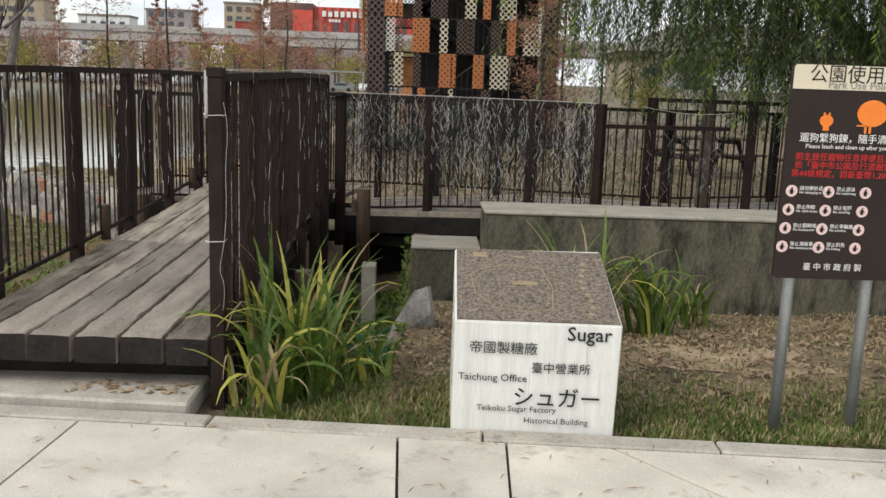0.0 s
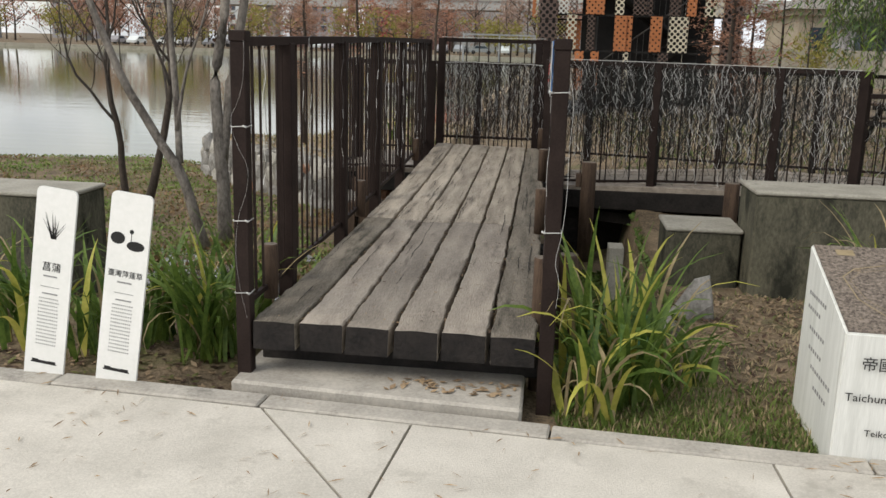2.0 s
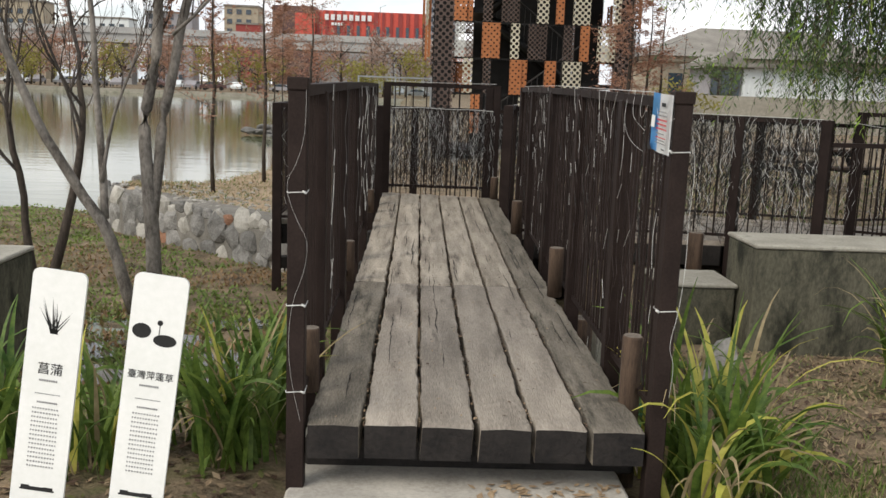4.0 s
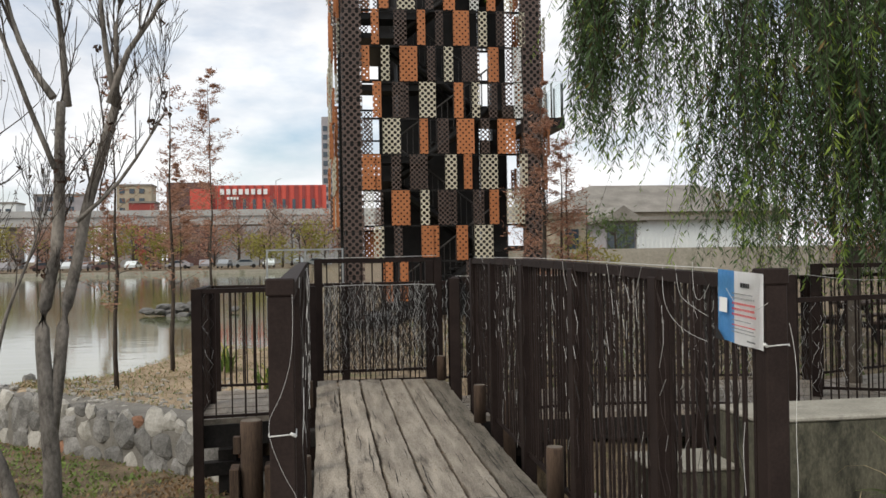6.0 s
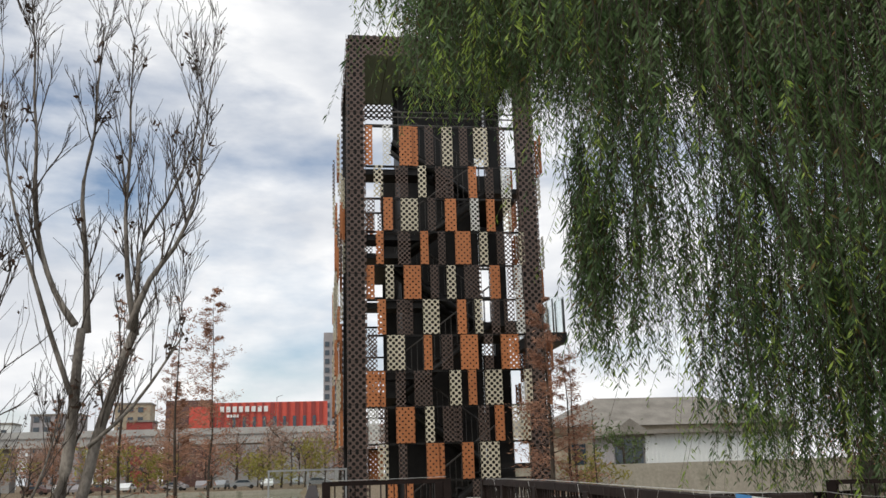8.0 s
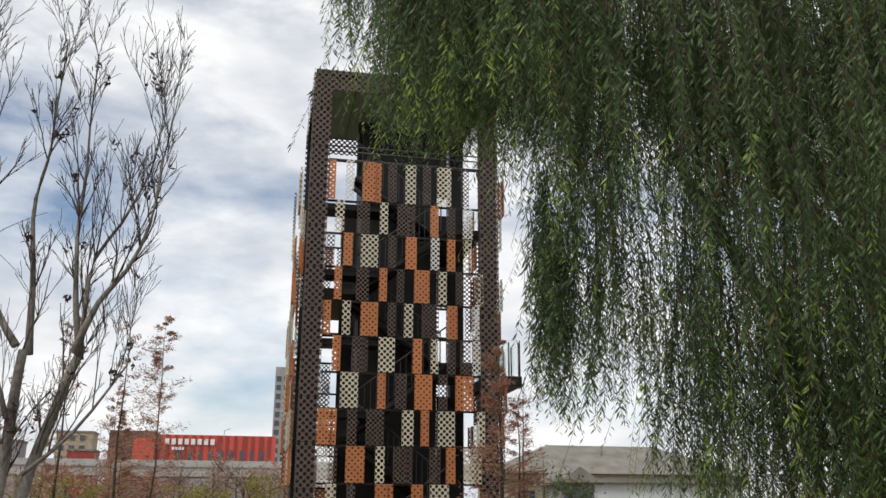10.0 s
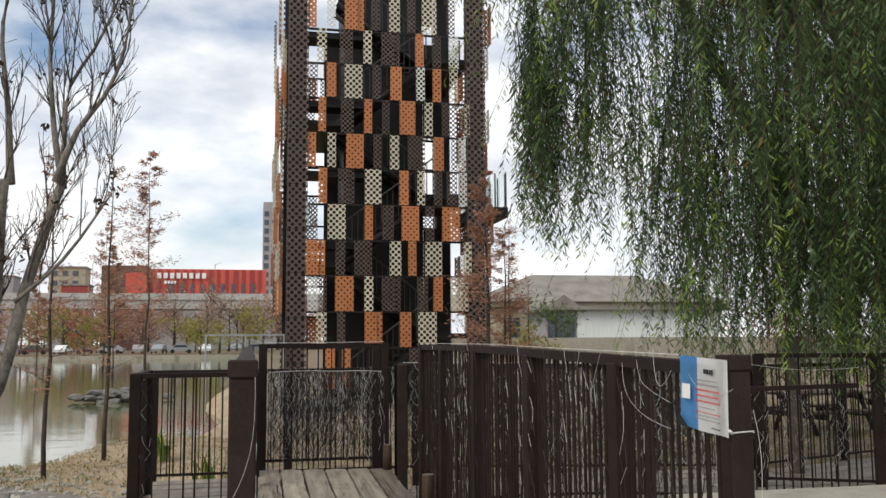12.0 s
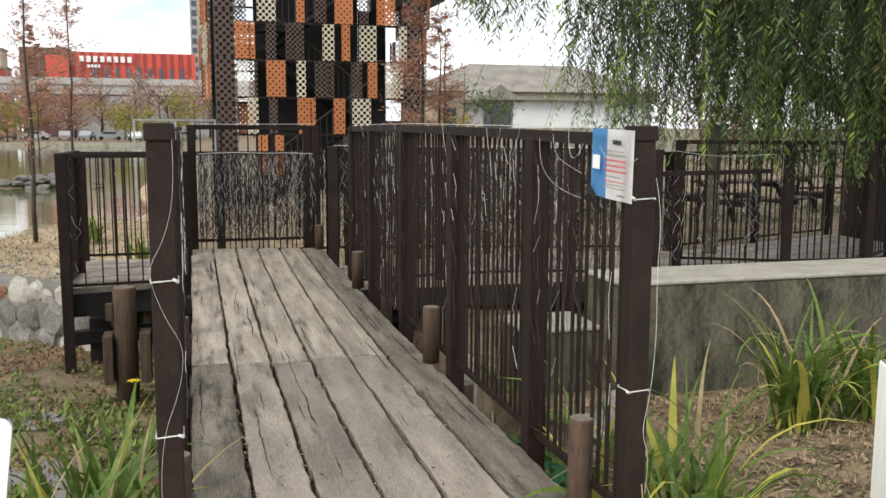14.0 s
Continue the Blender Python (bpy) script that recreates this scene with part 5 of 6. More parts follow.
def sheet_mesh(w, h, depth, fold):
    """A folded metal sheet facing -y, w wide and h high, with returns; its face carries metre UVs."""
    bm = bmesh.new()
    uvl = bm.loops.layers.uv.new("UVMap")
    prof = [(0, depth), (0, 0), (w, 0), (w, depth)] if not fold else [(0, depth), (0, 0), (w * .68, 0), (w * .68, .04), (w, .04), (w, depth)]
    run = 0.0
    for (x0, y0), (x1, y1) in zip(prof, prof[1:]):
        ln = math.hypot(x1 - x0, y1 - y0)
        f = bm.faces.new([bm.verts.new(p) for p in ((x0, y0, 0), (x1, y1, 0), (x1, y1, h), (x0, y0, h))])
        for lp, (u, v) in zip(f.loops, ((run, 0), (run + ln, 0), (run + ln, h), (run, h))):
            lp[uvl].uv = (u, v)
        run += ln
    me = bpy.data.meshes.new("panel")
    bm.to_mesh(me)
    bm.free()
    return me


TX0, TX1, TY0, TY1, TTOP = .15, 5.22, 19.8, 24.4, 13.25
tower = holder("observation_tower", "tall stair tower clad in orange, beige and brown perforated metal panels", "tower", (2.7, 22, -.2))
to = -Vector(tower.location)
cache = {}


def clad(name, x, y, z, w, h, key, turn=0, fold=False, depth=.07, label=""):
    k = (round(w, 2), round(h, 2), key, fold, depth)
    if k not in cache:
        cache[k] = sheet_mesh(w, h, depth, fold)
        cache[k].materials.append(PAN[key])
    ob = new(name, cache[k])
    ob.parent = tower
    ob.matrix_basis = Matrix.Translation(to) @ pose(x, y, z, 0, 0, turn)
    if label:
        ob["label"] = label


def tbox(name, lo, hi, m, label=""):
    bm = bmesh.new()
    box(bm, Vector(lo) + to, Vector(hi) + to)
    bmesh.ops.recalc_face_normals(bm, faces=bm.faces)
    return part(name, bm, m, tower, label)


CW = .50
seg = 1.1
for cx in (TX0, TX1 - CW):
    z = .0
    while z < TTOP - .05:
        h = min(seg, TTOP - z)
        for y, turn, x in ((TY0, 0, cx), (TY1, 180, cx + CW)):
            clad("column_sheet", x, y, z, CW, h - .012, "c", turn, depth=.3)
        z += h
    # black filling behind the sheets, so the holes read as dark inside
    for y in (TY0 + .12, TY1 - .4):
        tbox("column", (cx + .04, y, -.2), (cx + .46, y + .28, TTOP - .1), PAN["k"], "black core that darkens the column's perforations")
x = TX0 + CW
while x < TX1 - CW - .01:
    clad("beam_sheet", x, TY0, TTOP - .6, min(1.02, TX1 - CW - x) - .01, .6, "c", depth=.25)
    clad("beam_sheet", x + 1.0, TY1, TTOP - .6, 1.0, .6, "c", 180, depth=.25)
    x += 1.02
for xx, turn in ((TX0, -90), (TX1, 90)):
    y = TY0 + .3
    while y < TY1 - .3:
        ln = min(1.0, TY1 - .3 - y)
        clad("beam_sheet", xx, y + (ln if turn < 0 else 0), TTOP - .6, ln - .01, .6, "c", turn, depth=.05)
        y += ln
tbox("roof", (TX0 + .05, TY0 + .08, TTOP - .1), (TX1 - .05, TY1 - .08, TTOP + .02), PAN["k"])
tbox("soffit", (TX0 + .3, TY0 + .28, TTOP - .16), (TX1 - .3, TY1 - .3, TTOP - .12), PAN["g"], "green-grey panelled soffit")
for k in range(1, 5):
    xx = TX0 + .3 + k * .9
    tbox("soffit_joint", (xx, TY0 + .29, TTOP - .168), (xx + .02, TY1 - .31, TTOP - .161), PAN["k"])

TOPS = [1.45, 2.34, 3.23, 4.12, 5.02, 5.93, 6.83, 7.73, 8.63, 9.52, 10.65]
# every storey: (left edge, right edge) of its sheets as fractions of the front, and colour
ROWS = [
    "o:.19-.235 o:.27-.31 b:.43-.455 d:.6-.65",
    "b:.144-.193 d:.245-.285 o:.379-.465 o:.555-.61 b:.644-.737",
    "w:.1-.15 d:.155-.192 o:.235-.326 b:.377-.42 d:.465-.56 d:.64-.693 o:.725-.77 b:.81-.90",
    "o:.092-.184 d:.236-.283 d:.327-.413 b:.504-.561 o:.596-.636 b:.683-.768 b:.88-.917",
    "d:.10-.148 b:.196-.283 o:.38-.42 d:.467-.522 o:.565-.652 d:.684-.728 o:.771-.862",
    "o:.15-.191 d:.247-.328 b:.379-.46 o:.554-.60 b:.643-.681 d:.728-.772 d:.794-.846 w:.856-.90",
    "o:.094-.138 b:.193-.234 o:.286-.372 d:.421-.461 b:.506-.551 d:.595-.682 o:.729-.781 d:.818-.848 w:.853-.896",
    "o:.147-.184 d:.259-.322 o:.374-.413 d:.466-.503 o:.554-.633 b:.683-.725 d:.771-.85 b:.892-.918",
    "d:.102-.143 o:.187-.234 b:.277-.365 d:.416-.455 o:.508-.565 w:.639-.682 o:.726-.769 b:.813-.854 d:.876-.912",
    "b:.139-.186 d:.252-.318 b:.37-.411 d:.462-.556 o:.636-.677 d:.726-.77 w:.809-.86",
    "o:.092-.136 w:.188-.229 o:.276-.374 d:.411-.455 b:.502-.557 d:.594-.635 b:.672-.746 d:.80-.84",
]
WD = TX1 - TX0
for i, spec in enumerate(ROWS):
    top, low = TOPS[i], (TOPS[i - 1] if i else .45)
    for j, it in enumerate(spec.split()):
        key, span = it.split(":")
        u0, u1 = (float(v) for v in span.split("-"))
        w = round((u1 - u0) * WD, 2)
        clad("cladding_panel", TX0 + u0 * WD, TY0 + .03 - .05 * ((i + j) % 2), low + .01, w, top - low - .02, key, fold=w > .38 and (i + j) % 3 == 0)
    for y in (TY0 + .09, TY1 - .14):
        tbox("storey_rail", (TX0 + CW, y, top - .03), (TX1 - CW, y + .05, top + .02), PAN["k"], "thin black steel storey rail")
r = random.Random(31)
for i in range(1, len(TOPS)):
    low, top = TOPS[i - 1], TOPS[i]
    for xx, turn in ((TX0 - .02, -90), (TX1 + .02, 90)):
        if i < 2:
            continue
        y = TY0 + .45
        while y < TY1 - .5:
            w = r.choice((.25, .3, .45, .45))
            if r.random() < .74:
                off = r.choice((.06, .14, .2, .28)) * (1 if turn > 0 else -1)
                clad("cladding_panel", xx + off, y + (w if turn < 0 else 0), low + .01, w, top - low - .02, r.choice("obbbodo"), turn)
            y += w + r.choice((0, .03, .15))
    x = TX0 + CW
    while x < TX1 - CW - .3:
        w = r.choice((.25, .3, .45))
        if r.random() < (.86 if x > 1.2 else .5):
            clad("cladding_panel", x + w, TY1 - .03, low + .01, w, top - low - .02, r.choice("obddd"), 180)
        x += w + r.choice((.0, .04, .12))
# stair core, landings and flights
tbox("lift_shaft", (1.75, 22.0, -.2), (3.95, 23.7, 12.6), PAN["k"], "black lift shaft")
# black sheets added at the back to hide sky and darken the inside
tbox("rear_screen", (1.35, 23.75, -.2), (4.3, 23.82, 10.6), PAN["k"], "added black sheet for the dark inside of the tower")
tbox("rear_screen", (4.32, 23.75, -.2), (4.72, 23.82, 4.95), PAN["k"], "added black sheet for the dark inside of the tower")
tbox("rear_screen", (4.32, 23.75, 7.75), (4.72, 23.82, 10.6), PAN["k"], "added black sheet for the dark inside of the tower")
tbox("upper_wall", (1.62, 22.3, 10.7), (4.3, 22.45, 12.9), PAN["k"], "black top-storey wall")
zz = .0
k = 0
while zz < 10.2:
    x_land = (1.25, TX1 - CW - 1.0)[k % 2]
    tbox("landing", (TX0 + .35, TY0 + .3, zz - .13), (1.5, TY1 - .9, zz), PAN["k"], "black steel landing") if k % 2 == 0 else tbox("landing", (3.9, TY0 + .3, zz - .13), (TX1 - .35, TY1 - .9, zz), PAN["k"], "black steel landing")
    a, b = ((1.5, zz), (3.9, zz + 1.8)) if k % 2 == 0 else ((3.9, zz), (1.5, zz + 1.8))
    y0 = TY0 + .45 if k % 2 == 0 else TY0 + 1.35
    n = 10
    for s in range(n):
        t0, t1 = s / n, (s + 1) / n
        xa, xb = a[0] + (b[0] - a[0]) * t0, a[0] + (b[0] - a[0]) * t1
        zb = a[1] + (b[1] - a[1]) * t1
        tbox("tread", (min(xa, xb), y0, zb - .05), (max(xa, xb), y0 + .85, zb), PAN["k"])
    for yy in (y0, y0 + .85):
        bm = bmesh.new()
        tube(bm, [Vector((a[0], yy, a[1] - .08)) + to, Vector((b[0], yy, b[1] - .08)) + to], [.11, .11], 4)
        part("stringer", bm, PAN["k"], tower, "black steel stair stringer")
    yy = y0 + .02
    bm = bmesh.new()
    tube(bm, [Vector((a[0], yy, a[1] + .95)) + to, Vector((b[0], yy, b[1] + .95)) + to], [.024, .024], 6)
    part("handrail", bm, PAN["s"], tower, "grey steel stair handrail")
    for s in range(17):
        t = s / 16
        p = Vector((a[0] + (b[0] - a[0]) * t, yy, a[1] + (b[1] - a[1]) * t)) + to
        bm = bmesh.new()
        tube(bm, [p, p + Vector((0, 0, .95))], [.011, .011], 4, caps=False)
        part("baluster", bm, PAN["s"], tower)
    zz += 1.8
    k += 1
for i in (3, 5, 7, 9):
    tbox("floor_slab", (TX0 + .3, TY0 + .2, TOPS[i] - .2), (2.1, TY0 + .9, TOPS[i] - .05), PAN["k"], "black floor edge")
# railing round the top storey
bm = bmesh.new()
for z in (10.72, 10.95, 11.1):
    tube(bm, [Vector((TX0 + CW, TY0 + .2, z)) + to, Vector((TX1 - CW, TY0 + .2, z)) + to], [.02, .02], 6)
part("top_railing", bm, PAN["s"], tower, "grey steel railing of the top storey")
# entrance frame, glass parapet and side balcony
for lo, hi in (((4.0, TY0 + .02, -.2), (4.1, TY0 + .12, 1.75)), ((4.62, TY0 + .02, -.2), (4.72, TY0 + .12, 1.75)), ((4.0, TY0 + .02, 1.68), (4.72, TY0 + .12, 1.78))):
    tbox("door_frame", lo, hi, PAN["c"], "brown entrance frame")
glass = bpy.data.materials.new("clear_glass")
glass.use_nodes = True
gb = glass.node_tree.nodes["Principled BSDF"]
gb.inputs["Transmission Weight"].default_value, gb.inputs["Roughness"].default_value, gb.inputs["Base Color"].default_value = 1.0, .03, (.94, .98, .97, 1)
gb.inputs["IOR"].default_value = 1.15
tbox("balcony_floor", (TX1, 21.2, 4.98), (6.2, 23.6, 5.26), PAN["k"], "dark projecting balcony slab")
for lo, hi in (((TX1 + .1, 21.22, 5.26), (6.15, 21.24, 6.25)), ((6.15, 21.22, 5.26), (6.17, 23.58, 6.25))):
    g_ob = tbox("glass_panel", lo, hi, glass, "clear glass balustrade panel")
    g_ob.visible_shadow = False
bm = bmesh.new()
for x in (5.5, 5.85, 6.13):
    tube(bm, [Vector((x, 21.25, 5.2)) + to, Vector((x, 21.25, 6.2)) + to], [.025, .025], 6)
for y in (22.0, 22.8, 23.5):
    tube(bm, [Vector((6.13, y, 5.2)) + to, Vector((6.13, y, 6.2)) + to], [.025, .025], 6)
part("baluster_posts", bm, M["zinc"], tower, "grey steel balustrade posts")
lg = holder("glass_balustrade", "low clear glass balustrade with steel posts on the bank", "balustrade", (-.6, 19.4, 0))
bm = bmesh.new()
box(bm, (-1.1, .3, .3), (.7, .32, 1.75))
gp = part("glass_panel", bm, glass, lg)
gp.visible_shadow = False
for x in (-1.12, -.2, .7):
    bm = bmesh.new()
    box(bm, (x - .02, .28, -.3), (x + .02, .34, 1.8))
    part("post", bm, M["zinc"], lg)
bm = bmesh.new()
box(bm, (-1.14, .29, 1.76), (.72, .33, 1.8))
part("top_rail", bm, M["zinc"], lg)


# ---------------------------------------------------------------- bare trees
def limb_points(p, d, ln, bend, n, r):
    pts = [Vector(p)]
    d = d.normalized()
    for i in range(n):
        d = (d + Vector((r.gauss(0, bend), r.gauss(0, bend), r.gauss(0, bend * .5) + .05))).normalized()
        pts.append(pts[-1] + d * ln / n)
    return pts, d


def bare_tree(x, y, stems, height, seed, label, material="bark", depth=4, rad=.05, leaves=0, lean=.25, group=""):
    r = random.Random(seed)
    tr = holder("bare_tree", label, "tree", (x, y, ground_z(x, y) - .05), group=group)
    trunk, limbs, twig = bmesh.new(), bmesh.new(), bmesh.new()
    tips = []

    def grow(p, d, ln, rd, lev):
        n = 8 if lev == 0 else 6
        pts, nd = limb_points(p, d, ln, .07 if lev == 0 else .15, n, r)
        radii = [rd * (1 - .45 * i / n) for i in range(n + 1)]
        tube((trunk, limbs)[lev] if lev < 2 else twig, pts, radii, 8 if lev < 2 else 4, caps=lev == 0)
        tips.append((pts[-1], nd)) if lev >= depth - 1 else None
        if lev >= depth:
            return
        kids = (4, 5, 5, 4, 3)[lev]
        for c in range(kids):
            t = 1.0 if c == 0 else (.62 if lev == 0 else .3) + (.36 if lev == 0 else .68) * (c + r.random() * .6) / kids
            q = pts[min(int(t * n), n)]
            a = r.uniform(0, math.tau)
            side = Vector((math.cos(a), math.sin(a), 0))
            nd2 = (nd + side * (r.uniform(.1, .25) if c == 0 else r.uniform(.5, .9)) + Vector((0, 0, .30))).normalized()
            grow(q, nd2, ln * (r.uniform(.64, .8) if c == 0 else r.uniform(.46, .72)), max(radii[min(int(t * n), n)] * (r.uniform(.72, .85) if c == 0 else r.uniform(.42, .62)), .0034), lev + 1)

    for s in range(stems):
        a = s * math.tau / stems + r.uniform(-.4, .4)
        grow(Vector((math.cos(a) * .07, math.sin(a) * .07, 0)), Vector((math.cos(a) * lean, math.sin(a) * lean, 1)), height * r.uniform(.34, .42), rad * r.uniform(.8, 1.1), 0)
    part("trunk", trunk, M[material], tr)
    tagged(part("branch_mass", limbs, M["bark_l"], tr, "darker crooked upper branches"), kind="stuff")
    tagged(part("twig_mass", twig, M["bark_d"], tr, "fine dark bare twigs"), kind="stuff")
    if leaves:
        V, F = [], []
        for i in range(leaves):
            p, d = r.choice(tips)
            for k in range(r.choice((1, 2, 6))):
                c = p - d * r.uniform(0, .12) + Vector((r.gauss(0, .02), r.gauss(0, .02), r.gauss(0, .02)))
                a, u = Vector((r.gauss(0, 1), r.gauss(0, 1), r.gauss(0, 1))).normalized() * .022, Vector((r.gauss(0, 1), r.gauss(0, 1), r.gauss(0, 1))).normalized() * .012
                b = len(V)
                V += [tuple(c - a), tuple(c + u), tuple(c + a), tuple(c - u)]
                F.append((b, b + 1, b + 2, b + 3))
        raw_mesh("withered_leaves", V, F, [M["deadleaf"]], tr, label="few curled brown leaves")
    return tr


def vase_tree(x, y, stems, seed, label):
    """A leafless tree whose main stems follow guide lines (x, z, radius) and carry steep side branches and twigs."""
    r = random.Random(seed)
    z0 = ground_z(x, y) - .08
    tr = holder("bare_tree", label, "tree", (x, y, z0))
    trunk, limbs, twig = bmesh.new(), bmesh.new(), bmesh.new()
    tips = []

    def side(p, d, ln, rd, lev):
        n = 5
        pts, nd = limb_points(p, d, ln, .10, n, r)
        tube(limbs if lev == 0 else twig, pts, [max(rd * (1 - .7 * i / n), .0022) for i in range(n + 1)], 6 if lev == 0 else 4, caps=False)
        tips.append((pts[-1], nd))
        if lev < 2:
            for k in range((5, 3)[lev]):
                t = r.uniform(.25, 1)
                a = r.uniform(0, math.tau)
                q = pts[min(int(t * n), n)]
                side(q, nd + Vector((math.cos(a), math.sin(a), .45)) * r.uniform(.3, .6), ln * r.uniform(.35, .6), rd * r.uniform(.4, .55), lev + 1)

    for dy, guide, bough in stems:
        pts = []
        for (xa, za, ra), (xb, zb, rb) in zip(guide, guide[1:]):
            n = max(2, int(math.hypot(xb - xa, zb - za) / .16))
            for i in range(n):
                t = i / n
                pts.append((Vector((xa + (xb - xa) * t - x, dy * (za + (zb - za) * t - z0), za + (zb - za) * t - z0)), ra + (rb - ra) * t))
        pts.append((Vector((guide[-1][0] - x, dy * (guide[-1][1] - z0), guide[-1][1] - z0)), guide[-1][2]))
        wig = [p + Vector((noise.noise(p * 2.1) * .03, noise.noise(p * 2.3 + Vector((7, 0, 0))) * .06, 0)) for p, _ in pts]
        wig = [wig[0]] + [(wig[i - 1] + wig[i] * 2 + wig[i + 1]) / 4 for i in range(1, len(wig) - 1)] + [wig[-1]]
        tube(trunk, wig, [q for _, q in pts], 9 if guide[0][2] > .04 else 7)
        for k in range(bough):
            i = r.randrange(len(pts) // 6 if guide[0][1] > 1 else len(pts) // 2, len(pts))
            d = (wig[min(i + 1, len(wig) - 1)] - wig[max(i - 1, 0)]).normalized()
            a = r.uniform(0, math.tau)
            side(wig[i], d * .8 + Vector((math.cos(a) * .42 - .06, math.sin(a) * .5, .5)), r.uniform(.3, .85), min(pts[i][1] * .5, .009), 0)
    part("trunk", trunk, M["bark"], tr)
    tagged(part("branch_mass", limbs, M["bark_l"], tr, "darker crooked upper branches"), kind="stuff")
    tagged(part("twig_mass", twig, M["bark_d"], tr, "fine dark bare twigs"), kind="stuff")
    V, F = [], []
    for i in range(62):
        p, d = r.choice(tips)
        p = p - d * r.uniform(0, .25)
        for k in range(r.choice((1, 3, 5, 9))):
            c = p + Vector((r.gauss(0, .022), r.gauss(0, .022), r.gauss(0, .028)))
            a, u = Vector((r.gauss(0, 1), r.gauss(0, 1), r.gauss(0, 1))).normalized() * .03, Vector((r.gauss(0, 1), r.gauss(0, 1), r.gauss(0, 1))).normalized() * .017
            b = len(V)
            V += [tuple(c - a), tuple(c + u), tuple(c + a), tuple(c - u)]
            F.append((b, b + 1, b + 2, b + 3))
    raw_mesh("withered_leaves", V, F, [M["deadleaf"]], tr, label="few curled brown leaves")


vase_tree(-2.60, 4.85, (
    (.00, ((-2.58, -.5, .075), (-2.61, .4, .062), (-2.66, 1.1, .052), (-2.51, 1.9, .045), (-2.48, 2.83, .034)), 7),
    (.02, ((-2.59, .3, .05), (-2.51, 1.1, .046), (-2.34, 1.94, .042), (-2.17, 2.55, .038), (-2.11, 2.8, .034)), 8),
    (.05, ((-2.48, 2.83, .033), (-2.54, 3.5, .022), (-2.60, 3.95, .017), (-2.56, 4.65, .011), (-2.56, 5.6, .005)), 15),
    (-.05, ((-2.48, 2.83, .033), (-2.68, 3.1, .022), (-2.80, 3.4, .020), (-2.87, 3.85, .016), (-2.86, 4.4, .012), (-2.98, 5.6, .005)), 15),
    (.05, ((-2.11, 2.8, .031), (-2.21, 3.46, .020), (-2.24, 3.8, .017), (-2.25, 4.63, .010), (-2.28, 5.5, .004)), 15),
    (-.03, ((-2.11, 2.8, .032), (-1.97, 3.23, .022), (-1.78, 3.44, .017), (-1.62, 3.86, .013), (-1.58, 4.41, .009), (-1.51, 5.0, .004)), 15),
    (.02, ((-2.11, 2.8, .030), (-2.08, 3.1, .020), (-2.10, 3.61, .015), (-1.88, 3.9, .012), (-1.70, 4.38, .008), (-1.66, 4.9, .004)), 15),
    (-.06, ((-2.50, 2.3, .022), (-2.73, 2.97, .018), (-2.88, 3.35, .014), (-3.07, 4.1, .009), (-3.15, 5.0, .004)), 11),
    (-.08, ((-2.34, 1.9, .018), (-2.0, 2.2, .013), (-1.68, 2.7, .007)), 7),
), 7, "bare twin-stemmed tree with pale grey bark and a few dead leaves")
vase_tree(-2.72, 4.55, (
    (-.05, ((-2.68, -.5, .058), (-2.91, .3, .048), (-3.08, .5, .044), (-3.35, 1.0, .04), (-3.75, 2.0, .03), (-3.95, 3.4, .015), (-4.0, 4.6, .005)), 14),
    (.03, ((-2.92, .32, .036), (-2.96, 1.1, .032), (-3.0, 1.65, .027), (-3.04, 2.4, .02), (-3.2, 3.3, .012), (-3.25, 4.4, .004)), 14),
    (.0, ((-2.94, .64, .02), (-2.83, 1.2, .014), (-2.6, 1.76, .008), (-2.5, 2.2, .004)), 7),
), 19, "bare young tree with pale bark leaning over the marsh")
bare_tree(-3.95, 5.7, 2, 5.2, 23, "bare dark-barked young tree in the marsh", material="bark_d", rad=.05, leaves=60, lean=.16, depth=3)


def cypress(x, y, z, h, seed, label, fol=900, width=.22, thick=.012, mats="cypress", group="bare cypresses", size=.05, start=.25):
    """A straight-trunked cypress with thin level boughs and sparse russet needles."""
    r = random.Random(seed)
    tr = holder("cypress", label, "tree", (x, y, z), group=group)
    bm = bmesh.new()
    pts = [(r.gauss(0, .004) * h, r.gauss(0, .004) * h, h * i / 8) for i in range(9)]
    tube(bm, pts, [h * thick * (1.05 - i / 8) for i in range(9)], 7)
    V, F = [], []
    n = int(26 + h * 2)
    for i in range(n):
        t = start + (1 - start) * (i + r.random()) / n
        a = r.uniform(0, math.tau)
        ln = h * width * (1.22 - t) * r.uniform(.4, 1.0) * (1 if t > start + .1 else .7)
        p0 = Vector((0, 0, h * t))
        pp = [p0]
        d = Vector((math.cos(a), math.sin(a), .35))
        for k in range(3):
            d = (d + Vector((r.gauss(0, .15), r.gauss(0, .15), r.gauss(0, .12)))).normalized()
            pp.append(pp[-1] + d * ln / 3)
        tube(bm, pp, [h * thick * .22 * (1.1 - t), h * thick * .16 * (1.1 - t), h * thick * .1 * (1.1 - t), h * .0004], 4, caps=False)
        for k in range(int(fol / n)):
            q = pp[1 + min(int(r.random() * 3), 2)]
            c = pp[0].lerp(pp[3], r.uniform(.25, 1.05)) + Vector((r.gauss(0, 1), r.gauss(0, 1), r.gauss(0, .8))) * ln * .13
            s = size * r.uniform(.5, 1.3)
            u, v = Vector((r.gauss(0, 1), r.gauss(0, 1), r.gauss(0, .6))).normalized() * s, Vector((r.gauss(0, 1), r.gauss(0, 1), r.gauss(0, 1))).normalized() * s * .22
            b = len(V)
            V += [tuple(c - u), tuple(c + v), tuple(c + u), tuple(c - v)]
            F.append((b, b + 1, b + 2, b + 3))
    part("trunk", bm, M["bark_d"], tr)
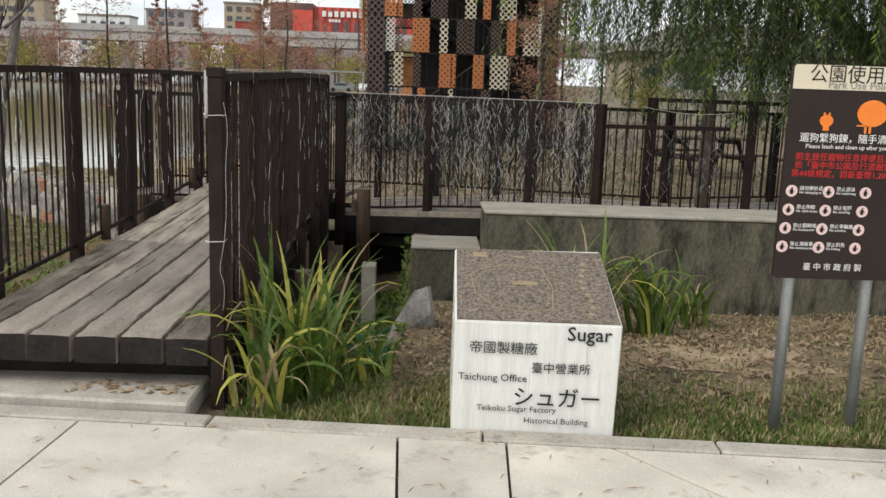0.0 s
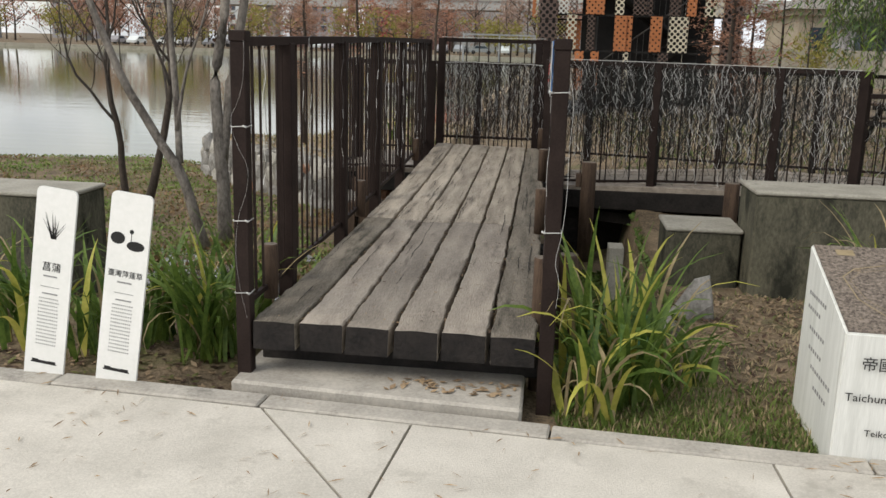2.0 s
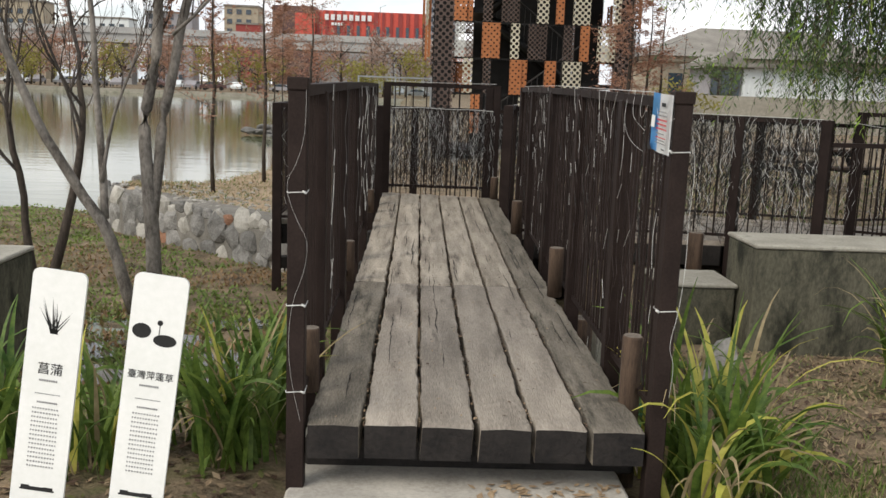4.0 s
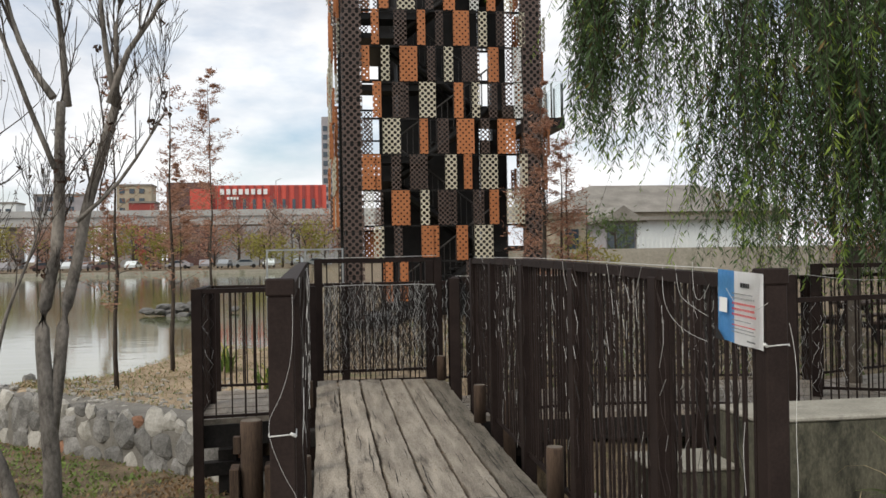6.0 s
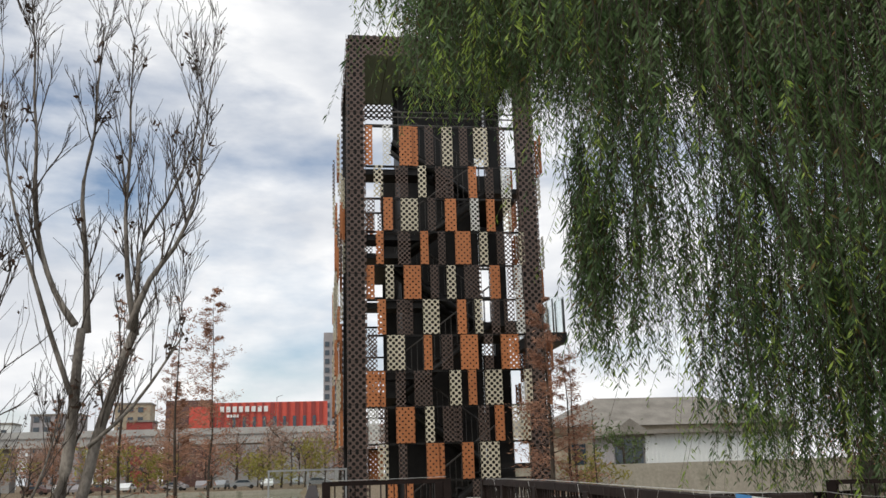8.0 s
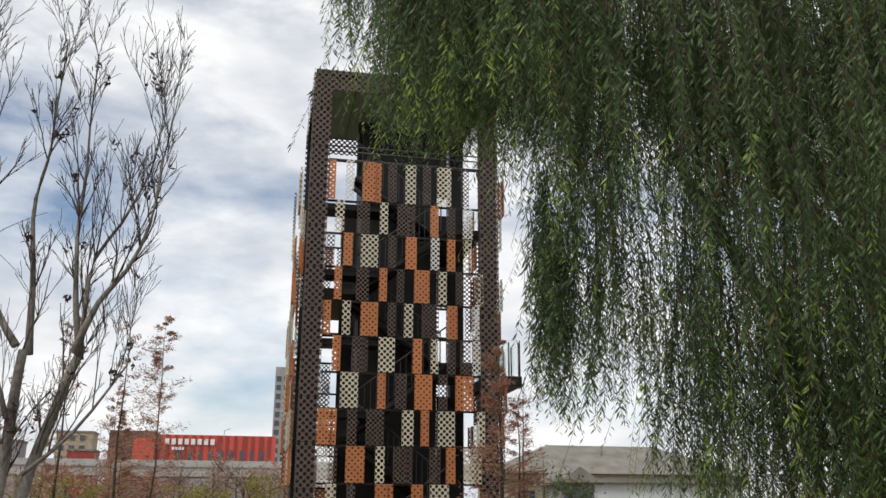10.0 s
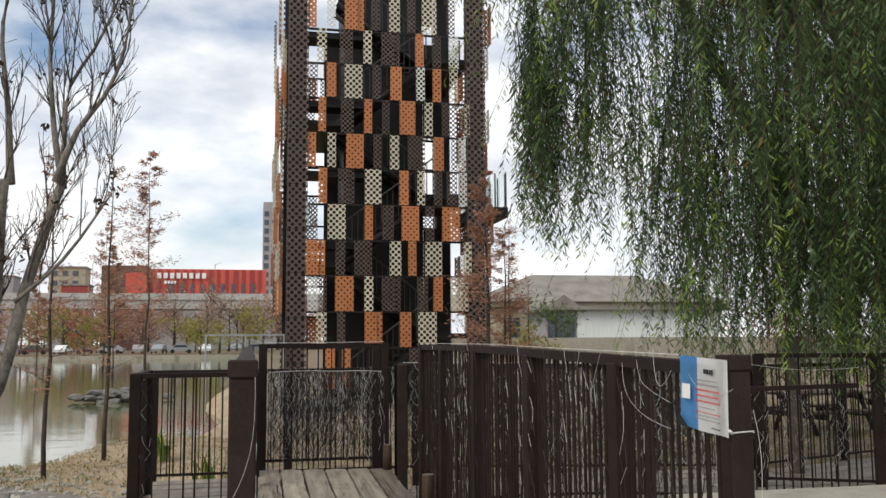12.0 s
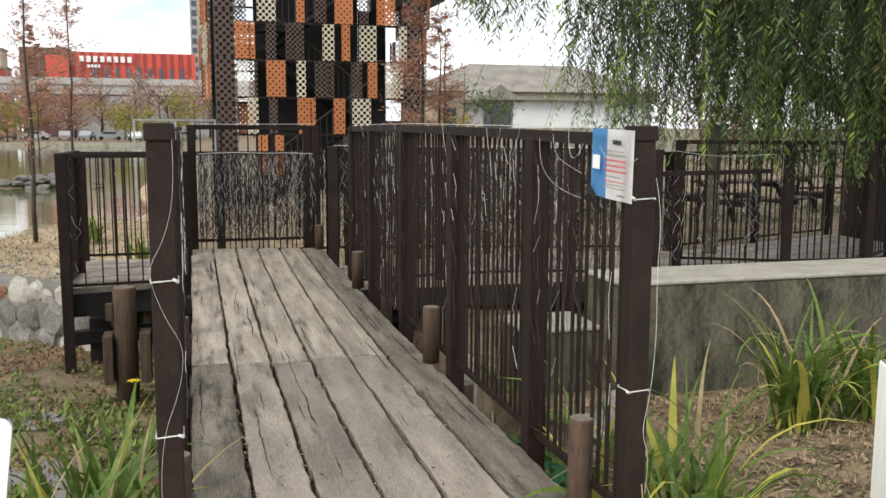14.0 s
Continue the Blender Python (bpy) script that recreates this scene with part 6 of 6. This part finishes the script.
    if F:
        raw_mesh("crown", V, F, [M[mats]], tr, label="thin russet needles")


cypress(-3.2, 10.0, -.2, 4.3, 3, "slender bare cypress on the bank", 900, .26, .0078, size=.045)
cypress(-2.72, 11.6, -.2, 4.6, 4, "slender bare cypress on the bank", 800, .24, .0078, size=.045)
cypress(4.35, 16.6, -.1, 5.4, 5, "russet cypress close to the tower", 6500, .27, .012, size=.055, start=.12)
cypress(4.95, 17.2, -.1, 4.2, 6, "russet cypress close to the tower", 2600, .30, .012, size=.055, start=.12)
cypress(7.6, 26.0, -.1, 5.6, 8, "thin bare cypress near the house", 260, .25, .010, size=.07)
cypress(9.5, 30.0, -.1, 4.2, 9, "thin bare cypress near the house", 200, .25, .010, size=.07)


# ---------------------------------------------------------------- weeping willow
def willow():
    r = random.Random(42)
    tr = holder("weeping_willow", "large weeping willow with long hanging green branches", "tree", (8.8, 8.2, -.1))
    o = Vector(tr.location)
    bm = bmesh.new()
    tube(bm, [(0, 0, -.3), (-.05, 0, 1), (-.25, -.05, 2.2), (-.45, -.1, 3.6)], [.42, .34, .30, .27], 12)
    limbs = [[(-.3, -.05, 1.95), (-1.1, .1, 2.3), (-2.0, .3, 3.2), (-3.0, .4, 5.0), (-4.0, .3, 6.6)],
             [(-.45, -.1, 3.5), (-1.6, .2, 5.4), (-3.2, .4, 7.2), (-5.2, .2, 8.4), (-7.0, -.3, 8.9)],
             [(-.45, -.1, 3.5), (-.9, .5, 5.6), (-1.8, 1.0, 7.6), (-3.2, 1.2, 8.6)], [(-.4, -.1, 3.4), (.6, -1.2, 5.6), (.4, -2.4, 7.6), (-.8, -3.2, 8.8)],
             [(-.4, -.1, 3.4), (1.2, .4, 5.4), (2.2, .8, 7.4)]]
    for l in limbs:
        tube(bm, l, [.2 * (1 - .8 * i / (len(l) - 1)) + .02 for i in range(len(l))], 8)
    part("trunk", bm, M["bark_d"], tr)
    V, F, I = [], [], []
    stem = bmesh.new()

    def strand(x, y, z1, z0, dens, mix, tip=.88, big=1.0):
        ln = z1 - z0
        n = max(4, int(ln / .3))
        ph = r.uniform(0, 9)
        ox, oy = r.gauss(0, .10) * ln, r.gauss(0, .06) * ln
        pts = []
        for i in range(n + 1):
            t = i / n
            pts.append(Vector((x + ox * t * t + .05 * math.sin(ph + t * 4), y + oy * t * t + .05 * math.cos(ph + t * 5), z1 - ln * t)) - o)
        tube(stem, pts, [.006 * (1 - .75 * i / n) for i in range(n + 1)], 3, caps=False)
        m = int(ln / dens)
        young = r.random()
        for k in range(m):
            t = (k + r.random()) / m
            f = t * n
            i = min(int(f), n - 1)
            c = pts[i].lerp(pts[i + 1], f - i)
            a = r.uniform(0, math.tau)
            d = Vector((math.cos(a) * .62, math.sin(a) * .62, -.8 + r.gauss(0, .18))).normalized()
            s = big * r.uniform(.065, .115) * (1 if t < .9 else .75)
            u = d.cross(Vector((math.sin(a * 3), .3, .5))).normalized() * s * .10
            c = c + d * .01
            b = len(V)
            V.extend((tuple(c), tuple(c + d * s * .45 + u), tuple(c + d * s), tuple(c + d * s * .45 - u)))
            F.append((b, b + 1, b + 2, b + 3))
            I.append(1 if (t > tip and young < mix) else 2 if r.random() < .05 else 0)

    def low_edge(x):
        """Height to which the branches hang, across the curtain."""
        xs = (-.6, -.1, .25, .6, 1.5, 2.15, 2.45, 2.85, 3.35, 4.2, 6.0, 11.0)
        zs = (6.9, 6.3, 5.3, 5.05, 4.95, 4.5, 3.4, 2.4, 1.6, 1.15, .95, 1.0)
        return float(np.interp(x, xs, zs))

    # bunches of branches at several depths; each hangs in a narrow column
    for i in range(155):
        x6 = -.15 + 10.6 * ((i % 30) + r.gauss(.5, .22)) / 30
        if x6 > 4.6 and r.random() < .06 or x6 > 1.9 and noise.noise((x6 * 1.7, 4.2, 0)) > .30:
            continue
        y = r.choice((4.7, 5.6, 6.2, 6.8, 7.6)) + r.gauss(0, .25)
        k = (y + 2.35) / 8.35
        lo6 = low_edge(x6) + r.random() ** (3 if x6 > 3 else 2) * 1.4
        for j in range(r.randrange(7, 16)):
            x = -.64 + (x6 + r.gauss(0, .085) + .64) * k
            z0 = 1.67 + (lo6 + abs(r.gauss(0, .25)) - 1.67) * k
            z1 = z0 + r.uniform(1.6, 3.4) if r.random() < .2 else max(z0 + 1.5, r.uniform(7.4, 9.4))
            strand(x, y + r.gauss(0, .12), min(z1, 9.4), z0, .034, .3, .8)
    for i in range(54):
        x6 = 2.75 + 7.6 * r.random()
        if noise.noise((x6 * 1.7, 4.2, 0)) > .40:
            continue
        y = r.choice((4.9, 5.8, 6.4, 7.2)) + r.gauss(0, .25)
        k = (y + 2.35) / 8.35
        lo6 = low_edge(x6) + r.random() ** 3 * 1.2
        for j in range(r.randrange(7, 12)):
            x = -.64 + (x6 + r.gauss(0, .12) + .64) * k
            z0 = 1.67 + (lo6 + abs(r.gauss(0, .15)) - 1.67) * k
            strand(x, y + r.gauss(0, .1), z0 + r.uniform(1.2, 2.4), z0, .028, .35, .7)
    # thick upper crown
    for i in range(125):
        x6 = .45 + 10.4 * r.random()
        y = r.uniform(5.2, 8.5)
        k = (y + 2.35) / 8.35
        for j in range(11):
            x = -.64 + (x6 + r.gauss(0, .16) + .64) * k
            z0 = 1.67 + (5.1 + abs(r.gauss(0, .6)) - 1.67) * k
            strand(x, y + r.gauss(0, .15), z0 + r.uniform(1.5, 3.0), z0, .034, .2)
    # deep inner branches added behind the front curtain to block sky light and darken it
    for i in range(95):
        x6 = .6 + 6.4 * r.random()
        y = r.uniform(7.4, 9.6)
        k = (y + 2.35) / 8.35
        for j in range(9):
            z0 = 1.67 + (max(low_edge(x6) + .4, 4.5) + abs(r.gauss(0, .9)) - 1.67) * k
            strand(-.64 + (x6 + r.gauss(0, .12) + .64) * k, y + r.gauss(0, .15), z0 + r.uniform(1.6, 3.2), z0, .036, .0)
    # topmost branches, high over the path: unseen, added to shade the crown below
    for i in range(70):
        x, y = r.uniform(.6, 12), r.uniform(4.6, 11)
        for j in range(9):
            z1 = r.uniform(8.6, 10.6)
            strand(x + r.gauss(0, .3), y + r.gauss(0, .3), z1, z1 - r.uniform(1.2, 2.6), .036, .1)
    # drooping spray on the open side
    for i in range(150):
        x = 1.75 + abs(r.gauss(0, .28))
        z0 = r.uniform(2.6, 4.1) - .5 * (x - 1.75)
        strand(x + .25, 6.1 + r.gauss(0, .3), z0 + r.uniform(.7, 1.5), max(z0, 1.8), .022, .4)
    # a nearer fringe overhead, with fresh pale tips
    for i in range(110):
        x = r.uniform(.7, 7.5)
        y = 3.6 + r.gauss(0, .35) + .12 * (x - 3)
        z0 = 3.0 + 1.5 * max(0, 2.4 - x) * .75 + abs(r.gauss(0, .5)) - .12 * max(x - 3, 0)
        strand(x, y, z0 + r.uniform(1.4, 2.8), z0, .026, .8, .88, .95)
    # fresh shoots hanging in front of the mass
    for i in range(95):
        x = r.uniform(2.2, 6.5)
        y = 4.3 + r.gauss(0, .3)
        z0 = 2.15 + abs(r.gauss(0, .7))
        strand(x, y, z0 + r.uniform(.9, 2.0), z0, .024, .8, .90, .95)
    tagged(part("hanging_stem_mass", stem, M["bark_d"], tr, "thin hanging brown branches"), kind="stuff")
    raw_mesh("crown", V, F, [M["willow"], M["willow_l"], M["willow_d"]], tr, I, label="narrow green leaves with fresh pale tips")


willow()

# ---------------------------------------------------------------- far side of the pond
FAR = dict(
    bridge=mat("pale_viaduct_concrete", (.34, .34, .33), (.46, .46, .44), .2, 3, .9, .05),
    # darker copy of the viaduct concrete, with the shade put into its grey
    shadow=mat("shaded_concrete_grey", (.26, .26, .26), (.36, .36, .35), .2, 3, .9, .05),
    redclad=mat("red_metal_cladding", (.52, .075, .055), (.62, .11, .075), .2, 2, .5, .03),
    redclad2=mat("dark_red_metal_cladding", (.24, .045, .04), (.32, .06, .05), .2, 2, .5, .03),
    darkclad=mat("dark_brown_cladding", (.10, .055, .05), (.14, .08, .07), .2, 2, .5, .03),
    # cream lowered in tone: the house wall's shade is in this colour
    cream=mat("shaded_cream_render", (.31, .265, .195), (.42, .365, .275), .5, 6, .85, .05),
    roof=mat("grey_tiled_roof", (.16, .148, .128), (.27, .252, .222), .8, 12, .85, .2),
    whitew=mat("white_painted_wall", (.66, .70, .70), (.76, .79, .78), .6, 8, .7, .03),
    oldwall=mat("weathered_garden_wall", (.27, .25, .205), (.40, .375, .31), .5, 6, .9, .05, dirt=(.19, .185, .14), dirt_scale=.5, dirt_edge=.52),
    apt=mat("grey_flats_render", (.26, .25, .26), (.36, .35, .36), .3, 5, .8, .03),
    glassd=mat("dark_window_glass", (.03, .045, .06), (.06, .08, .10), 1, 10, .12, 0, spec=.6),
    farleaf=mat("bare_brown_twigs", (.22, .15, .12), (.38, .27, .21), .8, 3, .9, 0, trans=.2),
    farred=mat("far_russet_leaves", (.27, .125, .085), (.43, .225, .155), .8, 3, .9, 0, trans=.2),
    yellow=mat("yellow_green_leaves", (.17, .16, .04), (.32, .28, .07), .8, 3, .8, 0, trans=.25),
    green=mat("dark_green_leaves", (.05, .08, .03), (.11, .15, .05), .8, 3, .8, 0, trans=.2),
)


def hbox(name, lo, hi, m, parent, label=""):
    bm = bmesh.new()
    box(bm, lo, hi)
    bmesh.ops.recalc_face_normals(bm, faces=bm.faces)
    return part(name, bm, m, parent, label)


# shopping centre
mall = holder("shopping_centre", "long red clad shopping centre with white lettering on its wall", "building", (-10, 232, 0))
hbox("base_storey", (-16.4, .5, -1), (13, 40, 12.0), FAR["shadow"], mall, "base storey in a shade-dark grey")
hbox("main_block", (-16.4, 0, 12.0), (12.7, 40, 20.2), FAR["redclad"], mall, "red metal clad block")
hbox("corner_block", (-27.2, -1, -1), (-16.42, 30, 20.9), FAR["darkclad"], mall, "dark brown corner block")
hbox("plinth_wall", (-21.5, -1.3, 11), (-16.45, -1.02, 19.2), FAR["redclad"], mall, "red wall strip")
r = random.Random(3)
for i in range(14):
    x = -16 + i * 2.05
    w = r.uniform(.5, 1.1)
    hbox("wall_strip", (x, -.25, 12.2), (x + w, -.02, 20.1), FAR["redclad2"], mall, "darker red cladding strip")
for i in range(9):
    x = -11 + i * 2.5
    hbox("window", (x, -.32, 13.5), (x + .8, -.26, 16.6), FAR["glassd"], mall, "narrow dark window")
for k in range(8):
    bm = bmesh.new()
    box(bm, (-14.1 + k * 1.55, -.62, 17.8), (-13.1 + k * 1.55, -.5, 19.2))
    part("sign_block", bm, M["white_ink"], mall, "white block of the wall sign")
bars_of_text("small_sign", -12.4, -9.5, (16.5,), .7, -.5, M["white_ink"], mall, r)

# elevated road
via = holder("elevated_road", "long pale concrete elevated road on piers", "bridge", (0, 205, .6))
hbox("deck_girder", (-320, 0, 8.6), (60, 12, 10.6), FAR["bridge"], via, "pale concrete girder")
hbox("parapet", (-320, -.4, 10.6), (60, -.1, 12.0), FAR["bridge"], via, "pale concrete parapet")
for i in range(13):
    x = -260 + i * 24
    hbox("pier", (x, 3, -1), (x + 2.4, 7, 8.6), FAR["shadow"], via, "concrete pier in a shade-dark grey")
for i in range(9):
    x = -100 + i * 13.0
    bm = bmesh.new()
    tube(bm, [(x, 0, 12), (x, 0, 18.5), (x + 1.3, 0, 19)], [.12, .09, .06], 5)
    part("lamp_post", bm, FAR["shadow"], via, "thin grey street lamp")

flats = holder("apartment_tower", "tall grey block of flats with rows of windows", "building", (4.2, 330, 0))
hbox("wall", (-1.4, 0, -1), (10, 14, 53), FAR["apt"], flats)
for k in range(15):
    for j in range(4):
        hbox("window", (-1.0 + j * 2.7, -.2, 3 + k * 3.2), (.6 + j * 2.7, -.01, 4.8 + k * 3.2), FAR["glassd"], flats)
r = random.Random(8)
for i, (x, y, w, h, kk) in enumerate(((-95, 320, 16, 24, "apt"), (-70, 330, 12, 28, "cream"), (-122, 330, 18, 22, "whitew"), (-150, 320, 20, 26, "cream"), (-48, 300, 10, 22, "cream"),
                                      (-175, 300, 16, 20, "apt"), (-60, 300, 8, 20, "redclad2"))):
    b = holder("far_house", "distant city block with small windows", "building", (x, y, 0), group="distant city blocks")
    hbox("wall", (0, 0, -1), (w, 10, h), FAR[kk], b)
    hbox("roof", (-.3, -.3, h), (w + .3, 10.3, h + .6), FAR["roof"], b)
    for k in range(int(h / 3.4)):
        for j in range(int(w / 3.5)):
            hbox("window", (1 + j * 3.4, -.2, 1.5 + k * 3.4), (2.8 + j * 3.4, -.01, 3.2 + k * 3.4), FAR["glassd"], b)

# old house and white outbuilding beyond the lawn
hs = holder("old_house", "cream single-storey house with a grey hipped roof", "house", (26, 62, 0))
hbox("wall", (-9, 0, -.5), (9, 10, 4.3), FAR["cream"], hs)
hbox("cornice", (-9.4, -.4, 4.1), (9.4, 10.4, 4.5), FAR["cream"], hs)
bm = bmesh.new()
e = [bm.verts.new(p) for p in ((-9.8, -.8, 4.5), (9.8, -.8, 4.5), (9.8, 10.8, 4.5), (-9.8, 10.8, 4.5))]
t2 = [bm.verts.new(p) for p in ((-4.6, 5, 6.9), (4.4, 5, 6.9))]
for f in ((e[0], e[1], t2[1], t2[0]), (e[1], e[2], t2[1]), (e[2], e[3], t2[0], t2[1]), (e[3], e[0], t2[0])):
    bm.faces.new(f)
bm.faces.new(e[::-1])
part("roof", bm, FAR["roof"], hs, "grey tiled hipped roof")
for k in range(8):
    wd = hbox("window", (-8.2 + k * 2.1, -.12, 1.2), (-7.2 + k * 2.1, -.01, 3.3), FAR["glassd"], hs)
    hbox("sill", (-8.35 + k * 2.1, -.25, 1.02), (-7.05 + k * 2.1, -.01, 1.18), FAR["cream"], wd)
ob = holder("white_outbuilding", "white corrugated outbuilding with a glazed door", "building", (22.6, 54, .5))
hbox("wall", (-2.2, 0, -.5), (8, 5, 3.1), FAR["whitew"], ob)
for k in range(34):
    hbox("rib", (-2.1 + k * .3, -.05, -.4), (-2.0 + k * .3, -.01, 3.05), FAR["whitew"], ob)
hbox("roof", (-4.8, -.6, 3.1), (8.3, 5.3, 3.35), FAR["roof"], ob)
hbox("porch_wall", (-4.3, .2, -.5), (-2.22, 4.5, 3.0), FAR["apt"], ob, "grey glazed porch")
for k in range(3):
    hbox("window", (-4.2 + k * .66, .1, .4), (-3.68 + k * .66, .19, 2.8), FAR["glassd"], ob)
bm = bmesh.new()
v = [bm.verts.new(p) for p in ((-4.9, -.3, 3.0), (-1.6, -.3, 3.0), (-3.2, -.3, 4.1), (-4.9, 5, 3.0), (-1.6, 5, 3.0), (-3.2, 5, 4.1))]
for f in ((0, 1, 2), (3, 5, 4), (0, 2, 5, 3), (1, 4, 5, 2), (0, 3, 4, 1)):
    bm.faces.new([v[i] for i in f])
part("gable_roof", bm, FAR["roof"], ob, "dark gabled porch roof")
bm = bmesh.new()
box(bm, (6, 44, -.5), (60, 44.4, 1.75))
tagged(mesh_object("boundary_wall", bm, FAR["oldwall"]), "long low grey rendered boundary wall", "wall")


def far_tree(x, y, z, h, w, seed, key, label, n=420, size=.35, group="", trunk=True):
    r = random.Random(seed)
    tr = holder("far_tree", label, "tree", (x, y, z), group=group)
    bm = bmesh.new()
    tube(bm, [(0, 0, -.5), (.02 * h, 0, h * .35), (0, 0, h * .85)], [.02 * h, .014 * h, .004 * h], 5)
    for k in range(9):
        a = r.uniform(0, math.tau)
        t = r.uniform(.2, .7)
        tube(bm, [(0, 0, h * t), (math.cos(a) * w * .3, math.sin(a) * w * .3, h * (t + .15)), (math.cos(a) * w * .5, math.sin(a) * w * .5, h * min(t + .3, 1))], [.008 * h, .005 * h, .0015 * h], 4, caps=False)
    part("trunk", bm, M["bark_d"], tr)
    V, F = [], []
    clumps = [(r.gauss(0, .28) * w, r.gauss(0, .28) * w, h * r.uniform(.35, .95)) for i in range(14)]
    for i in range(n):
        c = Vector(r.choice(clumps)) + Vector((r.gauss(0, .12) * w, r.gauss(0, .12) * w, r.gauss(0, .09) * h))
        if c.z < .08 * h:
            continue
        s = size * r.uniform(.4, 1.2)
        u, v = Vector((r.gauss(0, 1), r.gauss(0, 1), r.gauss(0, 1))).normalized() * s, Vector((r.gauss(0, 1), r.gauss(0, 1), r.gauss(0, 1))).normalized() * s * .35
        b = len(V)
        V += [tuple(c - u), tuple(c + v), tuple(c + u), tuple(c - v)]
        F.append((b, b + 1, b + 2, b + 3))
    raw_mesh("crown", V, F, [FAR[key]], tr)


r = random.Random(15)
for i in range(84):
    x = -125 + i * 1.75 + r.uniform(-1, 1)
    y = r.uniform(136, 195)
    key = r.choice(("farleaf", "farleaf", "farred", "farred", "farleaf"))
    far_tree(x, y, -.2, r.uniform(6.5, 11), r.uniform(5, 8), 300 + i, key, "leafless brown tree across the pond" if key == "farleaf" else "russet tree across the pond", 520, .36, "trees across the pond")
for i, (x, h, w) in enumerate(((-30, 6.5, 8), (-24, 5.5, 7), (-47, 6.5, 9), (-58, 6, 8), (-8, 6, 7), (-2, 7, 7), (-76, 6, 8), (-90, 7, 9))):
    far_tree(x, 132.5 + i % 3, -.3, h, w, 500 + i, "yellow", "yellow-green shrubby willow on the far shore", 900, .38, "willows on the far shore")
for i, (x, y, h, w) in enumerate(((17.5, 50, 4.2, 3.0), (33, 52, 7, 5), (37, 50, 8, 6), (13, 42, 2.4, 2.6), (29, 43, 3.2, 3.0))):
    far_tree(x, y, -.2, h, w, 600 + i, "green" if i == 0 else "farred" if i in (1, 2, 4) else "yellow", "garden tree in front of the house", 700, .17)
for i, (x, y, h) in enumerate(((14, 12.5, 3.5), (17, 15, 4.2))):
    far_tree(x, y, -.1, h, 3.4, 640 + i, "farred" if i % 2 else "yellow", "russet shrub behind the walkway", 3600, .045)
for k, (x, y, h, s) in enumerate(((-6.4, 50, 13.2, 4), (-13.2, 80, 13, 5), (-18.6, 80, 9.5, 6), (-24, 85, 10, 7), (-36, 92, 11, 8), (-46, 90, 10, 9), (-9.8, 62, 9, 3))):
    cypress(x, y, WATER_Z - .2, h, 700 + k, "tall russet cypress standing in the pond's edge", 5200, .24, .006, group="cypresses in the pond", size=.12, start=.25)
bm = bmesh.new()
box(bm, (-160, 128.6, -1.6), (3, 130.2, -.1))
tagged(mesh_object("far_bank_wall", bm, FAR["oldwall"]), "low grey stone edging of the far shore", "wall")


def parked_car(x, y, z, turn, colour, label):
    c = holder("parked_car", label, "car", (x, y, z), group="cars across the pond")
    c.rotation_euler = (0, 0, turn)
    bm = bmesh.new()
    prof = [(-2.1, .35), (-2.15, .75), (-1.5, .95), (-.9, 1.42), (.7, 1.45), (1.4, .98), (2.1, .85), (2.15, .38)]
    a, b = [bm.verts.new((p[0], -.85, p[1])) for p in prof], [bm.verts.new((p[0], .85, p[1])) for p in prof]
    bm.faces.new(a)
    bm.faces.new(b[::-1])
    for i in range(len(prof)):
        j = (i + 1) % len(prof)
        bm.faces.new((a[i], b[i], b[j], a[j]))
    bmesh.ops.recalc_face_normals(bm, faces=bm.faces)
    part("body", bm, colour, c)
    for s in (-.87, .87):
        bm = bmesh.new()
        bm.faces.new([bm.verts.new((px, s, pz)) for px, pz in ((-1.3, .97), (-.85, 1.34), (.62, 1.36), (1.15, .97))])
        part("side_window", bm, FAR["glassd"], c)
        for wx in (-1.3, 1.3):
            bm = bmesh.new()
            tube(bm, [(wx, s - .08, .33), (wx, s + .08, .33)], [.33, .33], 10)
            part("wheel", bm, PAN["k"], c)


r = random.Random(6)
for i in range(22):
    parked_car(-78 + i * 3.7 + r.uniform(-.6, .6), 150 + r.uniform(-4, 5), ground_z(-50, 152), r.uniform(-.2, .2) + (1.57 if i % 3 else 0), r.choice((FAR["whitew"], FAR["whitew"], FAR["apt"], M["zinc"], FAR["darkclad"])),
               "parked car in the far car park")
